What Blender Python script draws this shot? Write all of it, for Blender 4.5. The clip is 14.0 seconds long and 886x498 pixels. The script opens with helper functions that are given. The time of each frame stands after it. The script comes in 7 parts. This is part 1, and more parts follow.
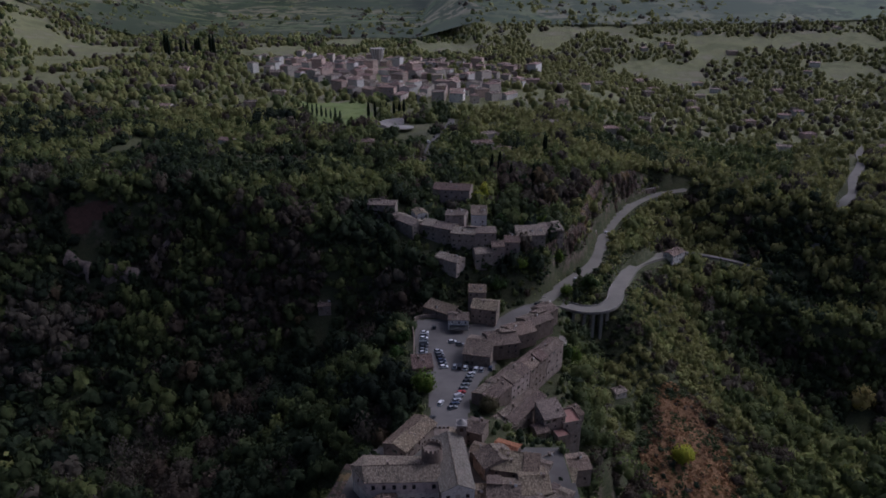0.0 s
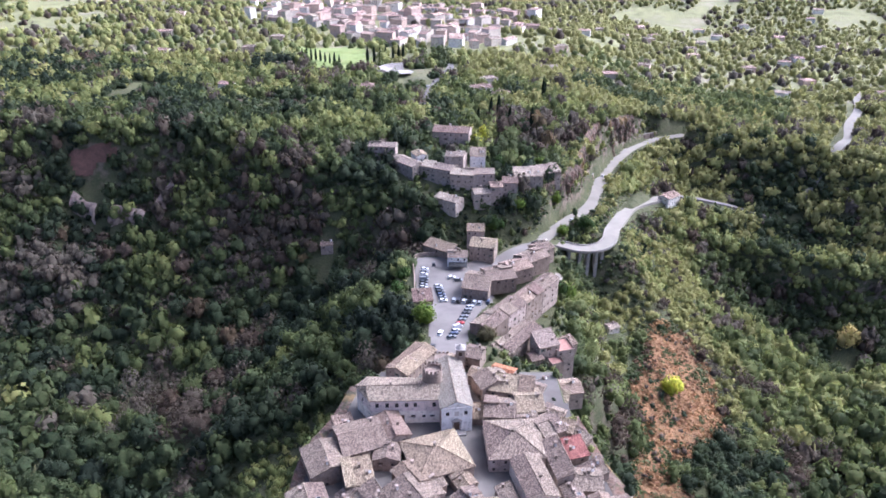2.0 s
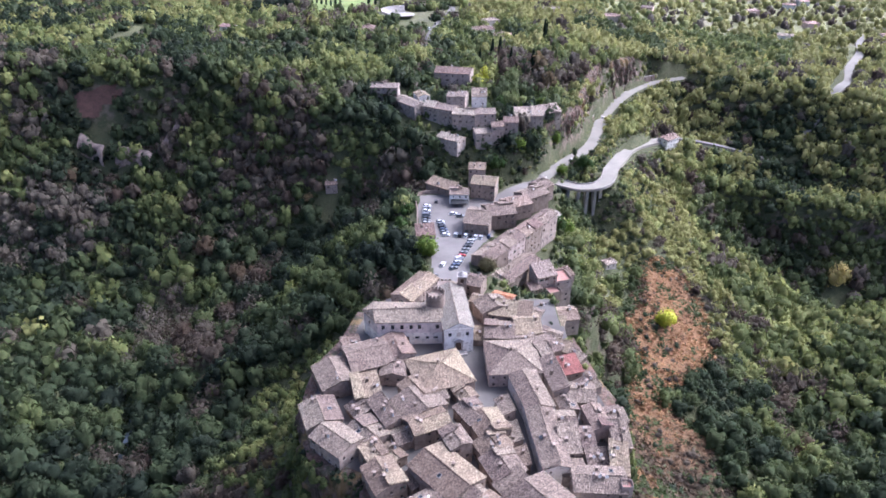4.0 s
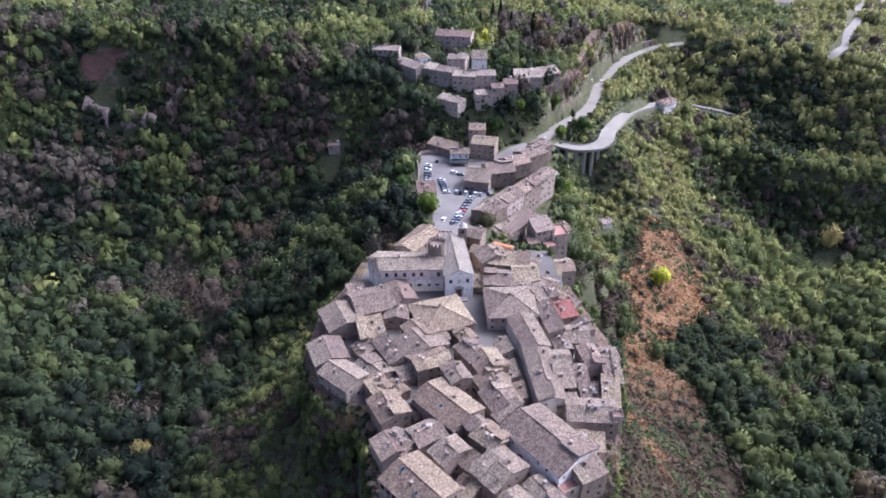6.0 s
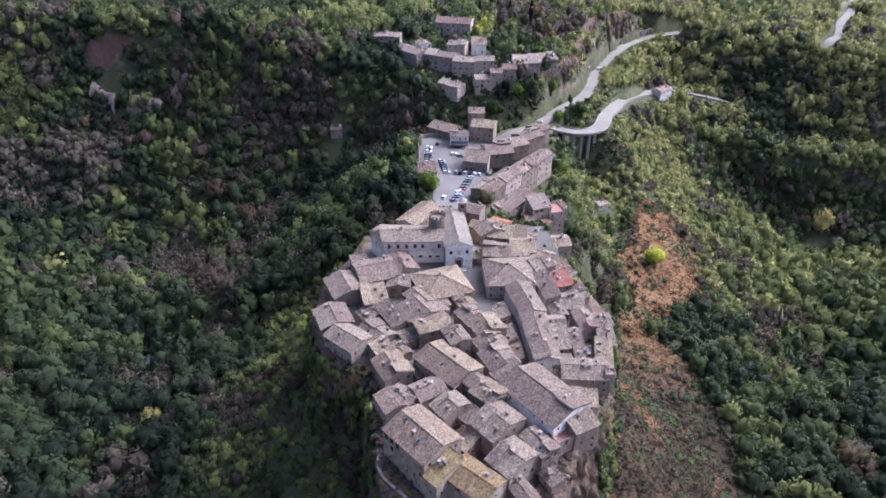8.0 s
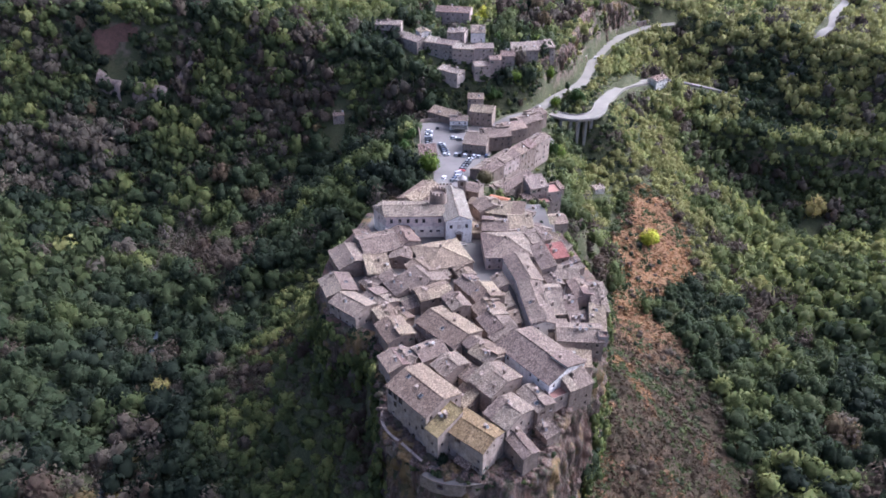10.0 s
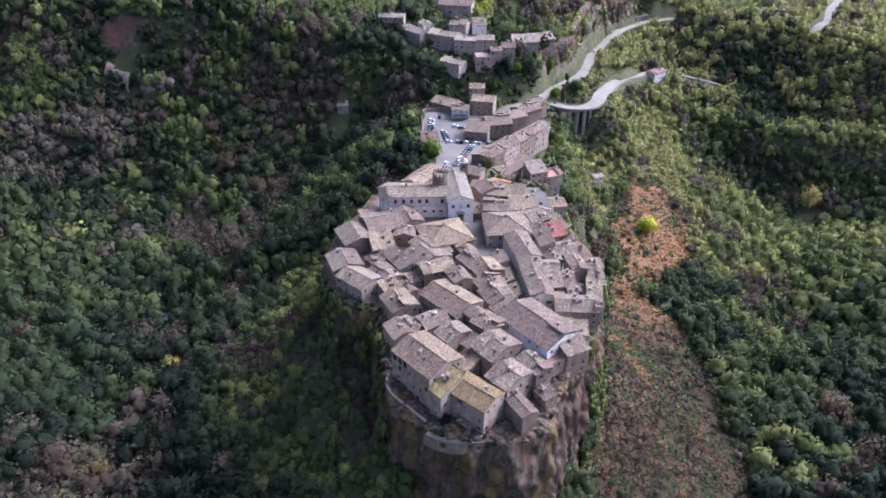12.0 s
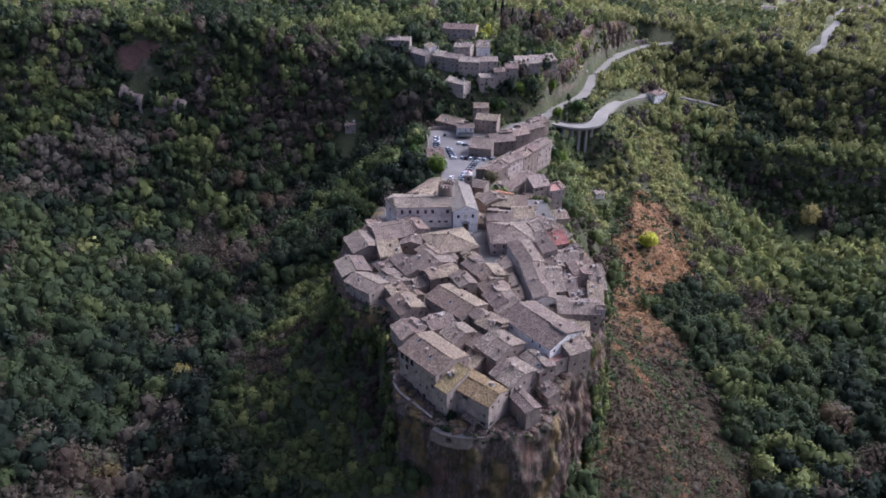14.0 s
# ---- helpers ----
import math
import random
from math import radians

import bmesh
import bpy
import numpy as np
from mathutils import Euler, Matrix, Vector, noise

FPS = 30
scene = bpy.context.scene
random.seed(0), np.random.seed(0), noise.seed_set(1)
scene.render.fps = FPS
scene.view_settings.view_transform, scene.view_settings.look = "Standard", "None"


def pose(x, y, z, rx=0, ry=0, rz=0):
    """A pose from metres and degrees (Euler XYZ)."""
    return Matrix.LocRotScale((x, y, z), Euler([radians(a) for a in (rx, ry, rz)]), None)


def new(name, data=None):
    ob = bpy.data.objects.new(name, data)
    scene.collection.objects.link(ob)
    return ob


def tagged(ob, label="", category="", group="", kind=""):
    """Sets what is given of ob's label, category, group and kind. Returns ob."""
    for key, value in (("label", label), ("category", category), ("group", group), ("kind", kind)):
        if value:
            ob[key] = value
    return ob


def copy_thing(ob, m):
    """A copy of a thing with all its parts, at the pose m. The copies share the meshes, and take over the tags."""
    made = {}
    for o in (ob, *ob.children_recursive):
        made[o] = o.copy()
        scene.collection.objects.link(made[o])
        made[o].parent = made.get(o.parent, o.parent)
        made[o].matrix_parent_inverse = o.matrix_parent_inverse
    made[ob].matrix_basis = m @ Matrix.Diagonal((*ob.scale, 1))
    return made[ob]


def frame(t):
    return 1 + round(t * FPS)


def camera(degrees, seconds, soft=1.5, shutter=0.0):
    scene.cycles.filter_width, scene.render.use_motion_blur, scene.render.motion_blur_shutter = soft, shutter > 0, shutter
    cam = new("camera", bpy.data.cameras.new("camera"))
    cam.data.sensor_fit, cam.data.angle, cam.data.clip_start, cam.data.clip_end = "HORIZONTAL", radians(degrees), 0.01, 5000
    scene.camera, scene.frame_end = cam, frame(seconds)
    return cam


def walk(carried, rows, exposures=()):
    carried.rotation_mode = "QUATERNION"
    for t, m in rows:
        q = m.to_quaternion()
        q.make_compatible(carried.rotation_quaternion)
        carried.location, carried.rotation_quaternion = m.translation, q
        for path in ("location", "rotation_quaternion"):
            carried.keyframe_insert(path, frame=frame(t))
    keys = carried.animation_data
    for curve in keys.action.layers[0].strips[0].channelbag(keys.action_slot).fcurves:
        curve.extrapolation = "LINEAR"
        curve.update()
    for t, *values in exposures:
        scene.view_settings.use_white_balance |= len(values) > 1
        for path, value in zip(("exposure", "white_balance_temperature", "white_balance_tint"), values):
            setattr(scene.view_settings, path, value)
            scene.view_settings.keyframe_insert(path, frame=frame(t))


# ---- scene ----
import collections

cam = camera(65.8, 14.0, soft=1.75)
METRES, EYE, TILT, LEAN, TURN = 90.0, 160.0, -22.0, 0.0, 0.0
ROWS = [
    (0.0, 0.0, 0.0, 0.0, 0.0, 0.0, -0.0),
    (0.5, -0.0025, -0.024, -0.0211, -0.09, -0.9, -0.04),
    (1.0, -0.0027, -0.0505, -0.0418, -0.12, -1.89, -0.06),
    (1.5, -0.0045, -0.0767, -0.0636, -0.14, -2.87, -0.09),
    (2.0, -0.0056, -0.1053, -0.0847, -0.12, -3.86, -0.09),
    (2.5, -0.0067, -0.1357, -0.1055, -0.09, -4.84, -0.06),
    (3.0, -0.0065, -0.1678, -0.1268, -0.05, -5.8, -0.01),
    (3.5, -0.0084, -0.1982, -0.1483, -0.03, -6.77, 0.0),
    (4.0, -0.0106, -0.2284, -0.169, -0.02, -7.78, -0.01),
    (6.5, -0.0183, -0.3799, -0.275, -0.06, -10.01, -0.08),
    (7.0, -0.0198, -0.4108, -0.2964, -0.08, -10.05, -0.1),
    (7.5, -0.0215, -0.4417, -0.3179, -0.1, -10.09, -0.12),
    (8.0, -0.0235, -0.4727, -0.339, -0.12, -10.13, -0.15),
    (10.5, -0.0321, -0.6272, -0.4459, -0.21, -10.28, -0.24),
    (11.0, -0.0338, -0.6575, -0.4673, -0.19, -10.28, -0.26),
    (11.5, -0.0351, -0.6862, -0.4882, -0.15, -10.23, -0.27),
    (12.0, -0.0364, -0.7135, -0.5078, -0.11, -10.12, -0.27),
    (12.5, -0.0378, -0.7403, -0.5268, -0.06, -9.74, -0.26),
    (13.0, -0.039, -0.7659, -0.5458, 0.02, -9.11, -0.26),
    (13.5, -0.0402, -0.7883, -0.5643, 0.13, -8.45, -0.25),
    (14.0, -0.0407, -0.8112, -0.5822, 0.25, -7.77, -0.19),
]
FADE = [(t, 1.42 + s, 4860, 19) for t, s in [(0.0, -2.8), (0.5, -1.7), (1.0, -0.6), (1.5, 0.0), (2.0, 0.02), (4.0, 0.0), (7.0, -0.24), (13.0, -0.16), (13.5, -0.2), (14.0, -0.72)]]
walk(cam, [(t, pose(0, 0, EYE, TILT, LEAN, TURN) @ pose(METRES * x, METRES * y, METRES * z, 90 + pitch, roll, yaw)) for t, x, y, z, yaw, pitch, roll in ROWS], FADE)

# ---- light ----
world = bpy.data.worlds.new("sky")
scene.world = world
world.use_nodes = True
wn = world.node_tree
sky = wn.nodes.new("ShaderNodeTexSky")
sky.sky_type, sky.sun_disc = "NISHITA", False
SUN_EL, SUN_AZ = radians(42), radians(58)  # height of the sun, and its bearing to the right of straight ahead
sky.sun_elevation, sky.sun_rotation = SUN_EL, SUN_AZ
sky.air_density, sky.dust_density, sky.ozone_density = 0.5, 9.5, 0.1
wn.links.new(sky.outputs[0], wn.nodes["Background"].inputs[0])
wn.nodes["Background"].inputs[1].default_value = 0.16
sun_data = bpy.data.lights.new("sun", "SUN")
sun_data.energy, sun_data.angle, sun_data.color = 1.08, radians(20.0), (1.0, 0.93, 0.82)
sun = new("sun", sun_data)
sun_to = Vector((math.sin(SUN_AZ) * math.cos(SUN_EL), math.cos(SUN_AZ) * math.cos(SUN_EL), math.sin(SUN_EL)))
sun.rotation_euler = sun_to.to_track_quat("Z", "Y").to_euler()


# ---- materials ----
class Nodes:
    """Short hand for building a node material."""

    def __init__(self, name):
        self.mat = bpy.data.materials.new(name)
        self.mat.use_nodes = True
        self.tree = self.mat.node_tree
        self.out = self.tree.nodes["Material Output"]
        self.bsdf = self.tree.nodes["Principled BSDF"]
        self.bsdf.inputs["Specular IOR Level"].default_value = 0.2

    def add(self, kind, **props):
        node = self.tree.nodes.new(kind)
        for key, value in props.items():
            setattr(node, key, value)
        return node

    def link(self, a, b):
        self.tree.links.new(a, b)

    def coords(self, space="Object"):
        if space == "World":
            return self.add("ShaderNodeNewGeometry").outputs["Position"]
        return self.add("ShaderNodeTexCoord").outputs[space]

    def noise(self, scale, detail=4.0, rough=0.6, space="Object", stretch=None):
        n = self.add("ShaderNodeTexNoise")
        n.inputs["Scale"].default_value, n.inputs["Detail"].default_value, n.inputs["Roughness"].default_value = scale, detail, rough
        vec = self.coords(space)
        if stretch:
            m = self.add("ShaderNodeMapping")
            m.inputs["Scale"].default_value = stretch
            self.link(vec, m.inputs["Vector"])
            vec = m.outputs[0]
        self.link(vec, n.inputs["Vector"])
        return n.outputs["Fac"]

    def ramp(self, fac, *stops):
        r = self.add("ShaderNodeValToRGB")
        e = r.color_ramp.elements
        while len(e) < len(stops):
            e.new(0.5)
        for el, (p, c) in zip(e, stops):
            el.position, el.color = p, (*c, 1)
        self.link(fac, r.inputs[0])
        return r.outputs[0]

    def mix(self, fac, a, b, blend="MIX"):
        m = self.add("ShaderNodeMix", data_type="RGBA", blend_type=blend)
        for value, socket in ((fac, m.inputs[0]), (a, m.inputs[6]), (b, m.inputs[7])):
            if isinstance(value, (int, float)):
                socket.default_value = value
            elif isinstance(value, tuple):
                socket.default_value = (*value, 1)
            else:
                self.link(value, socket)
        return m.outputs[2]

    def math(self, op, a, b=0.0):
        m = self.add("ShaderNodeMath", operation=op)
        for value, socket in ((a, m.inputs[0]), (b, m.inputs[1])):
            if isinstance(value, (int, float)):
                socket.default_value = value
            else:
                self.link(value, socket)
        return m.outputs[0]

    def bump(self, height, strength=0.5, distance=0.1):
        b = self.add("ShaderNodeBump")
        b.inputs["Strength"].default_value, b.inputs["Distance"].default_value = strength, distance
        self.link(height, b.inputs["Height"])
        self.link(b.outputs[0], self.bsdf.inputs["Normal"])

    def done(self, color, rough=0.85):
        if isinstance(color, tuple):
            self.bsdf.inputs["Base Color"].default_value = (*color, 1)
        else:
            self.link(color, self.bsdf.inputs["Base Color"])
        self.bsdf.inputs["Roughness"].default_value = rough
        return self.mat


def random_of(n):
    return n.add("ShaderNodeObjectInfo").outputs["Random"]


def roof_material(name, base, pale, dark):
    """Old barrel tiles: channels down the slope, courses, lichen and patches of newer tile."""
    n = Nodes(name)
    big = n.noise(0.32, 5, 0.65)
    fine = n.noise(3.2, 4, 0.75)
    col = n.ramp(big, (0.32, dark), (0.5, base), (0.68, pale))
    col = n.mix(0.55, col, n.ramp(fine, (0.36, dark), (0.5, base), (0.62, pale)))
    # tile by tile: cells drawn out down the slope
    m = n.add("ShaderNodeMapping")
    m.inputs["Scale"].default_value = (4.6, 2.3, 2.3)
    n.link(n.coords(), m.inputs["Vector"])
    v = n.add("ShaderNodeTexVoronoi", feature="F1")
    v.inputs["Scale"].default_value = 1.0
    n.link(m.outputs[0], v.inputs["Vector"])
    cell = n.add("ShaderNodeSeparateColor")
    n.link(v.outputs["Color"], cell.inputs[0])
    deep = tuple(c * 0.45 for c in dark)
    light = tuple(min(0.75, c * 1.35) for c in pale)
    col = n.mix(0.5, col, n.ramp(cell.outputs[0], (0.08, deep), (0.3, dark), (0.55, base), (0.8, pale), (0.97, light)))
    tint = n.add("ShaderNodeHueSaturation")
    n.link(n.math("ADD", n.math("MULTIPLY", random_of(n), 0.5), 0.8), tint.inputs["Value"])
    n.link(n.math("ADD", n.math("MULTIPLY", random_of(n), 0.03), 0.485), tint.inputs["Hue"])
    n.link(col, tint.inputs["Color"])
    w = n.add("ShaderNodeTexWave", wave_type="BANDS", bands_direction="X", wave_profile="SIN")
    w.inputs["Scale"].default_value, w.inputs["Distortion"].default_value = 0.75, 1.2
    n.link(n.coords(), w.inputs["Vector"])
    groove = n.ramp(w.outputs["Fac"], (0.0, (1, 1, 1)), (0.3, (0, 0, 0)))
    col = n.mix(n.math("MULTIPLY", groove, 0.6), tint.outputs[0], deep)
    n.bump(n.math("ADD", n.math("ADD", w.outputs["Fac"], cell.outputs[0]), fine), 0.9, 0.16)
    return n.done(col, 0.9)


def wall_material(name, base, pale, dark, block=True):
    """Old plaster and tuff: stains running down, patches, coarse stone."""
    n = Nodes(name)
    big = n.noise(0.5, 5, 0.65)
    streak = n.noise(0.9, 4, 0.6, stretch=(1.0, 1.0, 0.18))
    fine = n.noise(6.0, 3, 0.6)
    col = n.ramp(big, (0.3, dark), (0.5, base), (0.7, pale))
    col = n.mix(n.math("MULTIPLY", streak, 0.5), col, n.ramp(streak, (0.4, dark), (0.62, pale)))
    bare = n.ramp(n.noise(0.8, 5, 0.7), (0.55, (0, 0, 0)), (0.60, (1, 1, 1)))
    col = n.mix(n.math("MULTIPLY", bare, 0.5), col, (0.20, 0.16, 0.13))
    if block:
        v = n.add("ShaderNodeTexVoronoi", feature="F1")
        v.inputs["Scale"].default_value = 2.4
        n.link(n.coords(), v.inputs["Vector"])
        col = n.mix(0.25, col, n.ramp(v.outputs["Color"], (0.2, dark), (0.8, pale)))
    tint = n.add("ShaderNodeHueSaturation")
    n.link(n.math("ADD", n.math("MULTIPLY", random_of(n), 0.3), 0.83), tint.inputs["Value"])
    n.link(col, tint.inputs["Color"])
    n.bump(n.math("ADD", fine, big), 0.5, 0.08)
    return n.done(tint.outputs[0], 0.92)


def plain_material(name, color, rough=0.7, vary=0.25, scale=2.0, metal=0.0):
    n = Nodes(name)
    f = n.noise(scale, 4, 0.6)
    dark = tuple(c * (1 - vary) for c in color)
    pale = tuple(min(1, c * (1 + vary)) for c in color)
    n.bsdf.inputs["Metallic"].default_value = metal
    return n.done(n.ramp(f, (0.3, dark), (0.7, pale)), rough)


def leaf_material(name, stops, per_object=False):
    """Leaves: a tint for each tree, small variation in the crown, and light that shines through."""
    n = Nodes(name)
    if per_object:
        fac = random_of(n)
    else:
        fac = n.add("ShaderNodeAttribute", attribute_name="tint").outputs["Fac"]
    col = n.ramp(fac, *stops)
    isle = n.add("ShaderNodeNewGeometry").outputs["Random Per Island"]
    hs = n.add("ShaderNodeHueSaturation")
    twig = n.noise(1.7, 5, 0.75, "World")
    n.link(n.math("ADD", n.math("ADD", n.math("MULTIPLY", isle, 0.2), n.math("MULTIPLY", twig, 1.7)), 0.05), hs.inputs["Value"])
    n.link(n.math("ADD", n.math("MULTIPLY", n.noise(0.5, 2, 0.5, "World"), 0.08), 0.46), hs.inputs["Hue"])
    n.bump(twig, 0.7, 0.7)
    n.link(col, hs.inputs["Color"])
    n.link(hs.outputs[0], n.bsdf.inputs["Base Color"])
    n.bsdf.inputs["Roughness"].default_value = 0.75
    tr = n.add("ShaderNodeBsdfTranslucent")
    n.link(hs.outputs[0], tr.inputs["Color"])
    ms = n.add("ShaderNodeMixShader")
    ms.inputs[0].default_value = 0.4
    n.link(n.bsdf.outputs[0], ms.inputs[1])
    n.link(tr.outputs[0], ms.inputs[2])
    n.link(ms.outputs[0], n.out.inputs["Surface"])
    return n.mat


ROOF = roof_material("roof_tiles_grey", (0.212, 0.160, 0.122), (0.375, 0.295, 0.23), (0.062, 0.046, 0.037))
ROOF_TAN = roof_material("roof_tiles_tan", (0.245, 0.183, 0.125), (0.40, 0.312, 0.222), (0.08, 0.058, 0.042))
ROOF_OCHRE = roof_material("roof_tiles_ochre", (0.235, 0.165, 0.075), (0.36, 0.27, 0.15), (0.085, 0.06, 0.035))
ROOF_RED = roof_material("roof_tiles_red", (0.245, 0.168, 0.127), (0.37, 0.28, 0.222), (0.10, 0.07, 0.057))
ROOF_ROSE = roof_material("roof_tiles_rose", (0.40, 0.265, 0.21), (0.52, 0.38, 0.32), (0.22, 0.15, 0.125))
ROOF_PALE = roof_material("roof_tiles_pale", (0.31, 0.245, 0.19), (0.45, 0.37, 0.30), (0.14, 0.105, 0.083))
ROOF_BRICK = roof_material("roof_tiles_brick", (0.32, 0.13, 0.095), (0.40, 0.20, 0.15), (0.17, 0.075, 0.06))
ROOF_ORANGE = roof_material("roof_tiles_orange", (0.48, 0.20, 0.08), (0.52, 0.28, 0.15), (0.28, 0.13, 0.07))
TUFF = wall_material("tuff_wall", (0.245, 0.187, 0.146), (0.365, 0.288, 0.23), (0.10, 0.077, 0.061))
PLASTER = wall_material("old_plaster", (0.35, 0.275, 0.222), (0.47, 0.385, 0.32), (0.17, 0.132, 0.108), False)
CREAM = wall_material("cream_plaster", (0.57, 0.505, 0.43), (0.67, 0.60, 0.52), (0.39, 0.34, 0.285), False)
WHITE = wall_material("white_plaster", (0.80, 0.76, 0.69), (0.86, 0.83, 0.78), (0.62, 0.57, 0.50), False)
PALE_PINK = wall_material("pale_rose_plaster", (0.58, 0.44, 0.36), (0.68, 0.54, 0.46), (0.40, 0.30, 0.25), False)
HAMLET = wall_material("pale_stone_wall", (0.40, 0.325, 0.27), (0.52, 0.44, 0.37), (0.20, 0.16, 0.13))
PINK = wall_material("pink_plaster", (0.38, 0.30, 0.255), (0.47, 0.39, 0.34), (0.25, 0.20, 0.17), False)
STONE = plain_material("grey_stone", (0.33, 0.30, 0.27), 0.9, 0.35, 3.0)
TERRACOTTA = plain_material("terracotta_floor", (0.30, 0.165, 0.13), 0.85, 0.25, 1.5)
WOOD = plain_material("dark_wood", (0.10, 0.065, 0.045), 0.7, 0.3, 5.0)
GREEN_WOOD = plain_material("green_shutter", (0.08, 0.12, 0.09), 0.7, 0.3, 5.0)
FRAME = plain_material("brown_window_frame", (0.16, 0.11, 0.08), 0.6, 0.3, 8.0)
METAL = plain_material("grey_metal", (0.30, 0.31, 0.32), 0.45, 0.2, 3.0, 0.6)
RUBBER = plain_material("black_rubber", (0.03, 0.03, 0.03), 0.8, 0.2, 3.0)
BARK = plain_material("bark", (0.13, 0.10, 0.075), 0.95, 0.4, 4.0)


def glass_material():
    n = Nodes("dark_window_glass")
    n.bsdf.inputs["Specular IOR Level"].default_value = 0.5
    return n.done((0.025, 0.028, 0.032), 0.12)


GLASS = glass_material()


def asphalt_material(name, base, pale):
    n = Nodes(name)
    big = n.noise(0.08, 5, 0.6, "World")
    fine = n.noise(4.0, 3, 0.6, "World")
    col = n.mix(n.math("MULTIPLY", fine, 0.3), n.ramp(big, (0.35, base), (0.65, pale)), pale)
    n.bump(fine, 0.2, 0.02)
    return n.done(col, 0.85)


ASPHALT = asphalt_material("worn_asphalt", (0.115, 0.102, 0.092), (0.175, 0.157, 0.142))
ROAD = asphalt_material("pale_road", (0.170, 0.152, 0.126), (0.235, 0.212, 0.175))
PAVING = asphalt_material("stone_paving", (0.085, 0.075, 0.068), (0.15, 0.135, 0.12))
DIRT = asphalt_material("dirt_track", (0.30, 0.25, 0.20), (0.40, 0.35, 0.29))

LEAVES = leaf_material("woodland_leaves", [(0.0, (0.021, 0.030, 0.017)), (0.22, (0.047, 0.063, 0.027)), (0.45, (0.112, 0.132, 0.042)), (0.68, (0.275, 0.285, 0.092)), (0.75, (0.20, 0.15, 0.06)), (0.78, (0.082, 0.058, 0.040)), (0.88, (0.105, 0.086, 0.062)), (1.0, (0.145, 0.124, 0.092))])


def leaf_of(name, color):
    dark = tuple(c * 0.8 for c in color)
    return leaf_material(name, [(0.0, dark), (1.0, color)], True)


LEAF_YELLOW = leaf_of("yellow_green_leaves", (0.58, 0.58, 0.06))
LEAF_ORANGE = leaf_of("orange_green_leaves", (0.52, 0.43, 0.15))
LEAF_FRESH = leaf_of("fresh_green_leaves", (0.15, 0.21, 0.03))
LEAF_DARK = leaf_of("dark_cypress_leaves", (0.022, 0.035, 0.018))
LEAF_GREEN = leaf_of("green_leaves", (0.06, 0.10, 0.022))
LEAF_OLIVE = leaf_of("olive_brown_leaves", (0.12, 0.105, 0.05))


# ---- the lie of the land ----
def hash2(ix, iy, seed):
    h = np.sin(ix * 127.1 + iy * 311.7 + seed * 74.7) * 43758.5453
    return h - np.floor(h)


def value_noise(x, y, seed=0):
    ix, iy = np.floor(x), np.floor(y)
    fx, fy = x - ix, y - iy
    fx, fy = fx * fx * (3 - 2 * fx), fy * fy * (3 - 2 * fy)
    a, b = hash2(ix, iy, seed), hash2(ix + 1, iy, seed)
    c, d = hash2(ix, iy + 1, seed), hash2(ix + 1, iy + 1, seed)
    return (a + (b - a) * fx) * (1 - fy) + (c + (d - c) * fx) * fy


def fbm(x, y, seed=0, octaves=4):
    total, amp = 0.0, 0.5
    for k in range(octaves):
        total = total + amp * value_noise(x * 2 ** k, y * 2 ** k, seed + k)
        amp *= 0.5
    return total


def outline_distance(x, y, corners):
    """Distance to a closed outline, negative inside."""
    best = np.full(np.shape(x), 1e18)
    inside = np.zeros(np.shape(x), bool)
    n = len(corners)
    for i in range(n):
        (ax, ay), (bx, by) = corners[i], corners[(i + 1) % n]
        dx, dy = bx - ax, by - ay
        t = np.clip(((x - ax) * dx + (y - ay) * dy) / (dx * dx + dy * dy), 0, 1)
        best = np.minimum(best, (x - ax - t * dx) ** 2 + (y - ay - t * dy) ** 2)
        cross = (ay > y) != (by > y)
        if dy != 0:
            inside ^= cross & (x < dx * (y - ay) / dy + ax)
    d = np.sqrt(best)
    return np.where(inside, -d, d)


def line_distance(x, y, points):
    best = np.full(np.shape(x), 1e18)
    for (ax, ay), (bx, by) in zip(points, points[1:]):
        dx, dy = bx - ax, by - ay
        t = np.clip(((x - ax) * dx + (y - ay) * dy) / (dx * dx + dy * dy), 0, 1)
        best = np.minimum(best, (x - ax - t * dx) ** 2 + (y - ay - t * dy) ** 2)
    return np.sqrt(best)


def smooth(a, b, v):
    t = np.clip((v - a) / (b - a), 0, 1)
    return t * t * (3 - 2 * t)


TOWN = [(-17, 74), (-9, 65), (10, 59.5), (24, 62.5), (33, 80), (44, 97), (52, 118), (54, 140), (50, 160), (46, 178), (44, 200), (46, 225), (54, 255),
        (60, 290), (62, 318), (64, 336), (56, 348), (40, 345), (15, 338), (-8, 330), (-17, 310), (-16, 270), (-7, 240), (-13, 222), (-24, 208),
        (-33, 196), (-37, 178), (-44, 160), (-45, 138), (-38, 119), (-24, 111), (-20, 90)]
SPUR = [(98, 352), (103, 368), (128, 421), (160, 452)]
LANE = [(160, 452), (184, 467), (217, 468), (263, 459), (300, 450)]
UPLAND = [(-4800, 330), (-600, 380), (-330, 448), (-262, 446), (-224, 440), (-150, 430), (-112, 405), (-67, 382), (-35, 366), (0, 350), (40, 353), (66, 374),
          (82, 396), (98, 440), (130, 492), (165, 540), (215, 525), (262, 505), (310, 480), (380, 440), (600, 330), (4800, 300), (4800, 4900), (-4800, 4900)]
BENCH = [(60, 346), (76, 372), (92, 391), (109, 435), (143, 497), (178, 528), (215, 545)]


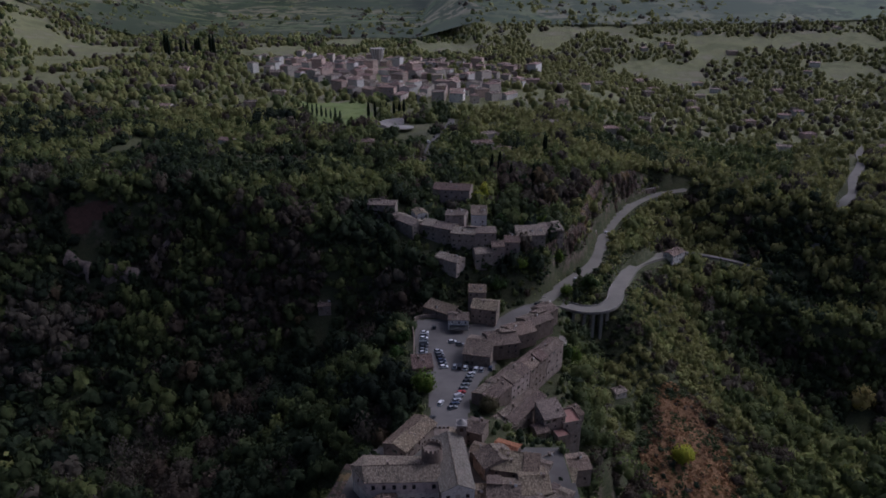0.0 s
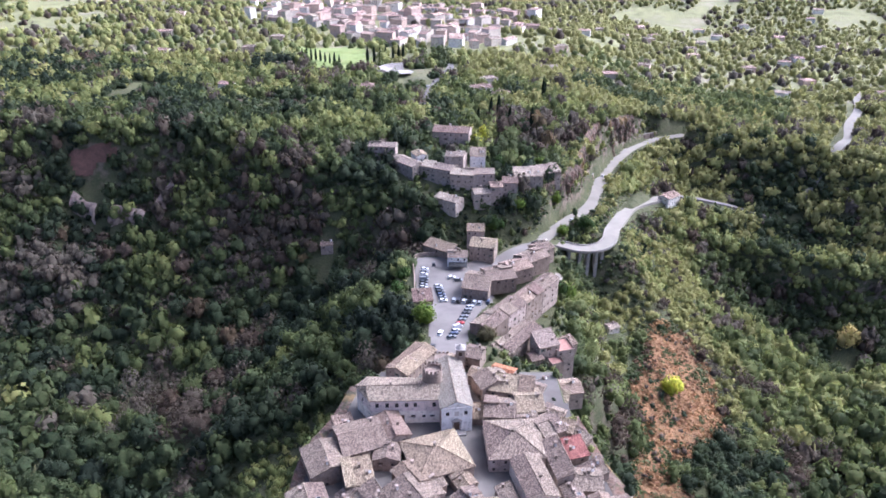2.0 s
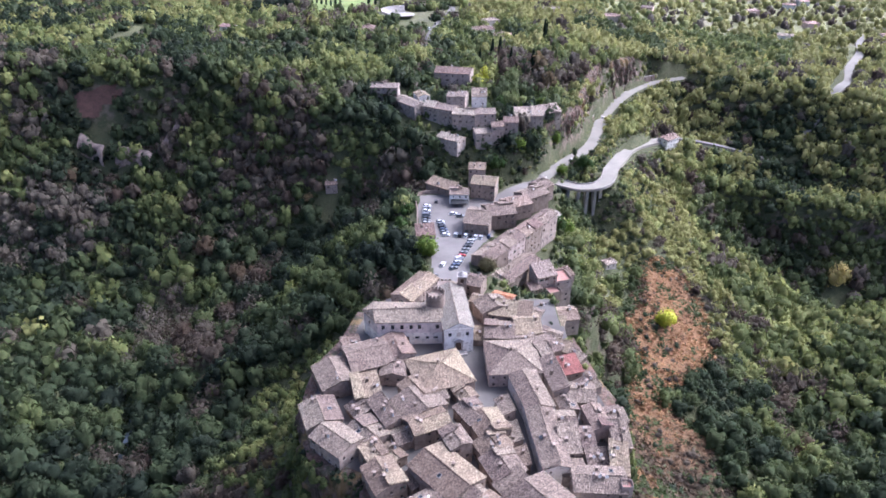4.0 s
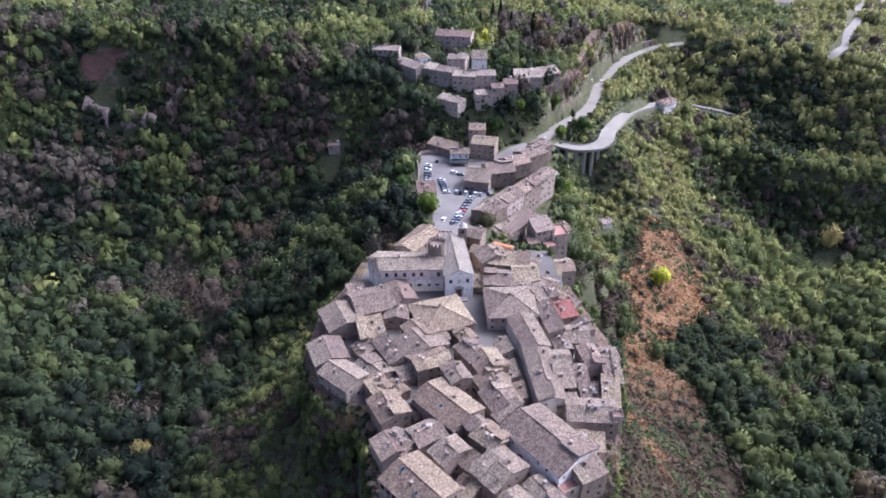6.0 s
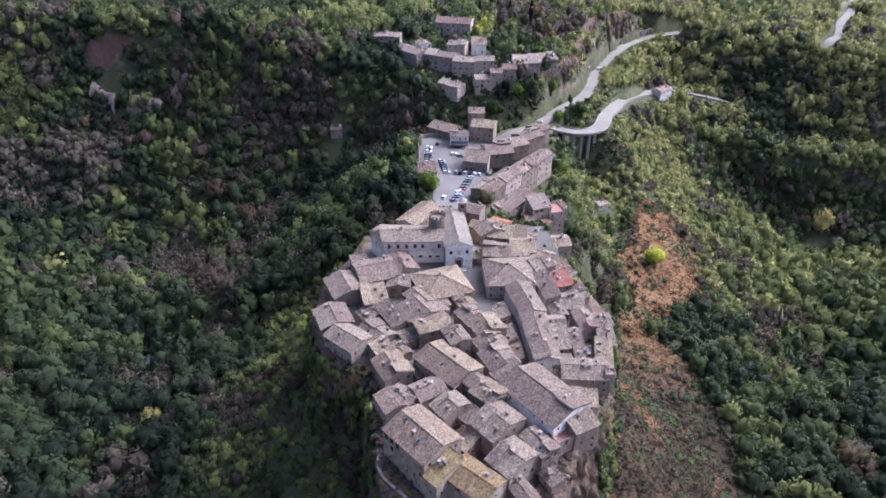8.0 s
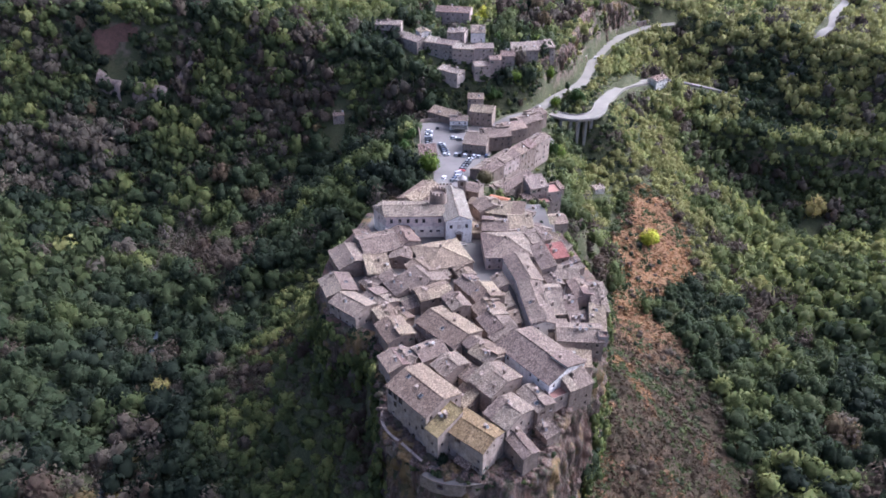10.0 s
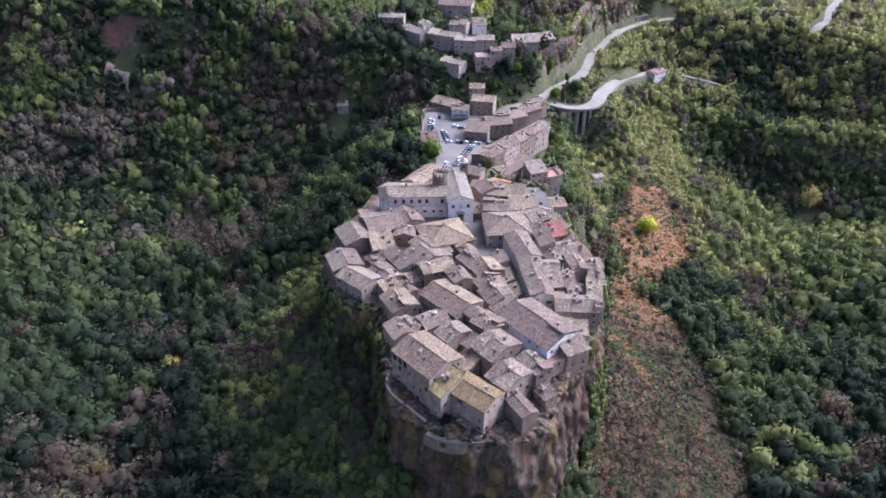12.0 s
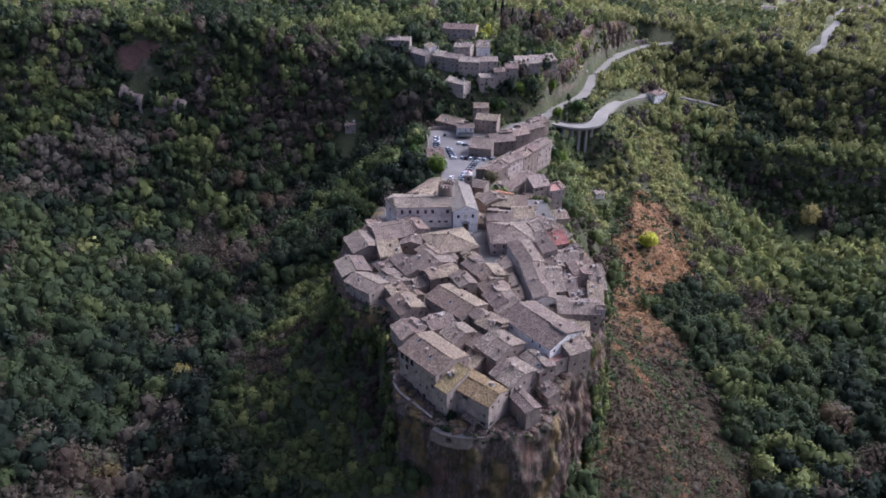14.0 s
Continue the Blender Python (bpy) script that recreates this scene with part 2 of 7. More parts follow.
SCAR = [(-246, 412), (-226, 405), (-206, 402), (-192, 398), (-176, 414)]
RIDGE = [(196, 440), (213, 433), (250, 414), (272, 407), (320, 398), (380, 400)]
RAVINE_EAST = [(140, 40), (160, 130), (174, 190), (172, 240), (205, 330), (262, 352), (330, 348), (520, 340)]


def town_top(x, y):
    return np.interp(y, [55, 70, 90, 140, 185, 215, 240, 285, 330, 350], [-8, -6, -2.5, -0.5, -0.5, -3, -6, -8, -9, -11]) - 9.0 * smooth(20, 37, x) * smooth(205, 225, y) * (1 - smooth(300, 330, y))


def upland_top(x, y):
    left = np.interp(y, [345, 360, 374, 405, 440, 600, 900, 1400, 2200, 4500], [5, 11, 15, 19, 27, 34, 43, 40, 55, 150])
    right = np.interp(y, [400, 480, 560, 785, 2500, 4500], [-16, -8, 1, 5, 8, 60])
    w = smooth(90, 230 + 0.2 * np.maximum(y - 500, 0), x)
    return left * (1 - w) + right * w


def ground(x, y):
    x, y = np.asarray(x, float), np.asarray(y, float)
    wob = 14 * (fbm(x / 45, y / 45, 3) - 0.47)
    rough = 5 * (fbm(x / 16, y / 16, 9) - 0.47)
    dt = outline_distance(x, y, TOWN)
    d = np.maximum(dt + np.where(dt > 6, wob * 0.5, 0), 0)
    east = smooth(-10, 40, x - 8)
    north = smooth(200, 245, y)
    fall_w = np.interp(d, [0, 3, 18, 26, 65, 105, 160], [0, 20, 36, 46, 63, 78, 82])
    fall_e = np.interp(d, [0, 3, 9, 26, 65, 100, 160], [0, 33, 46, 60, 92, 95, 97])
    fall_nw = np.interp(d, [0, 4, 20, 60, 100, 160], [0, 3, 12, 38, 57, 77])
    fall_ne = np.interp(d, [0, 4, 20, 40, 62, 100, 160], [0, 6, 22, 54, 71, 88, 98])
    fall_n = fall_nw * (1 - east) + fall_ne * east
    fall = (fall_w * (1 - east) + fall_e * east) * (1 - north) + fall_n * north
    tip = (1 - smooth(92, 122, y)) * smooth(-16, -4, x)
    fall = fall * (1 - tip) + tip * np.interp(d, [0, 2.5, 8, 30, 65, 100, 160], [0, 40, 50, 66, 86, 92, 96])
    h_town = town_top(x, y) - fall
    # the spur that carries the lower road
    ds = line_distance(x, y, SPUR)
    along = smooth(340, 455, y)
    h_spur = -13.5 - 14 * along - np.interp(ds + wob * 0.4, [0, 5, 12, 21, 32, 60, 120, 200], [0, 0, 8, 22, 36, 59, 92, 100])
    dl = line_distance(x, y, LANE)
    h_spur = np.maximum(h_spur, np.interp(x, [160, 184, 217, 263, 320], [-28, -33, -40, -51, -62]) - np.interp(dl, [0, 4, 10, 60, 120], [0, 0, 4, 44, 78]))
    db = line_distance(x, y, BENCH)
    h_bench = -10 + 5 * smooth(380, 528, y) - np.interp(db, [0, 5, 9, 25, 50, 100, 150], [0, 0, 3, 20, 44, 84, 112])
    du = outline_distance(x, y, UPLAND) + wob * smooth(-40, 40, np.abs(x - 20) - 60)
    scar = np.exp(-(((x + 215) / 62) ** 2))
    fall_up = np.interp(np.maximum(du, 0), [0, 8, 25, 60, 120, 220], [0, 8, 26, 50, 80, 96])
    fall_up = fall_up + np.interp(du, [0, 40, 120, 220], [0, 0, 24, 26]) * smooth(150, 230, x)
    fall_up = np.where((db < 22) & (y > 366), np.interp(np.maximum(du, 0), [0, 2, 5, 25, 60, 120], [0, 12, 18, 32, 52, 80]), fall_up)
    h_up = upland_top(x, y) + rough * 0.6 - fall_up - 4 * scar * smooth(2, 14, du) * (1 - smooth(35, 65, du))
    edge = np.interp(x, [p[0] for p in SCAR], [p[1] for p in SCAR])
    h_up = h_up - 8 * smooth(edge + 2, edge - 4, y) * smooth(edge - 60, edge - 20, y) * smooth(-252, -244, x) * smooth(-168, -178, x)
    floor_w = -77 + 0.05 * np.maximum(-(x + 150), 0) + 0.28 * np.maximum(-(x + 262), 0) + 0.2 * np.maximum(x + 126, 0) + 9 * smooth(170, 90, y) * smooth(-115, -150, x)
    floor_e = -109 + 0.17 * np.maximum(line_distance(x, y, RAVINE_EAST) - 8, 0)
    w = smooth(-60, 60, x)
    h_floor = floor_w * (1 - w) + floor_e * w + wob * 0.5
    dr = line_distance(x, y, RIDGE)
    front = y < np.interp(x, [p[0] for p in RIDGE], [p[1] for p in RIDGE])
    h_ridge = np.interp(x, [190, 250, 380], [-54, -59, -56]) - np.where(front, np.interp(dr, [0, 3, 10, 24, 70], [0, 2, 20, 36, 60]), np.interp(dr, [0, 20, 60], [0, 3, 30]))
    h_floor = np.maximum(h_floor, h_ridge)
    h = np.maximum(np.maximum(h_town, h_spur), np.maximum(h_up, h_floor))
    flat = np.minimum(np.minimum(np.maximum(dt, 0), np.maximum(ds - 5, 0)), np.maximum(db - 5, 0))
    h = np.where((h_bench > h) | (db < 6), np.where(db < 6, -10 + 5 * smooth(380, 528, y), h_bench), h)
    return h + rough * smooth(1, 14, flat) * 0.6


def ground_at(x, y):
    return float(ground(np.array([x]), np.array([y]))[0])


# ---- mesh helpers ----
def mesh_of(name, verts, quads=None, tris=None, mats=(), mat_index=None, shade=False, tint=None, normals=None):
    """A mesh from arrays; tint: a value for each face; normals: a direction for each vertex."""
    me = bpy.data.meshes.new(name)
    quads = np.zeros((0, 4), int) if quads is None else np.asarray(quads)
    tris = np.zeros((0, 3), int) if tris is None else np.asarray(tris)
    verts = np.asarray(verts, np.float32)
    me.vertices.add(len(verts))
    me.vertices.foreach_set("co", verts.ravel())
    loops = np.concatenate([quads.ravel(), tris.ravel()]).astype(np.int32)
    me.loops.add(len(loops))
    me.loops.foreach_set("vertex_index", loops)
    nq, nt = len(quads), len(tris)
    me.polygons.add(nq + nt)
    starts = np.concatenate([np.arange(nq) * 4, nq * 4 + np.arange(nt) * 3]).astype(np.int32)
    me.polygons.foreach_set("loop_start", starts)
    for m in mats:
        me.materials.append(m)
    if mat_index is not None:
        me.polygons.foreach_set("material_index", np.asarray(mat_index, np.int32))
    if tint is not None:
        at = me.attributes.new("tint", "FLOAT", "FACE")
        at.data.foreach_set("value", np.asarray(tint, np.float32))
    me.update(calc_edges=True)
    if shade:
        me.polygons.foreach_set("use_smooth", np.ones(nq + nt, bool))
    if normals is not None:
        at = me.attributes.new("custom_normal", "FLOAT_VECTOR", "POINT")
        at.data.foreach_set("vector", np.asarray(normals, np.float32).ravel())
    return me


def part(name, bm, material, parent=None, label="", smooth_faces=False):
    """Links a bmesh as one mesh object under a thing or a part."""
    me = bpy.data.meshes.new(name)
    bmesh.ops.recalc_face_normals(bm, faces=bm.faces)
    if smooth_faces:
        for f in bm.faces:
            f.smooth = True
    bm.to_mesh(me)
    bm.free()
    me.materials.append(material)
    ob = new(name, me)
    ob.parent = parent
    if label:
        ob["label"] = label
    return ob


def box(bm, x0, y0, z0, x1, y1, z1):
    v = [bm.verts.new(p) for p in ((x0, y0, z0), (x1, y0, z0), (x1, y1, z0), (x0, y1, z0), (x0, y0, z1), (x1, y0, z1), (x1, y1, z1), (x0, y1, z1))]
    for f in ((0, 3, 2, 1), (4, 5, 6, 7), (0, 1, 5, 4), (1, 2, 6, 5), (2, 3, 7, 6), (3, 0, 4, 7)):
        bm.faces.new([v[i] for i in f])


def prism(bm, ring, z0, z1):
    """A closed prism over a ring of x, y; z0 and z1 may be lists."""
    n = len(ring)
    a = z0 if isinstance(z0, (list, tuple)) else [z0] * n
    b = z1 if isinstance(z1, (list, tuple)) else [z1] * n
    lo = [bm.verts.new((x, y, z)) for (x, y), z in zip(ring, a)]
    hi = [bm.verts.new((x, y, z)) for (x, y), z in zip(ring, b)]
    bm.faces.new(lo[::-1])
    bm.faces.new(hi)
    for i in range(n):
        j = (i + 1) % n
        bm.faces.new((lo[i], lo[j], hi[j], hi[i]))


def empty(name, m):
    ob = new(name)
    ob.matrix_world = m
    return ob


# ---- ground ----
def spaced(a, b, fine, far_lo, far_hi):
    mid = np.arange(a, b + 0.1, fine)
    lo, hi, s = [], [], fine
    v = a
    while v > far_lo:
        s *= 1.13
        v -= s
        lo.append(v)
    v, s = b, fine
    while v < far_hi:
        s *= 1.10
        v += s
        hi.append(v)
    return np.array(lo[::-1] + list(mid) + hi)


def ground_material():
    n = Nodes("hillside_ground")
    geo = n.add("ShaderNodeNewGeometry")
    sep = n.add("ShaderNodeSeparateXYZ")
    n.link(geo.outputs["Normal"], sep.inputs[0])
    big = n.noise(0.02, 5, 0.6, "World")
    mid = n.noise(0.15, 5, 0.65, "World")
    fine = n.noise(1.4, 4, 0.7, "World")
    green = n.ramp(mid, (0.3, (0.045, 0.050, 0.024)), (0.5, (0.070, 0.070, 0.030)), (0.7, (0.095, 0.082, 0.044)))
    field = n.ramp(big, (0.35, (0.23, 0.225, 0.10)), (0.47, (0.36, 0.345, 0.16)), (0.55, (0.29, 0.275, 0.14)), (0.68, (0.42, 0.36, 0.25)))
    pos = n.add("ShaderNodeSeparateXYZ")
    n.link(geo.outputs["Position"], pos.inputs[0])
    far = n.add("ShaderNodeMapRange")
    far.inputs[1].default_value, far.inputs[2].default_value = 520, 700
    n.link(pos.outputs["Y"], far.inputs[0])
    col = n.mix(far.outputs[0], green, field)
    col = n.mix(0.45, col, n.ramp(fine, (0.36, (0.03, 0.036, 0.018)), (0.5, (0.07, 0.08, 0.036)), (0.62, (0.14, 0.145, 0.075))))
    steep = n.add("ShaderNodeMapRange")
    steep.inputs[1].default_value, steep.inputs[2].default_value = 0.60, 0.42
    n.link(sep.outputs["Z"], steep.inputs[0])
    rock = n.ramp(mid, (0.45, (0.09, 0.075, 0.055)), (0.65, (0.21, 0.16, 0.12)))
    col = n.mix(n.math("MULTIPLY", steep.outputs[0], n.ramp(mid, (0.45, (0, 0, 0)), (0.55, (1, 1, 1)))), col, rock)
    n.bump(n.math("ADD", fine, mid), 0.8, 0.6)
    return n.done(col, 0.95)


GROUND = ground_material()
gx = spaced(-340, 420, 4.0, -4700, 4700)
gy = spaced(-110, 620, 4.0, -900, 4800)
GX, GY = np.meshgrid(gx, gy)
GZ = ground(GX, GY)
nx, ny = len(gx), len(gy)
idx = np.arange(nx * ny).reshape(ny, nx)
gq = np.stack([idx[:-1, :-1], idx[:-1, 1:], idx[1:, 1:], idx[1:, :-1]], -1).reshape(-1, 4)
tagged(new("ground", mesh_of("ground", np.stack([GX, GY, GZ], -1).reshape(-1, 3), gq, mats=[GROUND], shade=True)),
       "green and brown hillside with ravines below the town", "ground", kind="structure")


# ---- woods ----
RNG = np.random.default_rng(7)
PHI = (1 + 5 ** 0.5) / 2
ICO_V = np.array([(-1, PHI, 0), (1, PHI, 0), (-1, -PHI, 0), (1, -PHI, 0), (0, -1, PHI), (0, 1, PHI), (0, -1, -PHI), (0, 1, -PHI), (PHI, 0, -1), (PHI, 0, 1), (-PHI, 0, -1), (-PHI, 0, 1)]) / (1 + PHI ** 2) ** 0.5
ICO_F = np.array([(0, 11, 5), (0, 5, 1), (0, 1, 7), (0, 7, 10), (0, 10, 11), (1, 5, 9), (5, 11, 4), (11, 10, 2), (10, 7, 6), (7, 1, 8),
                  (3, 9, 4), (3, 4, 2), (3, 2, 6), (3, 6, 8), (3, 8, 9), (4, 9, 5), (2, 4, 11), (6, 2, 10), (8, 6, 7), (9, 8, 1)])


def unit(v):
    return v / np.maximum(np.linalg.norm(v, axis=-1, keepdims=True), 1e-6)


def crown_mesh(rng, blobs, leaves, leaf, slim=1.0, low=0.25, core=0.8, spread=0.62):
    """A crown about 1 wide on each side and 1 high, standing at z 0: clumps of leaf quads round loose cores. Gives verts, quads, tris and each vertex's normal, which follows the crown."""
    c = rng.normal(size=(blobs, 3))
    c = unit(c) * rng.uniform(0.2, 1.0, (blobs, 1)) * spread
    c[:, 2] = np.abs(c[:, 2]) * 0.9
    c[:, :2] *= slim
    r = (rng.uniform(0.32, 0.5, blobs) if blobs < 4 else rng.uniform(0.26, 0.48, blobs)) * (slim ** 0.5)
    c[0], r[0] = (0, 0, 0.15), 0.6 * slim ** 0.5
    c[:, 2] = low + c[:, 2] * (1 - low)
    verts, quads, tris, soft = [], [], [], []
    base = 0
    if core > 0:
        for k in range(blobs):
            v = ICO_V * (r[k] * core * rng.uniform(0.8, 1.15, (12, 1))) + c[k]
            verts.append(v)
            soft.append(unit(unit(v - c[k]) + 0.7 * unit(v - (0, 0, low))))
            tris.append(ICO_F + base)
            base += 12
    pick = rng.choice(blobs, leaves, p=r ** 2 / (r ** 2).sum())
    way = rng.normal(size=(leaves, 3))
    way[:, 2] = np.abs(way[:, 2]) * 1.1 - 0.45
    way = unit(way)
    p = c[pick] + way * (r[pick] * rng.uniform(0.72, 1.18, leaves))[:, None]
    nrm = unit(way + rng.normal(size=(leaves, 3)) * 0.45)
    t = unit(np.cross(nrm, rng.normal(size=(leaves, 3))))
    b = np.cross(nrm, t)
    s = (leaf * rng.uniform(0.6, 1.3, leaves))[:, None]
    q = np.stack([p - t * s, p - b * s * 0.7, p + t * s, p + b * s * 0.7], 1)
    verts.append(q.reshape(-1, 3))
    soft.append(np.repeat(unit(nrm * 0.75 + way * 0.8 + 0.3 * unit(p - (0, 0, low))), 4, 0))
    quads = np.arange(leaves * 4).reshape(-1, 4) + base
    return np.concatenate(verts), quads, (np.concatenate(tris) if tris else np.zeros((0, 3), int)), np.concatenate(soft)


def woods(name, label, spots, heights, widths, tints, shapes, rng):
    """Joins many trees into one object. Each takes one of the shapes, turned and scaled."""
    vs, qs, ts, tq, tt, ns = [], [], [], [], [], []
    base = 0
    pick = rng.integers(0, len(shapes), len(spots))
    turn = rng.uniform(0, 6.283, len(spots))
    for k, (v, q, t, u) in enumerate(shapes):
        m = np.where(pick == k)[0]
        if not len(m):
            continue
        ca, sa = np.cos(turn[m]), np.sin(turn[m])
        x = (v[None, :, 0] * ca[:, None] - v[None, :, 1] * sa[:, None]) * widths[m, None] + spots[m, 0, None]
        y = (v[None, :, 0] * sa[:, None] + v[None, :, 1] * ca[:, None]) * widths[m, None] + spots[m, 1, None]
        z = v[None, :, 2] * heights[m, None] + spots[m, 2, None]
        vs.append(np.stack([x, y, z], -1).reshape(-1, 3))
        ns.append(np.stack([u[None, :, 0] * ca[:, None] - u[None, :, 1] * sa[:, None], u[None, :, 0] * sa[:, None] + u[None, :, 1] * ca[:, None], np.broadcast_to(u[None, :, 2] * 0.7 + 0.38, x.shape)], -1).reshape(-1, 3))
        off = base + np.arange(len(m))[:, None, None] * len(v)
        if len(q):
            qs.append((q[None] + off).reshape(-1, 4))
            tq.append(np.repeat(tints[m], len(q)))
        if len(t):
            ts.append((t[None] + off).reshape(-1, 3))
            tt.append(np.repeat(tints[m], len(t)))
        base += len(m) * len(v)
    me = mesh_of(name, np.concatenate(vs), np.concatenate(qs) if qs else None, np.concatenate(ts) if ts else None, mats=[LEAVES], tint=np.concatenate(tq + tt), shade=True, normals=unit(np.concatenate(ns)))
    return tagged(new(name, me), label, "woodland", kind="stuff")


def jittered(x0, x1, y0, y1, step, rng):
    a, b = np.meshgrid(np.arange(x0, x1, step), np.arange(y0, y1, step))
    a, b = a.ravel(), b.ravel()
    return a + rng.uniform(-0.48, 0.48, len(a)) * step, b + rng.uniform(-0.48, 0.48, len(b)) * step


BRACKEN = [(28, 40), (38, 66), (50, 97), (57, 118), (59, 140), (58, 165), (70, 200), (88, 232), (98, 255), (94, 280), (106, 300), (112, 316), (130, 332), (147, 330), (154, 310), (152, 284), (146, 262), (126, 247), (112, 238), (112, 228), (124, 218), (130, 190), (134, 150), (130, 112), (118, 70), (100, 30), (70, 5), (40, 10)]
RED_BANK = [(-252, 433), (-231, 434), (-218, 431), (-218, 428), (-231, 427), (-236, 423), (-247, 424)]
TIP_LEDGE = [(-14, 62), (-6, 53), (12, 50), (30, 55), (42, 74), (30, 80), (0, 70)]


def clear_of(x, y, slack=0.0):
    """Where trees may stand: off the town, the roads and the bracken slope."""
    ok = outline_distance(x, y, TOWN) > 3.5
    ok &= line_distance(x, y, SPUR) > 9.5 - slack * 0.4
    ok &= line_distance(x, y, LANE) > np.where(x > 226, 3.5, 8.0 - slack * 0.6)
    ok &= line_distance(x, y, BENCH) > 9.0 - slack * 0.4
    ok &= line_distance(x, y, [(56, 343), (66, 341), (78, 338), (90, 341), (98, 352)]) > 9 - slack
    ok &= line_distance(x, y, [(64, 335), (78, 329), (92, 332), (104, 346)]) > 8 - slack * 0.6
    ok &= outline_distance(x, y, TIP_LEDGE) > 0
    ok &= outline_distance(x, y, BRACKEN) > 1.5 - 13 * np.maximum(value_noise(x / 13, y / 13, 4) - 0.5, 0)
    ok &= line_distance(x, y, [(303, 495), (341, 550), (393, 634)]) > 8
    ok &= line_distance(x, y, [(-16, 490), (-9, 540), (4, 600)]) > 5
    ok &= (line_distance(x, y, CREEK) > 2.6) | (value_noise(x / 24, y / 24, 12) < 0.62)
    ok &= outline_distance(x, y, RED_BANK) > 0.5
    ok &= line_distance(x, y, [(-243, 406), (-224, 399), (-192, 391), (-175, 408)]) > 3.0
    for ax, ay, r in CLEARINGS:
        ok &= (x - ax) ** 2 + (y - ay) ** 2 > (r + 1.5) ** 2
    return ok


CREEK = [(-120, 40), (-130, 98), (-132, 134), (-141, 180), (-148, 222), (-160, 260)]
CLEARINGS = [(-30, 408, 10), (6, 428, 13), (-59, 537, 9), (22, 392, 8), (31, 537, 10), (46, 522, 9), (93, 308, 6), (-68, 350, 8), (-67, 342, 6), (-92, 628, 34), (-40, 592, 22), (-10, 270, 9), (8, 350, 9), (160, 452, 9), (-18, 388, 7), (0, 379, 8), (16, 372, 8), (30, 368, 7), (52, 372, 8), (10, 386, 7), (-24, 290, 8), (-230, 416, 9), (-23, 373, 9), (-8, 366, 8), (2, 362, 8), (14, 358, 8), (4, 343, 5), (22, 347, 4), (56, 362, 4), (-110, 672, 28), (-86, 660, 24)]
FARMS = [(120, 700), (203, 905), (235, 905), (300, 820), (390, 785), (415, 800), (520, 905), (480, 880), (370, 690), (420, 640), (150, 620), (95, 600), (-175, 545), (-190, 690), (-330, 905), (-300, 760), (130, 800), (170, 850), (610, 950), (560, 860), (290, 960), (340, 1010),
         (40, 560), (105, 804), (321, 640), (333, 749), (214, 714), (-177, 738), (-270, 670)]
farm_rng = random.Random(31)
FARMS += [(farm_rng.uniform(260, 820), farm_rng.uniform(860, 1330)) for _ in range(24)]
CLEARINGS += [(264, 360, 9), (268, 366, 8)] + [(x, y - 3, 9) for x, y in FARMS]


def in_view(x, y):
    return np.abs(x) < 45 + 0.69 * (y + 95)


big_shapes = [crown_mesh(RNG, 8, 190, 0.102, core=0.72, spread=0.9) for _ in range(9)] + [crown_mesh(RNG, 7, 165, 0.106, 0.8, core=0.72, spread=0.85) for _ in range(4)]
near_shapes = [crown_mesh(RNG, 4, 62, 0.165, core=0.70, spread=0.85) for _ in range(10)]
bush_shapes = [crown_mesh(RNG, 2, 26, 0.21, core=0.74, spread=0.8) for _ in range(8)]
mid_shapes = [crown_mesh(RNG, 3, 42, 0.19, core=0.70, spread=0.85) for _ in range(8)]
far_shapes = [crown_mesh(RNG, 2, 11, 0.27, core=0.9) for _ in range(5)]
copse_shapes = [crown_mesh(RNG, 2, 8, 0.36, spread=0.9) for _ in range(5)]
bare_shapes = [crown_mesh(RNG, 6, 150, 0.08, core=0.3, spread=0.9) for _ in range(5)]
tuft_shapes = [crown_mesh(RNG, 1, 11, 0.36, core=0, spread=0.3) for _ in range(5)]
low_shapes = [crown_mesh(RNG, 1, 9, 0.38, spread=0.3) for _ in range(4)]

# stands of one kind of tree: x, y, reach, tint (0 dark evergreen, 0.45 green, 0.68 yellow-green, above 0.76 brown and leafless)
STANDS_WEST = [(-240, 262, 36, 0.30), (-192, 229, 36, 0.26), (-195, 172, 38, 0.24), (-145, 131, 22, 0.25), (-205, 312, 11, 0.5), (-229, 272, 8, 0.755), (-138, 98, 25, 0.84), (-113, 238, 12, 0.82), (-158, 272, 22, 0.96),
               (-77, 146, 15, 0.84), (-52, 284, 24, 0.40), (-35, 340, 20, 0.86), (-278, 357, 28, 0.97), (-234, 362, 24, 0.95), (-235, 440, 14, 0.5), (-110, 382, 36, 0.86), (-113, 402, 14, 0.5), (-59, 441, 9, 0.58)]
STANDS_FAR = [(-352, 587, 60, 0.12), (-294, 516, 28, 0.6), (-234, 531, 42, 0.2), (-160, 616, 20, 0.05), (-150, 480, 40, 0.22), (-290, 440, 26, 0.9), (60, 440, 30, 0.86), (25, 420, 12, 0.62), (150, 560, 40, 0.3), (180, 660, 60, 0.5), (270, 600, 60, 0.45), (247, 460, 40, 0.2)]
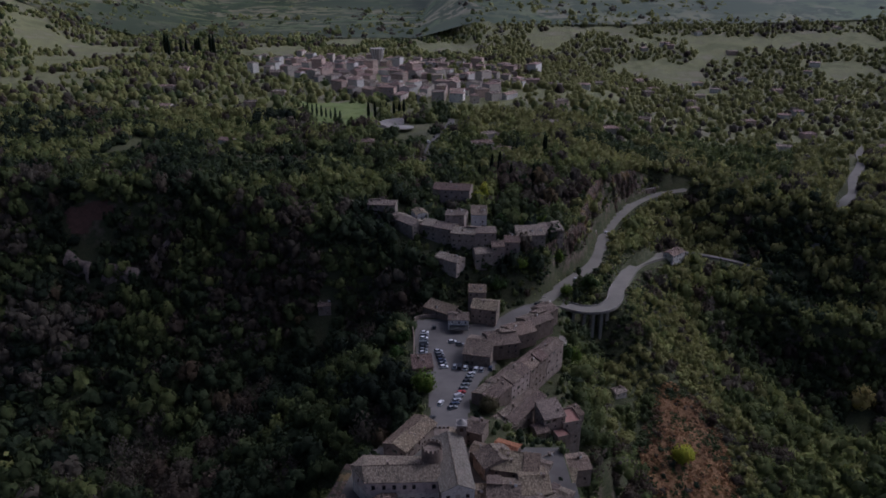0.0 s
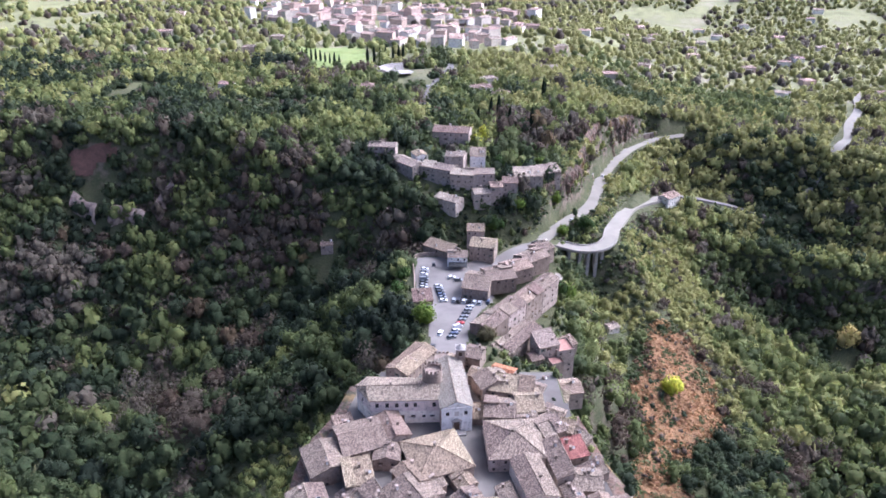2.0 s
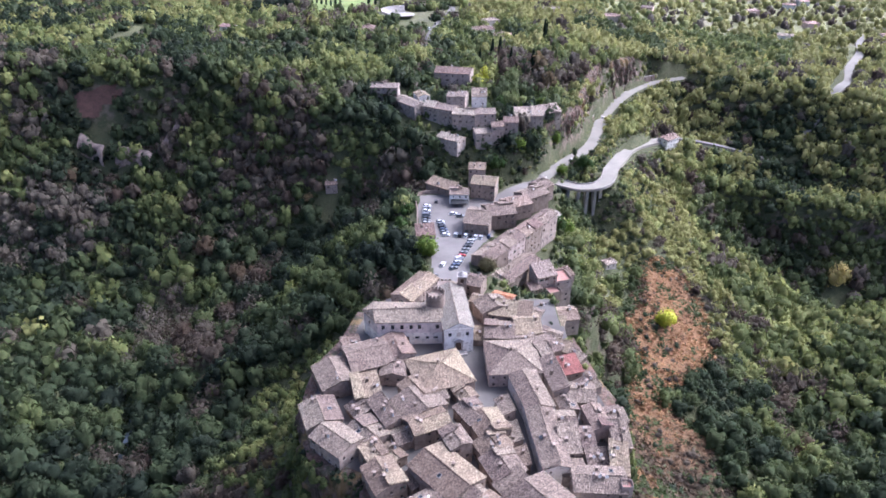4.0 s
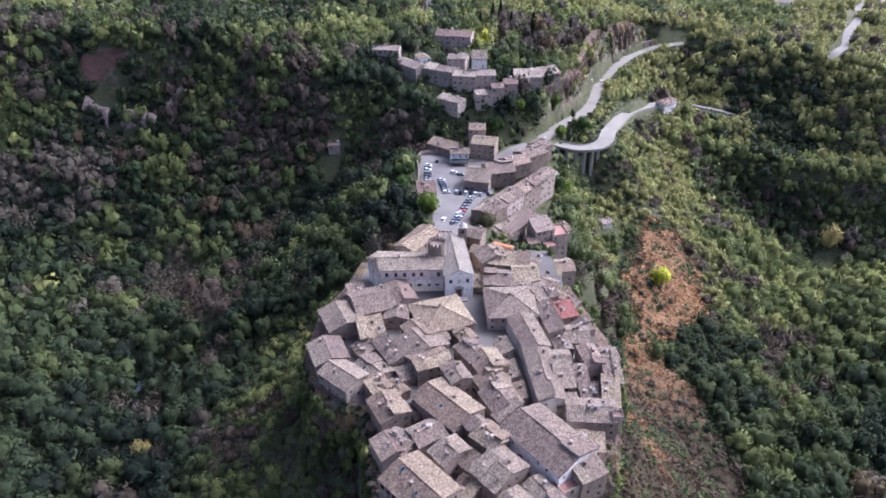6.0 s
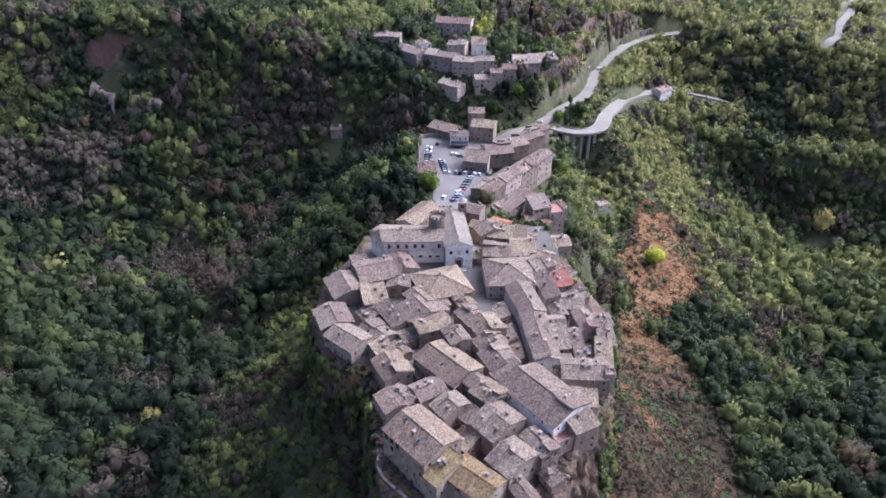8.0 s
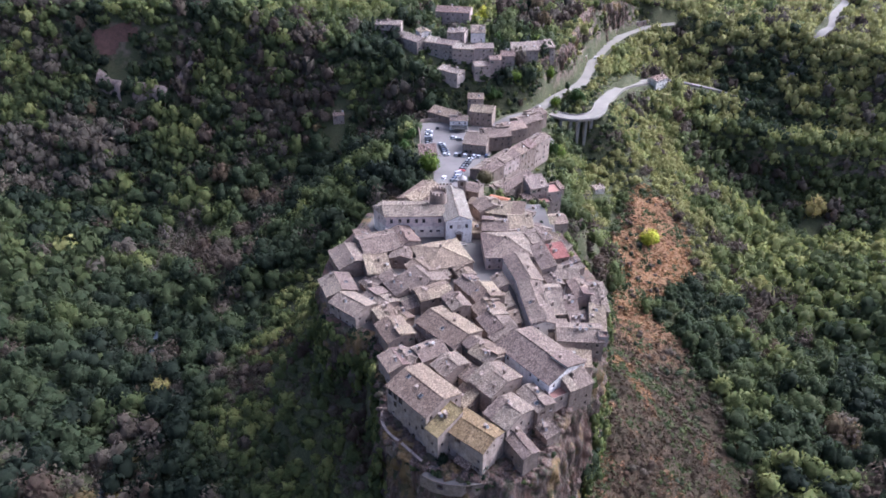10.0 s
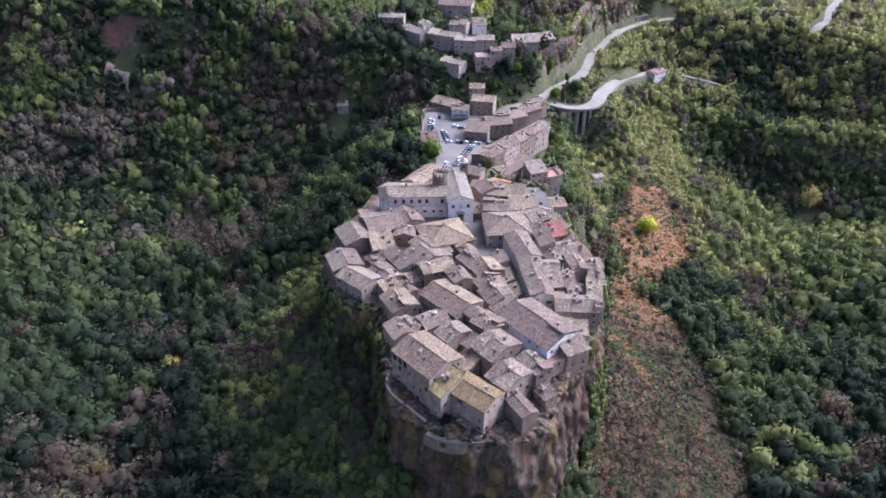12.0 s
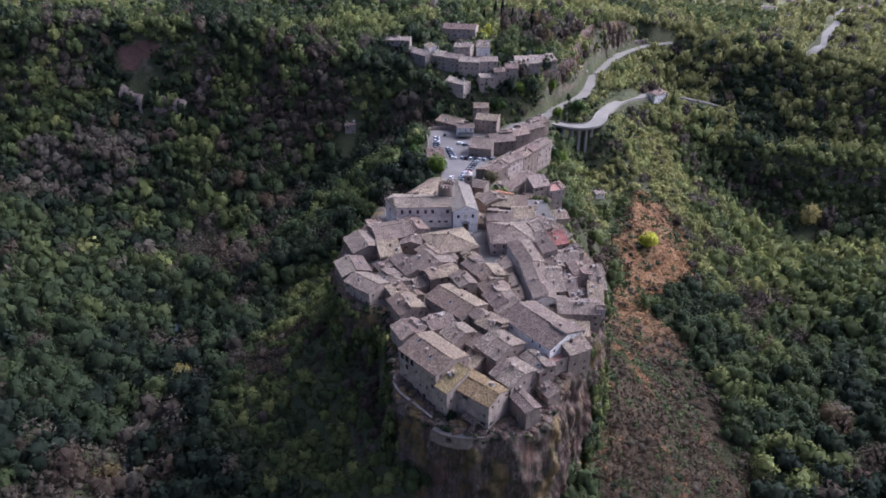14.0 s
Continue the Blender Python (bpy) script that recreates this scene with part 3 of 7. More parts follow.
STANDS_EAST = [(236, 312, 17, 0.6), (221, 262, 17, 0.48), (189, 304, 12, 0.5), (194, 268, 15, 0.87), (138, 172, 13, 0.50), (150, 160, 9, 0.46), (166, 157, 12, 0.2), (158, 126, 20, 0.5), (182, 151, 10, 0.82), (205, 182, 26, 0.06), (296, 345, 14, 0.6),
               (160, 420, 12, 0.6), (134, 405, 12, 0.9), (178, 440, 10, 0.6), (138, 240, 26, 0.16), (175, 340, 12, 0.5), (262, 292, 30, 0.4), (240, 220, 40, 0.25)]


def scatter(x0, x1, y0, y1, small, large, power, tries, pack, rng, scale_of=None):
    """Trees of many sizes that leave each other room, the largest first. Gives x, y and each one's reach."""
    x, y = rng.uniform(x0, x1, tries), rng.uniform(y0, y1, tries)
    m = in_view(x, y) & clear_of(x, y)
    x, y = x[m], y[m]
    r = small + (large - small) * rng.random(len(x)) ** power
    if scale_of is not None:
        r = r * scale_of(x, y)
    order = np.argsort(-r)
    x, y, r = x[order], y[order], r[order]
    cell = 2 * pack * large
    grid, keep = collections.defaultdict(list), []
    for k in range(len(x)):
        i, j = int(x[k] // cell), int(y[k] // cell)
        free = True
        for a in (i - 1, i, i + 1):
            for b in (j - 1, j, j + 1):
                for o in grid[(a, b)]:
                    if (x[k] - x[o]) ** 2 + (y[k] - y[o]) ** 2 < (pack * (r[k] + r[o])) ** 2:
                        free = False
                        break
                if not free:
                    break
            if not free:
                break
        if free:
            grid[(i, j)].append(k)
            keep.append(k)
    return x[keep], y[keep], r[keep]


def shrubby(x, y):
    """Where low bushes take the place of tall trees: under the western cliff, on the deep green eastern slope and below the bend."""
    dt = outline_distance(x, y, TOWN)
    west = smooth(62, 45, dt) * smooth(-8, -18, x) * smooth(235, 215, y)
    green = np.exp(-(((x - 135) / 26) ** 2 + ((y - 240) / 15) ** 2) ** 2)
    bend = smooth(66, 78, x) * smooth(175, 160, x) * smooth(255, 275, y) * smooth(425, 405, y)
    return np.maximum.reduce([west, green, bend * 0.8])


def tint_of_woods(x, y, rng):
    n = len(x)
    patch, stand = fbm(x / 60, y / 60, 21), fbm(x / 19, y / 19, 23)
    # cloud shade painted in: darker tints in the near west and south-east
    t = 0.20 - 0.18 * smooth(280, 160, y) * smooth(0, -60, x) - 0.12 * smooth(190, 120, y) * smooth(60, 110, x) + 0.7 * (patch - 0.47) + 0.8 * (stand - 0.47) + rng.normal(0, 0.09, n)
    # far and eastern woods tinted paler, standing in for haze and sunlight
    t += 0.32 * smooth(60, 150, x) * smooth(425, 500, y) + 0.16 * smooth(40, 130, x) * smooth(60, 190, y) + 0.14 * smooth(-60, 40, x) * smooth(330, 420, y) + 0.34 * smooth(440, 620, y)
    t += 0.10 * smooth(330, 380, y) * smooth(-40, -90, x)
    dt = outline_distance(x, y, TOWN)
    t += 0.30 * smooth(62, 40, dt) * smooth(-8, -18, x) * smooth(235, 205, y)
    # light scrub of the eastern slopes, with sunlight painted into its tint
    t += 0.12 * smooth(60, 110, x) * smooth(225, 270, y) + 0.26 * smooth(60, 80, x) * smooth(180, 160, x) * smooth(250, 285, y) * smooth(440, 420, y)
    dr = line_distance(x, y, RIDGE)
    front = y < np.interp(x, [p[0] for p in RIDGE], [p[1] for p in RIDGE])
    # dark oaks below the crest, shade of the slope put into their tint
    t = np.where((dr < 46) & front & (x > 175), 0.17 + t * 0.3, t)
    t = np.where((dr < 8) & (x > 180), 0.6 + rng.normal(0, 0.06, n), t)
    hedge = line_distance(x, y, [(166, 363), (200, 352), (245, 344)])
    t = np.where(hedge < 7, 0.46 + rng.normal(0, 0.08, n), t)
    # near south-eastern tints cut again for painted shade
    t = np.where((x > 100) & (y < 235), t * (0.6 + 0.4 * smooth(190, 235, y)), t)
    t = np.clip(t, 0.0, 0.7)
    leafless = (fbm(x / 26, y / 26, 29) > 0.58 - 0.03 * smooth(-40, -160, x)) & (rng.random(n) < 0.5) & ((dr > 12) | (x < 180))
    t = np.where(leafless | (rng.random(n) < 0.05), rng.uniform(0.77, 0.98, n), t)
    for sx, sy, reach, tint in STANDS_WEST + STANDS_FAR + STANDS_EAST:
        w = np.exp(-(((x - sx) ** 2 + (y - sy) ** 2) / reach ** 2) ** 1.5)
        t = np.where(rng.random(n) < w * 0.85, np.clip(tint + rng.normal(0, 0.05, n), 0, 1), t)
    return t


def grow(name, label, x, y, w, shapes, rng, tall=(1.1, 1.6), tint=None):
    t = tint_of_woods(x, y, rng) if tint is None else tint
    h = w * rng.uniform(*tall, len(x))
    return woods(name, label, np.stack([x, y, ground(x, y) - 0.12 * h], -1), h, w, t, shapes, rng)


def plant(name, label, x, y, shapes, rng, big=1.0):
    m = clear_of(x, y) & in_view(x, y)
    x, y = x[m], y[m]
    return grow(name, label, x, y, (4.3 + 4.4 * rng.random(len(x)) ** 1.8) * big, shapes, rng)


sx, sy, sr = scatter(-330, 330, 10, 345, 2.4, 9.6, 1.7, 56000, 0.52, RNG, lambda x, y: 1 - 0.55 * shrubby(x, y))
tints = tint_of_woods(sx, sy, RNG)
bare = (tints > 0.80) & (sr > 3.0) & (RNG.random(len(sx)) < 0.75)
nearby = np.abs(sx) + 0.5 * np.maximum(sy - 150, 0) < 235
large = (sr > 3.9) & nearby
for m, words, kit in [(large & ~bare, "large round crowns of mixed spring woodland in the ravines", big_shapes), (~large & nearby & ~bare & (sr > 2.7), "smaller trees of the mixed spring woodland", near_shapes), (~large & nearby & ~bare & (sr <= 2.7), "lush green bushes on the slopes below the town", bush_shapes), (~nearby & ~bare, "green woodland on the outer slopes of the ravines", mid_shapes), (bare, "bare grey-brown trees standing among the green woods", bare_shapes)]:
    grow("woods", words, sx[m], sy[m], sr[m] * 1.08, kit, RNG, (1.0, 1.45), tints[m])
sx, sy, sr = scatter(-440, 540, 345, 640, 2.6, 8.0, 1.7, 52000, 0.45, RNG, lambda x, y: 1 - 0.5 * shrubby(x, y))
m = (fbm(sx / 50, sy / 50, 33) > 0.30) | (sy < 460) | ((sx > 60) & (sx < 360) & (sy < 580))
grow("woods", "mixed woodland crowns on the plateau edge beyond the town", sx[m], sy[m], sr[m] * 1.1, mid_shapes, RNG, (1.05, 1.6))
px, py = jittered(-900, 1100, 640, 1400, 11.5, RNG)
m = (fbm(px / 90, py / 90, 35) > 0.34 + 0.10 * smooth(700, 1200, py) - 0.05 * smooth(0, 250, px)) & (line_distance(px, py, [(-190, 900), (-30, 760), (50, 720)]) > 30 + 30 * (RNG.random(len(px)) < 0.55))
plant("woods", "distant hedges and copses between fields", px[m], py[m], far_shapes, RNG, 1.1)
px, py = jittered(-1500, 1700, 1400, 2300, 24, RNG)
m = fbm(px / 160, py / 110, 37) > 0.48
plant("woods", "tree lines and copses on the distant plain", px[m], py[m], copse_shapes, RNG, 1.6)


def scrub(x, y, rng):
    ok = clear_of(x, y, 4.5) & in_view(x, y)
    x, y = x[ok], y[ok]
    n = len(x)
    w = rng.uniform(3.4, 5.0, n)
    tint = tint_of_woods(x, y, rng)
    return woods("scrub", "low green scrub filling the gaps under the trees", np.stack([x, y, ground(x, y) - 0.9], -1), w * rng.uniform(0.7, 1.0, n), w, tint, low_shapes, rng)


px, py = jittered(-330, 330, 10, 480, 7.2, RNG)
m = ((py < 420) | (px > 30)) & ((px > 20) | (RNG.random(len(px)) < 0.8))
scrub(px[m], py[m], RNG)
px, py = jittered(150, 360, 325, 500, 4.6, RNG)
scrub(px, py, RNG)
px, py = jittered(-420, -40, 345, 520, 5.2, RNG)
scrub(px, py, RNG)


def undergrowth(name, label, outline, step, tint_of, rng, size=1.0):
    x0, y0 = np.min(np.array(outline), 0)
    x1, y1 = np.max(np.array(outline), 0)
    x, y = jittered(x0, x1, y0, y1, step, rng)
    m = (outline_distance(x, y, outline) < 0) & (outline_distance(x, y, TOWN) > 3)
    x, y = x[m], y[m]
    w = rng.uniform(0.7, 1.7, len(x)) * size
    return woods(name, label, np.stack([x, y, ground(x, y) - 0.1], -1), w * rng.uniform(0.3, 0.6, len(x)), w, tint_of(x, y, len(x)), tuft_shapes, rng)


def bracken_tint(x, y, n):
    """Rust and tan fronds by patches, greyer and painted darker for shade towards the tip of the town, with low green
    shrubs.
    """
    patch = fbm(x / 14, y / 14, 51)
    t = np.clip(0.10 + 1.3 * (patch - 0.47) + RNG.normal(0, 0.07, n) + 0.5 * smooth(245, 190, y), 0, 0.7)
    return np.where((RNG.random(n) < 0.12) | (fbm(x / 9, y / 9, 57) > 0.58), RNG.uniform(0.8, 1.0, n), t)


bracken = undergrowth("bracken", "dry orange-brown bracken and low scrub on the steep slope", BRACKEN, 1.6, bracken_tint, RNG, 2.0)
BRACKEN_LEAF = leaf_material("bracken_fronds", [(0.0, (0.33, 0.185, 0.085)), (0.25, (0.25, 0.145, 0.07)), (0.45, (0.086, 0.056, 0.034)), (0.7, (0.046, 0.034, 0.021)), (0.8, (0.085, 0.10, 0.036)), (1.0, (0.05, 0.075, 0.025))])
bracken.data.materials[0] = BRACKEN_LEAF
px, py = jittered(25, 165, 10, 325, 6.0, RNG)
m = (outline_distance(px, py, BRACKEN) < -1) & (outline_distance(px, py, TOWN) > 7) & (fbm(px / 22, py / 22, 59) > 0.45)
px, py = px[m], py[m]
pw = RNG.uniform(1.6, 4.2, len(px))
woods("shrubs", "green and leafless brown bushes on the dry slope", np.stack([px, py, ground(px, py) - 0.3], -1), pw * RNG.uniform(0.6, 0.95, len(px)), pw, np.where(RNG.random(len(px)) < 0.45, RNG.uniform(0.78, 0.9, len(px)), RNG.uniform(0.05, 0.36, len(px))), bush_shapes, RNG)


# ---- houses ----
def wall_sheet(bm, a, b, z0, z1, openings, gable=None, deep=0.28):
    """A wall face from a to b (outside to the right of a-b), with real openings (u0, u1, za, zb) and their reveals."""
    a, b = Vector((*a, 0)), Vector((*b, 0))
    along = (b - a).normalized()
    out = Vector((along.y, -along.x, 0))
    length = (b - a).length

    def at(u, z, back=0.0):
        p = a + along * u - out * back
        return bm.verts.new((p.x, p.y, z))

    us = sorted({0.0, length, *[round(o[0], 3) for o in openings], *[round(o[1], 3) for o in openings]})
    zs = sorted({z0, z1, *[round(o[2], 3) for o in openings], *[round(o[3], 3) for o in openings]})
    for u0, u1 in zip(us, us[1:]):
        for c0, c1 in zip(zs, zs[1:]):
            um, zm = (u0 + u1) / 2, (c0 + c1) / 2
            if any(o[0] < um < o[1] and o[2] < zm < o[3] for o in openings):
                continue
            bm.faces.new((at(u0, c0), at(u1, c0), at(u1, c1), at(u0, c1)))
    for u0, u1, c0, c1 in openings:
        ring = ((u0, c0), (u1, c0), (u1, c1), (u0, c1))
        for (p, q), (r, s) in zip(ring, ring[1:] + ring[:1]):
            bm.faces.new((at(p, q), at(p, q, deep), at(r, s, deep), at(r, s)))
    if gable:
        if len(gable) == 1:
            bm.faces.new((at(0, z1), at(length, z1), at(gable[0][0], gable[0][1])))
        else:
            bm.faces.new((at(0, z1), at(length, z1), *[at(u, z) for u, z in gable]))


SHARED = {}


def shared(key, build):
    """A mesh that alike pieces share."""
    if key not in SHARED:
        bm = bmesh.new()
        material = build(bm)
        bmesh.ops.recalc_face_normals(bm, faces=bm.faces)
        me = bpy.data.meshes.new(key[0])
        bm.to_mesh(me)
        bm.free()
        me.materials.append(material)
        SHARED[key] = me
    return SHARED[key]


def piece(name, key, build, parent, m):
    ob = new(name, shared((name, *key), build))
    ob.parent = parent
    ob.matrix_basis = m
    return ob


def window(parent, m, w, h, rng, shutters=None, sill=True):
    """A window in its opening: m has x along the wall and y into it, from the middle of the opening's foot."""
    w, h = round(w, 1), round(h, 1)

    def frame_of(bm):
        t = 0.08
        box(bm, -w / 2, 0.14, 0, -w / 2 + t, 0.20, h)
        box(bm, w / 2 - t, 0.14, 0, w / 2, 0.20, h)
        box(bm, -w / 2 + t, 0.14, 0, w / 2 - t, 0.20, t)
        box(bm, -w / 2 + t, 0.14, h - t, w / 2 - t, 0.20, h)
        box(bm, -t / 2, 0.145, t, t / 2, 0.195, h - t)
        return FRAME

    def pane_of(bm):
        box(bm, -w / 2 - 0.02, 0.21, -0.02, w / 2 + 0.02, 0.24, h + 0.02)
        return GLASS

    def sill_of(bm):
        box(bm, -w / 2 - 0.12, -0.10, -0.12, w / 2 + 0.12, 0.135, -0.003)
        return STONE

    ob = piece("window", (w, h), frame_of, parent, m)
    piece("pane", (w, h), pane_of, ob, Matrix())
    if sill and rng.random() < 0.25:
        piece("sill", (w,), sill_of, ob, Matrix())
    if shutters is not None:
        def shutter_of(bm):
            box(bm, -w / 4, -0.06, 0, w / 4, -0.012, h)
            for k in range(5):
                z = h * (k + 0.5) / 5
                box(bm, -w / 4 + 0.05, -0.085, z - 0.03, w / 4 - 0.05, -0.061, z + 0.03)
            return shutters
        for side in (-1, 1):
            piece("shutter", (w, h, shutters.name), shutter_of, ob, Matrix.Translation((side * w * 0.77, 0, 0)))


def door(parent, m, w, h, material):
    def leaf_of(bm):
        box(bm, -w / 2, 0.12, 0, -0.01, 0.19, h)
        box(bm, 0.01, 0.12, 0, w / 2, 0.19, h)
        for s in (-1, 1):
            for k in range(2):
                box(bm, s * w / 4 - w * 0.15, 0.10, 0.2 + k * h * 0.48, s * w / 4 + w * 0.15, 0.119, 0.2 + k * h * 0.48 + h * 0.36)
        return material
    return piece("door", (round(w, 2), round(h, 2), material.name), leaf_of, parent, m)


def chimney(parent, x, y, z0, z1, rng, s=0.32):
    bm = bmesh.new()
    box(bm, x - s, y - s, z0, x + s, y + s, z1)
    box(bm, x - s - 0.1, y - s - 0.1, z1 + 0.003, x + s + 0.1, y + s + 0.1, z1 + 0.12)
    for dx, dy in ((-1, -1), (1, -1), (1, 1), (-1, 1)):
        box(bm, x + dx * s * 0.8 - 0.07, y + dy * s * 0.8 - 0.07, z1 + 0.123, x + dx * s * 0.8 + 0.07, y + dy * s * 0.8 + 0.07, z1 + 0.35)
    box(bm, x - s - 0.12, y - s - 0.12, z1 + 0.353, x + s + 0.12, y + s + 0.12, z1 + 0.43)
    part("chimney", bm, PLASTER if rng.random() < 0.5 else TUFF, parent)


def aerial(parent, x, y, z):
    """A thin rooftop aerial with a few rods."""
    def aerial_of(bm):
        box(bm, -0.03, -0.03, -0.4, 0.03, 0.03, 2.3)
        for k in range(4):
            box(bm, -0.5 + k * 0.07, -0.02, 1.5 + k * 0.2, 0.5 - k * 0.07, 0.02, 1.54 + k * 0.2)
        return METAL
    piece("aerial", (1,), aerial_of, parent, Matrix.Translation((x, y, z)))


def skylight(parent, x, y, z, tilt):
    """A small roof window in a metal frame."""
    def frame_of(bm):
        box(bm, -0.5, -0.65, -0.05, 0.5, 0.65, 0.33)
        return METAL
    def pane_of(bm):
        box(bm, -0.42, -0.57, 0.334, 0.42, 0.57, 0.35)
        return GLASS
    ob = piece("skylight", (1,), frame_of, parent, Matrix.Translation((x, y, z)) @ Matrix.Rotation(tilt, 4, "X"))
    piece("pane", ("sky",), pane_of, ob, Matrix())


def dish(parent, x, y, z):
    """A small white aerial dish on a short pole."""
    def dish_of(bm):
        bmesh.ops.create_cone(bm, cap_ends=True, segments=12, radius1=0.12, radius2=0.5, depth=0.14, matrix=Matrix.Translation((0, -0.15, 1.0)) @ Matrix.Rotation(radians(65), 4, "X"))
        box(bm, -0.03, -0.03, -0.4, 0.03, 0.03, 1.0)
        return WHITE
    piece("dish", (1,), dish_of, parent, Matrix.Translation((x, y, z)))


def slope_slab(bm, p00, p10, p11, p01, rng, thick=0.2, nu=7, nv=4, sag=0.07):
    """A sagging, uneven slope of old tiles between four points (p00-p10 along the eave, p01-p11 along the ridge)."""
    p00, p10, p11, p01 = (Vector(p) for p in (p00, p10, p11, p01))
    grid = []
    for j in range(nv + 1):
        row = []
        for i in range(nu + 1):
            u, v = i / nu, j / nv
            p = (p00 * (1 - u) + p10 * u) * (1 - v) + (p01 * (1 - u) + p11 * u) * v
            dz = rng.uniform(-sag, sag) * 0.6 - sag * 1.6 * 4 * u * (1 - u) * (0.4 + 0.6 * v)
            edge = rng.uniform(-0.09, 0.09) if j == 0 else 0
            row.append(bm.verts.new((p.x, p.y, p.z + thick + dz + edge * 0.4)))
        grid.append(row)
    for j in range(nv):
        for i in range(nu):
            bm.faces.new((grid[j][i], grid[j][i + 1], grid[j + 1][i + 1], grid[j + 1][i]))
    ring = [grid[0][i] for i in range(nu + 1)] + [grid[j][nu] for j in range(1, nv + 1)] + [grid[nv][i] for i in range(nu - 1, -1, -1)] + [grid[j][0] for j in range(nv - 1, 0, -1)]
    low = [bm.verts.new((v.co.x, v.co.y, v.co.z - thick)) for v in ring]
    for i in range(len(ring)):
        j = (i + 1) % len(ring)
        bm.faces.new((low[i], low[j], ring[j], ring[i]))
    bm.faces.new(low[::-1])


def ridge_caps(bm, a, b, rng, step=0.42):
    """A row of half-round ridge tiles from a to b, each lapping the next, as one strip."""
    a, b = Vector(a), Vector(b)
    n = max(2, int((b - a).length / step))
    along = (b - a).normalized()
    side = Vector((-along.y, along.x, 0)).normalized()
    last = None
    for k in range(2 * n + 1):
        p = a.lerp(b, k / (2 * n))
        lift = rng.uniform(0, 0.04) + (0.05 if k % 2 else 0.0)
        ring = [bm.verts.new(p + side * s + Vector((0, 0, h + lift))) for s, h in ((-0.18, 0.0), (-0.09, 0.12), (0.09, 0.12), (0.18, 0.0))]
        if last:
            for i in range(3):
                bm.faces.new((last[i], last[i + 1], ring[i + 1], ring[i]))
        last = ring


def annex(thing, L, D, eave, zr, kind, flip, tiles, walls, rng):
    """A raised stretch of roof on low walls, as added rooms have, at one end of the house."""
    end = rng.choice([-1, 1])
    w = rng.uniform(0.28, 0.5) * 2 * L
    x0, x1 = sorted((end * (L + 0.1), end * (L + 0.1 - w)))
    lift = rng.uniform(0.25, 0.75)
    side = rng.choice([-1, 1])
    s = -1 if flip else 1
    if kind == "s":
        y0, y1 = -(D + 0.1) * s, (D + 0.1) * s
        z0, z1 = eave + lift, zr + lift
    else:
        y0, y1 = -(D + 0.1) * side, 0.6 * side
        z0, z1 = eave + lift, zr + lift + 0.1
    bm = bmesh.new()
    ring = [(x0 + 0.2, y0), (x1 - 0.2, y0), (x1 - 0.2, y1), (x0 + 0.2, y1)]
    prism(bm, ring, [eave - 1.2, eave - 1.2, zr - 1.2, zr - 1.2], [z0, z0, z1, z1])
    part("annex_wall", bm, walls, thing)
    bm = bmesh.new()
    t = 0.45 * (1 if y1 > y0 else -1)
    drop = 0.13
    p = [(x0 - 0.1, y0 - t, z0 - drop + 0.02), (x1 + 0.1, y0 - t, z0 - drop + 0.02), (x1 + 0.1, y1 + t * 0.5, z1 + 0.08), (x0 - 0.1, y1 + t * 0.5, z1 + 0.08)]
    if y1 < y0:
        p = [p[1], p[0], p[3], p[2]]
    slope_slab(bm, *p, rng, nu=4, nv=3)
    part("roof_slope", bm, tiles, thing)


def openings_for(length, z0, z1, rng, density, low_door, want=None):
    """Windows in rough rows, as old houses have them."""
    spots = []
    if length < 2.6:
        return spots
    floors = max(1, int((z1 - z0) / 3.0))
    floors = min(floors, 4)
    n = max(1, int(length / 3.1))
    for f in range(floors):
        top = z1 - 0.75 - f * 2.95
        for k in range(n):
            if rng.random() > density:
                continue
            w, h = rng.choice([(0.8, 1.1), (0.9, 1.3), (0.7, 0.9), (0.9, 1.2)])
            u = length * (k + 0.5) / n + rng.uniform(-0.35, 0.35)
            zt = top - rng.uniform(0, 0.4)
            if zt - h < z0 + 0.3 or u - w / 2 < 0.4 or u + w / 2 > length - 0.4:
                continue
            spots.append((round(u - w / 2, 3), round(u + w / 2, 3), round(zt - h, 3), round(zt, 3)))
    return spots


HOUSE_SEED = [100]
FOOT = []


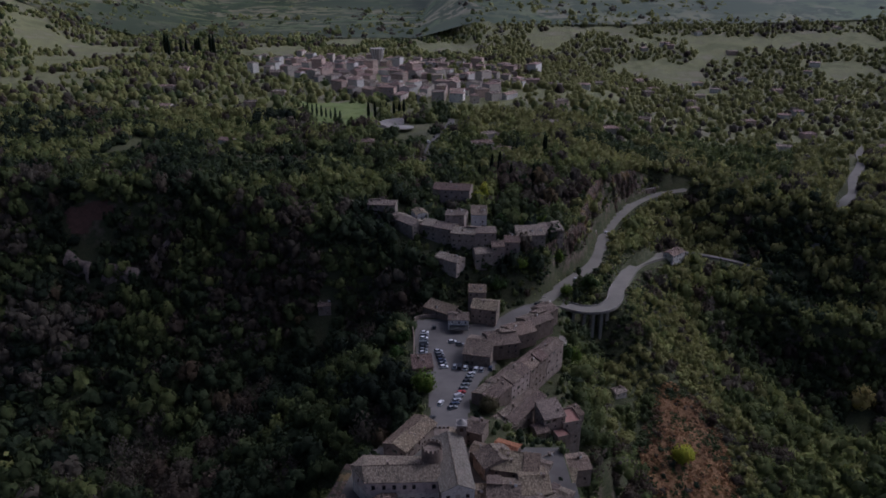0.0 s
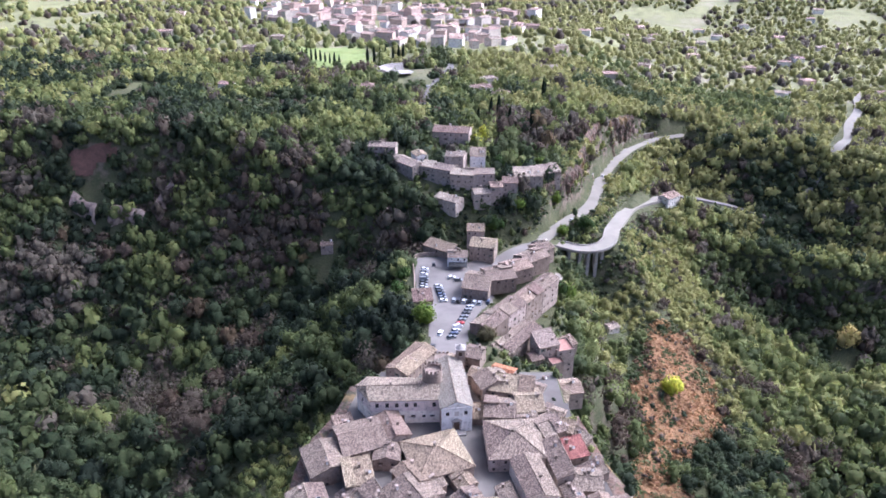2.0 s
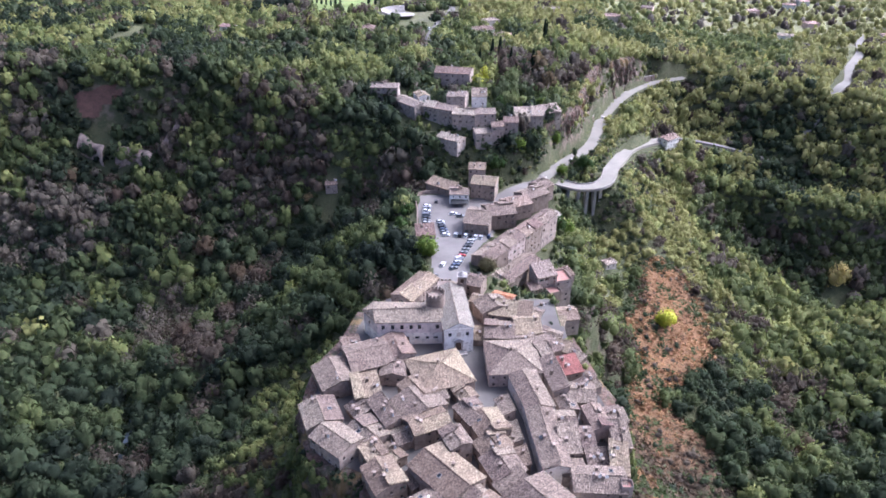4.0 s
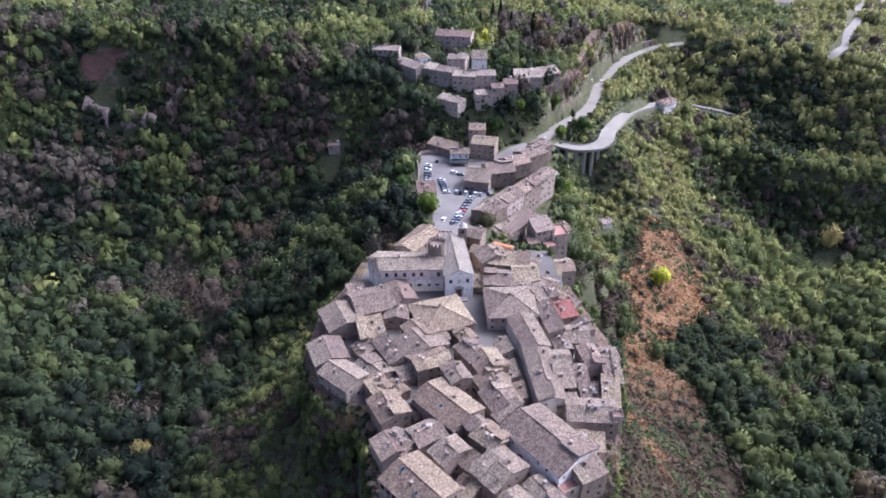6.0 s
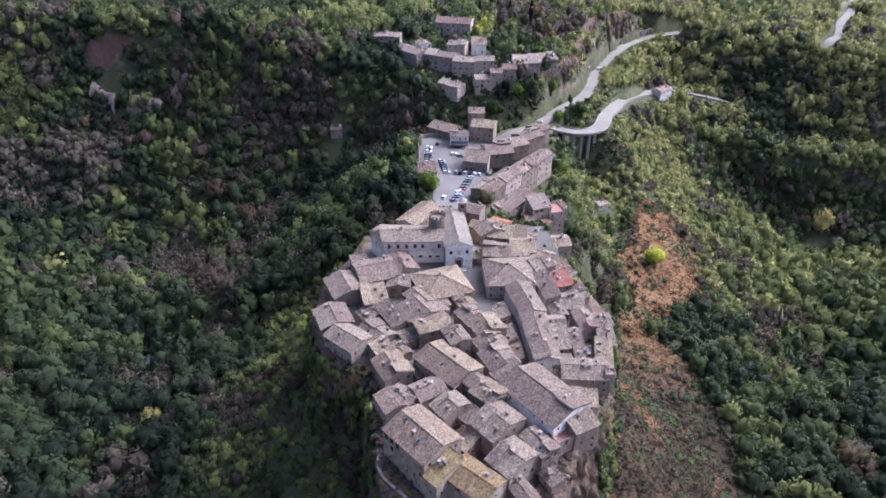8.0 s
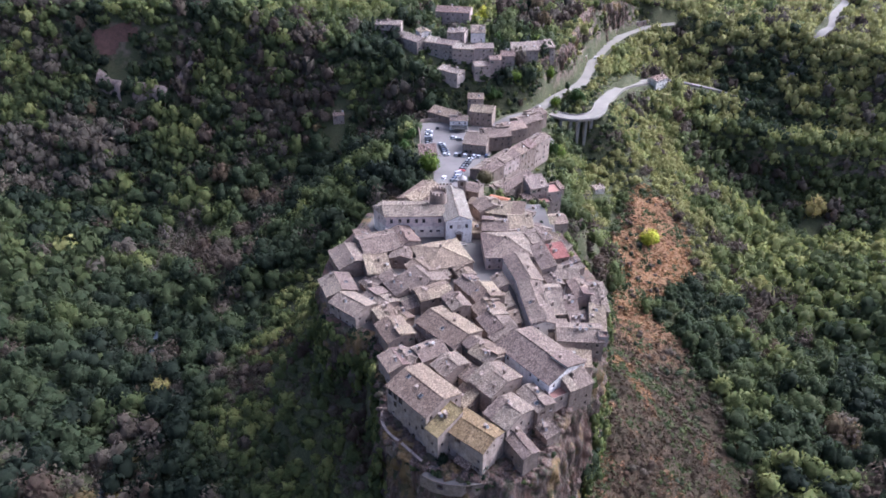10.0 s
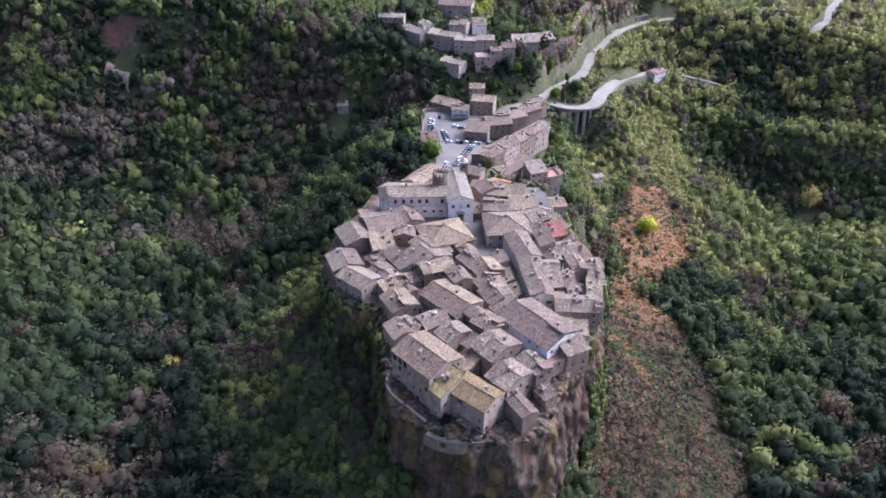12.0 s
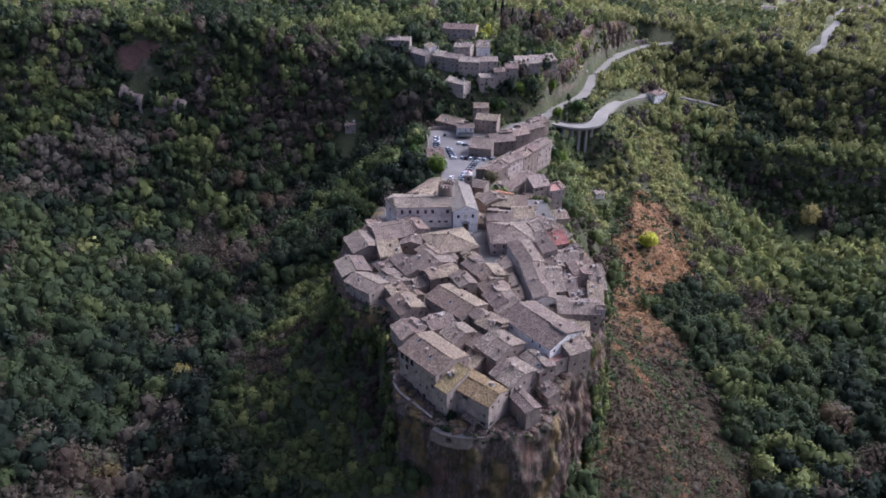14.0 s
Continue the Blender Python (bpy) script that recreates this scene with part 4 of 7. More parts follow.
def house(x, y, length, depth, turn, eave, kind="g", tall=8.0, pitch=0.32, walls=None, tiles=None, density=0.62, label="", chimneys=None, flip=False, base=None, group="houses of the old town", shutters=True, sills=True, front=None, annexes=True):
    """A house: ridge along its own x. kind: g gable, s single slope (up to the back), h hipped, f flat terrace."""
    HOUSE_SEED[0] += 1
    rng = random.Random(HOUSE_SEED[0])
    walls = walls or rng.choice([TUFF, TUFF, PLASTER, TUFF, TUFF])
    tiles = tiles or rng.choice([ROOF, ROOF, ROOF_TAN, ROOF, ROOF_TAN, ROOF])
    z0 = eave - tall if base is None else base
    L, D = length / 2 - 0.25, depth / 2 - 0.25
    thing = empty("house", pose(x, y, 0, 0, 0, turn))
    words = {TUFF: "brown tuff", HAMLET: "pale stone", PALE_PINK: "pale rose plaster", PLASTER: "weathered grey plaster", CREAM: "pale cream plaster", WHITE: "white plaster", PINK: "faded pink plaster"}[walls]
    shape = {"g": "gabled", "s": "single-sloped", "h": "hipped", "f": "flat terraced"}[kind]
    tone = {ROOF: "grey lichened", ROOF_OCHRE: "ochre", ROOF_TAN: "tan and brown", ROOF_PALE: "pale weathered", ROOF_ROSE: "rose-coloured", ROOF_RED: "reddish", ROOF_ORANGE: "new orange", ROOF_BRICK: "brick red"}.get(tiles, "old")
    tagged(thing, label or f"{words} house with {tone} {shape} tile roof", "house", group)
    zt = eave
    over = 0.42
    if kind == "f":
        zr = eave
    elif kind == "s":
        zr = eave + pitch * 2 * D * 0.9
    else:
        zr = eave + pitch * D
    # the walls, one after another: front (towards -y), right, back, left
    corners = [(-L, -D), (L, -D), (L, D), (-L, D)]
    bm = bmesh.new()
    panes = []
    for k in range(4):
        a, b = corners[k], corners[(k + 1) % 4]
        ln = math.dist(a, b)
        top, gab = zt, None
        if kind == "g" and k in (1, 3):
            gab = [(ln / 2, zr)]
        if kind == "s":
            if flip:
                high = 0
            else:
                high = 2
            if k == high:
                top = zr
            elif k in (1, 3):
                rising = (k == 1) != flip
                gab = [(ln, zr)] if rising else [(0.0, zr)]
        facing = math.sin(math.radians(turn) + math.atan2(b[1] - a[1], b[0] - a[0]) - math.pi / 2)
        ops = openings_for(ln, z0, top, rng, density if facing < 0.3 else 0.0, False)
        if k == 0 and front is not None:
            ops = front
        wall_sheet(bm, a, b, z0, top, ops, gab)
        along = (Vector((*b, 0)) - Vector((*a, 0))).normalized()
        ang = math.atan2(along.y, along.x)
        for u0, u1, c0, c1 in ops:
            p = Vector((*a, 0)) + along * ((u0 + u1) / 2)
            panes.append((Matrix.Translation((p.x, p.y, c0)) @ Matrix.Rotation(ang, 4, "Z"), u1 - u0, c1 - c0))
    bmesh.ops.remove_doubles(bm, verts=bm.verts, dist=0.0005)
    part("wall", bm, walls, thing)
    FOOT.append((x, y, math.hypot(length, depth) / 2))
    for m, w, h in panes:
        window(thing, m, w, h, rng, rng.choice([WOOD, GREEN_WOOD]) if shutters and rng.random() < 0.2 else None, sills)
    # the roof, slope by slope
    nu, nv = max(3, int(length / 2.4)), max(2, int(depth / 4.0))
    drop = over * pitch
    caps = bmesh.new()

    def slope(p, q, r, s, rows=nv):
        bm = bmesh.new()
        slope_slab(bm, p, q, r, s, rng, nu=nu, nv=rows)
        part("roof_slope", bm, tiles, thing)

    if kind == "g":
        gl = L + 0.25
        slope((-gl, -D - over, eave - drop), (gl, -D - over, eave - drop), (gl, 0, zr), (-gl, 0, zr))
        slope((gl, D + over, eave - drop), (-gl, D + over, eave - drop), (-gl, 0, zr), (gl, 0, zr))
        ridge_caps(caps, (-gl, 0, zr + 0.12), (gl, 0, zr + 0.12), rng)
    elif kind == "s":
        gl = L + 0.25
        s = -1 if flip else 1
        slope((-gl * s, -(D + over) * s, eave - drop), (gl * s, -(D + over) * s, eave - drop), (gl * s, (D + 0.2) * s, zr + 0.05), (-gl * s, (D + 0.2) * s, zr + 0.05), nv * 2)
        ridge_caps(caps, (-gl, (D + 0.1) * s, zr + 0.15), (gl, (D + 0.1) * s, zr + 0.15), rng)
    elif kind == "h":
        e, r = over, max(0.6, L - D)
        A, B, C, E4 = (-L - e, -D - e, eave - drop), (L + e, -D - e, eave - drop), (L + e, D + e, eave - drop), (-L - e, D + e, eave - drop)
        R1, R2 = (-r, 0, zr), (r, 0, zr)
        slope(A, B, R2, R1)
        slope(C, E4, R1, R2)
        slope(B, C, R2, R2)
        slope(E4, A, R1, R1)
        up = lambda p: (p[0], p[1], p[2] + 0.17)
        for p, q in ((A, R1), (E4, R1), (B, R2), (C, R2), (R1, R2)):
            ridge_caps(caps, up(p), up(q), rng)
    else:
        bm = bmesh.new()
        box(bm, -L + 0.2, -D + 0.2, eave - 1.0, L - 0.2, D - 0.2, eave - 0.75)
        rail = bmesh.new()
        for a, b in zip(corners, corners[1:] + corners[:1]):
            box(rail, min(a[0], b[0]) - 0.06, min(a[1], b[1]) - 0.06, eave + 0.004, max(a[0], b[0]) + 0.06, max(a[1], b[1]) + 0.06, eave + 0.12)
        part("coping", rail, PLASTER, thing)
        part("terrace_floor", bm, TERRACOTTA, thing)
    if len(caps.verts):
        part("ridge", caps, tiles, thing)
    else:
        caps.free()
    if sills and kind == "g" and rng.random() < 0.22:
        side = rng.choice([-1, 1])
        skylight(thing, rng.uniform(-L * 0.5, L * 0.5), side * D * 0.5, eave + D * 0.5 * pitch, math.atan(pitch) * -side)
    if sills and annexes and kind in "gs" and min(L, D) > 2.6 and rng.random() < 0.5:
        annex(thing, L, D, eave, zr, kind, flip, tiles, walls, rng)
    for _ in range(rng.choice([1, 1, 2, 3]) if chimneys is None else chimneys):
        if kind == "f":
            break
        cx, cy = rng.uniform(-L * 0.7, L * 0.7), rng.uniform(-D * 0.6, D * 0.6)
        if kind == "s":
            s = -1 if flip else 1
            cz = eave + (cy * s + D) / (2 * D) * (zr - eave)
        elif kind == "h":
            cx = max(-max(0.6, L - D), min(max(0.6, L - D), cx))
            cz = eave + (D - abs(cy)) * pitch
        else:
            cz = eave + (D - abs(cy)) * pitch
        if sills and rng.random() < 0.3:
            dish(thing, cx + 0.9, cy, cz)
        if sills and rng.random() < 0.25:
            aerial(thing, cx - 0.8, cy, cz)
        chimney(thing, cx, cy, cz - 0.3, cz + rng.uniform(0.8, 1.4), rng)
    return thing


def old_town():
    house(-36.6, 152.5, 14.2, 13.0, -65, 4.5, "g", 8)
    house(-26.9, 161.9, 15.2, 15.2, 22, 5.0, "g", 8)
    house(-16.9, 166.6, 13.7, 9.0, -67, 5.0, "g", 7, walls=PLASTER, tiles=ROOF_RED)
    house(-17.6, 155.5, 8.2, 8.7, 88, 4.0, "g", 6)
    house(-25.8, 145.4, 9.3, 9.2, 17, 4.5, "s", 8)
    house(-38.9, 134.8, 12.2, 11.5, -67, 4.0, "g", 8)
    house(-32.6, 124.0, 13.5, 10.3, -40, 4.0, "g", 13, walls=PLASTER, tiles=ROOF)
    house(-19.4, 135.5, 14.5, 5.6, -59, 4.0, "s", 7)
    house(-23.8, 127.5, 11.2, 10.1, -49, 3.0, "g", 6)
    house(-21.3, 118.9, 7.0, 6.2, 37, 3.5, "s", 7)
    house(-17.4, 109.8, 11.4, 9.8, -62, 4.0, "g", 9)
    house(-15.9, 95.1, 9.0, 9.1, -62, 4.0, "g", 9, walls=PINK, tiles=ROOF_RED)
    house(-2.1, 154.2, 19.0, 18.4, 20, 4.5, "h", 7, walls=TUFF, tiles=ROOF_TAN)
    house(-9.6, 145.2, 10.3, 8.6, -56, 4.5, "g", 6)
    house(-8.8, 138.8, 12.0, 15.5, -56, 4.0, "g", 6)
    house(-5.4, 129.9, 12.9, 8.6, 25, 5.0, "g", 9)
    house(2.8, 121.7, 8.8, 7.2, -64, 6.5, "g", 8)
    house(0.1, 109.7, 18.5, 13.2, -47, 5.5, "g", 9)
    house(-6.0, 99.3, 9.9, 8.1, 32, 4.5, "g", 8)
    house(0.5, 92.7, 7.1, 10.2, -50, 4.5, "g", 8)
    house(10.5, 98.6, 13.0, 6.8, -52, 5.0, "g", 8)
    house(8.2, 134.5, 9.9, 8.4, -58, 4.5, "g", 7)
    house(13.0, 129.5, 10.5, 10.7, -66, 4.5, "g", 7)
    house(13.8, 121.4, 7.1, 10.4, -64, 4.0, "g", 7)
    house(16.1, 113.6, 10.1, 10.7, -65, 4.0, "g", 7)
    house(18.6, 105.9, 8.4, 8.9, -56, 3.5, "s", 6)
    house(22.9, 160.7, 18.3, 18.4, 3, 5.0, "h", 6, walls=PINK, tiles=ROOF)
    house(18.0, 192.6, 9.4, 12.7, -67, 5.0, "g", 9)
    house(24.8, 188.7, 16.3, 8.2, -12, 4.5, "s", 6)
    house(19.7, 176.9, 11.2, 10.8, -4, 4.5, "g", 6)
    house(29.9, 181.4, 10.3, 13.1, 4, 4.0, "g", 6)
    house(34.8, 168.0, 8.9, 10.6, 26, 4.5, "g", 6)
    house(41.5, 169.8, 5.8, 5.4, -21, 2.0, "s", 7)
    house(41.6, 157.8, 8.7, 7.6, 17, 3.0, "s", 7, tiles=ROOF_BRICK, annexes=False)
    house(35.6, 151.7, 17.4, 5.9, -79, 5.0, "s", 9, walls=PLASTER, tiles=ROOF)
    house(27.4, 143.2, 18.3, 9.6, -76, 5.5, "g", 9, walls=CREAM, tiles=ROOF)
    house(30.0, 122.7, 24.8, 8.7, -84, 5.5, "g", 9, walls=CREAM, tiles=ROOF)
    house(43.9, 144.8, 9.4, 9.4, -5, 3.0, "g", 7)
    house(36.5, 131.3, 7.2, 8.5, 1, 4.0, "g", 7)
    house(36.2, 122.2, 6.3, 10.1, 4, 4.5, "s", 7)
    house(41.4, 124.4, 5.5, 8.7, 3, 4.0, "g", 7)
    house(46.4, 132.1, 11.0, 6.2, -79, 4.5, "g", 8, walls=PINK, tiles=ROOF_RED)
    house(52.4, 134.5, 6.3, 7.9, 13, 3.0, "g", 7)
    house(51.9, 125.3, 5.9, 9.5, 2, 3.0, "s", 8)
    house(49.5, 115.6, 5.9, 10.3, -7, 3.0, "s", 8)
    house(42.0, 107.4, 15.1, 9.6, -3, 5.0, "g", 8)
    house(28.1, 96.1, 22.7, 15.8, -51, 5.5, "g", 9, walls=WHITE, tiles=ROOF)
    house(37.2, 87.4, 9.1, 8.0, 29, 3.5, "s", 9)
    house(25.0, 80.1, 10.2, 6.7, -57, 3.0, "g", 11)
    house(17.0, 74.8, 9.2, 12.3, -46, 3.0, "g", 9)
    house(19.3, 66.2, 11.2, 5.5, -60, 0.0, "g", 7, walls=TUFF, tiles=ROOF)
    tall = house(-7.3, 79.8, 17.4, 14.0, -47, 6.5, "g", 13, walls=PLASTER, tiles=ROOF_TAN, density=0.7, annexes=False, shutters=False,
                 front=[(0.6, 2.2, 3.4, 5.9), (2.9, 4.5, 3.4, 5.9), (5.2, 6.8, 3.4, 5.9), (2.9, 4.3, 0.5, 2.6), (2.3, 3.1, -2.7, -1.7), (7.6, 8.4, 1.9, 3.0), (9.4, 10.2, -2.4, -1.2), (12.4, 13.2, -1.6, -0.2), (14.8, 15.9, 0.4, 2.2), (15.0, 15.8, 3.6, 4.6), (10.8, 12.2, -6.3, -4.1)],
                 label="tall grey plaster house with an open loggia at the tip")
    skylight(tall, -5.0, -1.2, 8.6, math.atan(0.32))
    skylight(tall, 2.6, -3.4, 7.9, math.atan(0.32))
    house(-1.4, 69.9, 5.2, 10.2, -45, 3.5, "s", 11, walls=PLASTER, tiles=ROOF_OCHRE, annexes=False)
    house(6.8, 68.2, 14.1, 10.2, -40, 2.5, "g", 11, walls=PLASTER, tiles=ROOF_OCHRE, annexes=False)
    house(12.1, 97.6, 9.1, 8.8, -43, 5.0, "g", 7)
    house(13.7, 86.4, 10.1, 13.4, -48, 4.5, "g", 8)
    house(-13.3, 96.3, 8.4, 8.4, -28, 4.0, "g", 7)
    # roofs that fill the lanes between the larger houses
    house(-27.5, 138.0, 7.5, 6.0, -55, 2.0, "s", 6)
    house(-12.5, 127.0, 8.0, 7.0, 30, 2.5, "g", 7)
    house(-15.5, 119.5, 7.0, 6.0, -50, 2.0, "g", 7)
    house(-9.0, 110.5, 6.0, 5.5, 40, 1.5, "s", 6)
    house(-3.0, 143.5, 7.0, 6.0, 30, 3.0, "g", 6)
    house(6.0, 145.0, 8.0, 6.5, -60, 3.0, "g", 7)
    house(-30.0, 150.5, 7.0, 5.0, 20, 2.5, "s", 6)
    house(20.0, 100.0, 6.4, 6.0, -52, 5.6, "f", 8, walls=PLASTER, label="plaster house with a cluttered walled roof terrace")
    house(49.0, 104.5, 3.4, 3.2, -3, 6.6, "f", 4, walls=PINK, density=0.0, label="small pink plaster hut with a flat roof")
    house(7.0, 90.0, 6.5, 6.0, -45, 2.0, "s", 6)
    house(4.5, 82.0, 7.0, 6.0, -45, 1.0, "s", 6)
    house(31.5, 84.0, 6.5, 6.0, 29, 2.5, "f", 9, walls=PLASTER, label="plaster house with a red tiled roof terrace")
    house(40.5, 97.5, 8.0, 6.0, -5, 2.0, "s", 8)
    house(36.0, 113.5, 7.0, 7.0, 0, 3.0, "g", 7)
    house(43.5, 116.5, 6.5, 6.5, 5, 2.5, "s", 7)
    house(47.0, 150.0, 7.0, 7.5, -70, 1.0, "s", 7)
    house(38.5, 139.5, 7.0, 6.0, -78, 3.0, "g", 7)
    house(28.5, 172.0, 7.5, 7.0, 10, 3.5, "g", 6)
    house(38.5, 178.0, 8.0, 7.0, -30, 1.5, "g", 7)
    house(45.5, 166.5, 8.0, 5.0, -50, 0.5, "s", 7)
    house(12.0, 176.5, 5.0, 6.5, -5, 2.5, "s", 5)
    house(33.0, 194.5, 10.0, 7.0, -25, 0.0, "g", 7)
    house(36.5, 201.0, 9.0, 7.5, 30, -3.0, "g", 9, walls=TUFF, tiles=ROOF)
    house(43.0, 193.5, 8.0, 6.0, -20, -4.5, "s", 9, walls=TUFF, tiles=ROOF_TAN)
    house(14.0, 199.0, 8.0, 6.5, -20, 3.0, "g", 7)
    house(22.5, 198.5, 9.0, 7.5, -25, 4.0, "g", 9, tiles=ROOF_ORANGE)
    house(-33.5, 171.0, 7.0, 6.5, 25, 2.0, "s", 7, tiles=ROOF_RED)
    house(28.0, 72.5, 6.0, 5.0, -60, -2.0, "s", 6)
    house(18.8, 139.0, 8.0, 4.8, -76, 2.5, "s", 6)
    house(20.6, 128.0, 8.5, 4.2, -80, 1.8, "s", 6)
    house(21.8, 117.5, 8.0, 4.6, -84, 2.4, "s", 6)

old_town()


# ---- paving, cliff and roads ----
def sheet_over(name, outline, step, lift, material, label, keep=None, category="pavement"):
    x0, y0 = np.min(np.array(outline), 0)
    x1, y1 = np.max(np.array(outline), 0)
    xs, ys = np.arange(x0, x1 + step, step), np.arange(y0, y1 + step, step)
    X, Y = np.meshgrid(xs, ys)
    Z = ground(X, Y) + lift
    cx, cy = (X[:-1, :-1] + X[1:, 1:]) / 2, (Y[:-1, :-1] + Y[1:, 1:]) / 2
    ok = outline_distance(cx, cy, outline) < 0
    if keep is not None:
        ok &= keep(cx, cy)
    i = np.arange(X.size).reshape(X.shape)
    q = np.stack([i[:-1, :-1], i[:-1, 1:], i[1:, 1:], i[1:, :-1]], -1)[ok]
    return tagged(new(name, mesh_of(name, np.stack([X, Y, Z], -1).reshape(-1, 3), q, mats=[material], shade=True)), label, category, kind="structure")


sheet_over("pavement", TOWN, 1.5, 0.10, PAVING, "worn grey stone paving between the old houses", lambda x, y: (y < 206) & (outline_distance(x, y, TOWN) < -1.0))
PARKING = [(-14, 318), (-13, 262), (-6, 246), (-5, 226), (-6, 212), (1, 208), (10, 222), (11, 240), (17, 258), (24, 270), (27, 300), (40, 318), (56, 338), (50, 343), (30, 322), (12, 312), (2, 320)]
sheet_over("road", PARKING, 1.0, 0.22, ASPHALT, "grey asphalt car park and street behind the church", category="road")


def resample(points, step):
    pts = [Vector(p) for p in points]
    out = []
    for i in range(len(pts) - 1):
        p0, p1, p2, p3 = pts[max(i - 1, 0)], pts[i], pts[i + 1], pts[min(i + 2, len(pts) - 1)]
        n = max(1, int((p2 - p1).length / step))
        for k in range(n):
            t = k / n
            out.append(0.5 * (2 * p1 + (p2 - p0) * t + (2 * p0 - 5 * p1 + 4 * p2 - p3) * t * t + (3 * p1 - p0 - 3 * p2 + p3) * t ** 3))
    return out + [pts[-1]]


def sides(line, k):
    a, b = line[max(k - 1, 0)], line[min(k + 1, len(line) - 1)]
    d = b - a
    return Vector((-d.y, d.x, 0)).normalized()


def ribbon(bm, line, profile):
    """Sweeps a closed profile of (across, up) along a line."""
    rings = []
    for k, p in enumerate(line):
        s = sides(line, k)
        rings.append([bm.verts.new(p + s * u + Vector((0, 0, v))) for u, v in profile])
    n = len(profile)
    for r0, r1 in zip(rings, rings[1:]):
        for i in range(n):
            j = (i + 1) % n
            bm.faces.new((r0[i], r0[j], r1[j], r1[i]))
    bm.faces.new(rings[0])
    bm.faces.new(rings[-1][::-1])


def road(points, width, material, label, lift=0.12, name="road"):
    bm = bmesh.new()
    line = resample(points, 3.0)
    ribbon(bm, line, [(-width / 2, lift), (width / 2, lift), (width / 2 + 0.3, lift - 1.6), (-width / 2 - 0.3, lift - 1.6)])
    return tagged(part(name, bm, material), label, "road", kind="structure")


def bench_z(y):
    return float(-10 + 5 * smooth(380, 528, y))


road([(x, y, bench_z(y)) for x, y in [(56, 342), (66, 357), (77, 372), (92, 391), (102, 412), (109, 435), (122, 464), (143, 497), (160, 516), (178, 528), (200, 538)]], 8.0, ROAD, "pale asphalt road climbing below a rock wall", 0.2)
road([(98, 352, -14.0), (103.5, 369, -14.9), (114, 392, -17.6), (128, 421, -21.6), (143, 439, -24.6), (156, 450, -26.8), (170, 460, -28.6)], 8.8, ROAD, "pale road bending down along the wooded spur", 0.28)
road([(166, 457, -28.6), (184, 467, -32.4), (217, 468, -39.4), (240, 464, -45.0), (263, 459, -50.6), (290, 453, -56.6)], 4.6, ASPHALT, "grey lane running down the far slope", 0.6)
road([(x, y, ground_at(x, y)) for x, y in [(270, 470), (303, 495), (325, 520), (341, 550), (370, 590), (393, 634), (420, 690)]], 7.0, ROAD, "pale country road on the far plateau", 1.3)
road([(x, y, ground_at(x, y)) for x, y in [(-18, 480), (-14, 505), (-9, 540), (-3, 570), (6, 605), (8, 640)]], 6.0, ASPHALT, "grey road leading to the far town", 0.6)
road([(x, y, ground_at(x, y)) for x, y in [(30, 262), (40, 277), (50, 289), (58, 300), (62, 312)]], 5.0, DIRT, "dirt lane below the row of houses", 0.5)


def bridge():
    thing = empty("bridge", Matrix())
    tagged(thing, "curved concrete road bridge on tall grey piers", "bridge")
    line = resample([(55, 343, -10.4), (65, 342, -11.6), (78, 337.5, -12.8), (90, 341, -13.4), (98, 352, -14.0), (103.5, 369, -14.9)], 1.5)
    bm = bmesh.new()
    ribbon(bm, line, [(-4.4, 0.3), (4.4, 0.3), (4.4, -0.5), (2.6, -1.3), (-2.6, -1.3), (-4.4, -0.5)])
    part("deck", bm, ROAD, thing)
    for side in (-1, 1):
        bm = bmesh.new()
        ribbon(bm, line, [(side * 4.15, 0.304), (side * 4.38, 0.304), (side * 4.38, 1.15), (side * 4.15, 1.15)])
        part("parapet", bm, STONE, thing, "grey concrete parapet")
    for x, y in ((66, 341.5), (72, 339.6), (78, 338.5), (83, 338.8), (88, 340.5), (92, 344), (95.5, 348.5), (98.5, 354)):
        z = ground_at(x, y)
        bm = bmesh.new()
        box(bm, x - 0.8, y - 3.0, z - 4, x + 0.8, y + 3.0, -14.2)
        box(bm, x - 1.1, y - 3.6, -14.2, x + 1.1, y + 3.6, -13.95)
        part("pier", bm, STONE, thing, "tall grey concrete pier")


bridge()


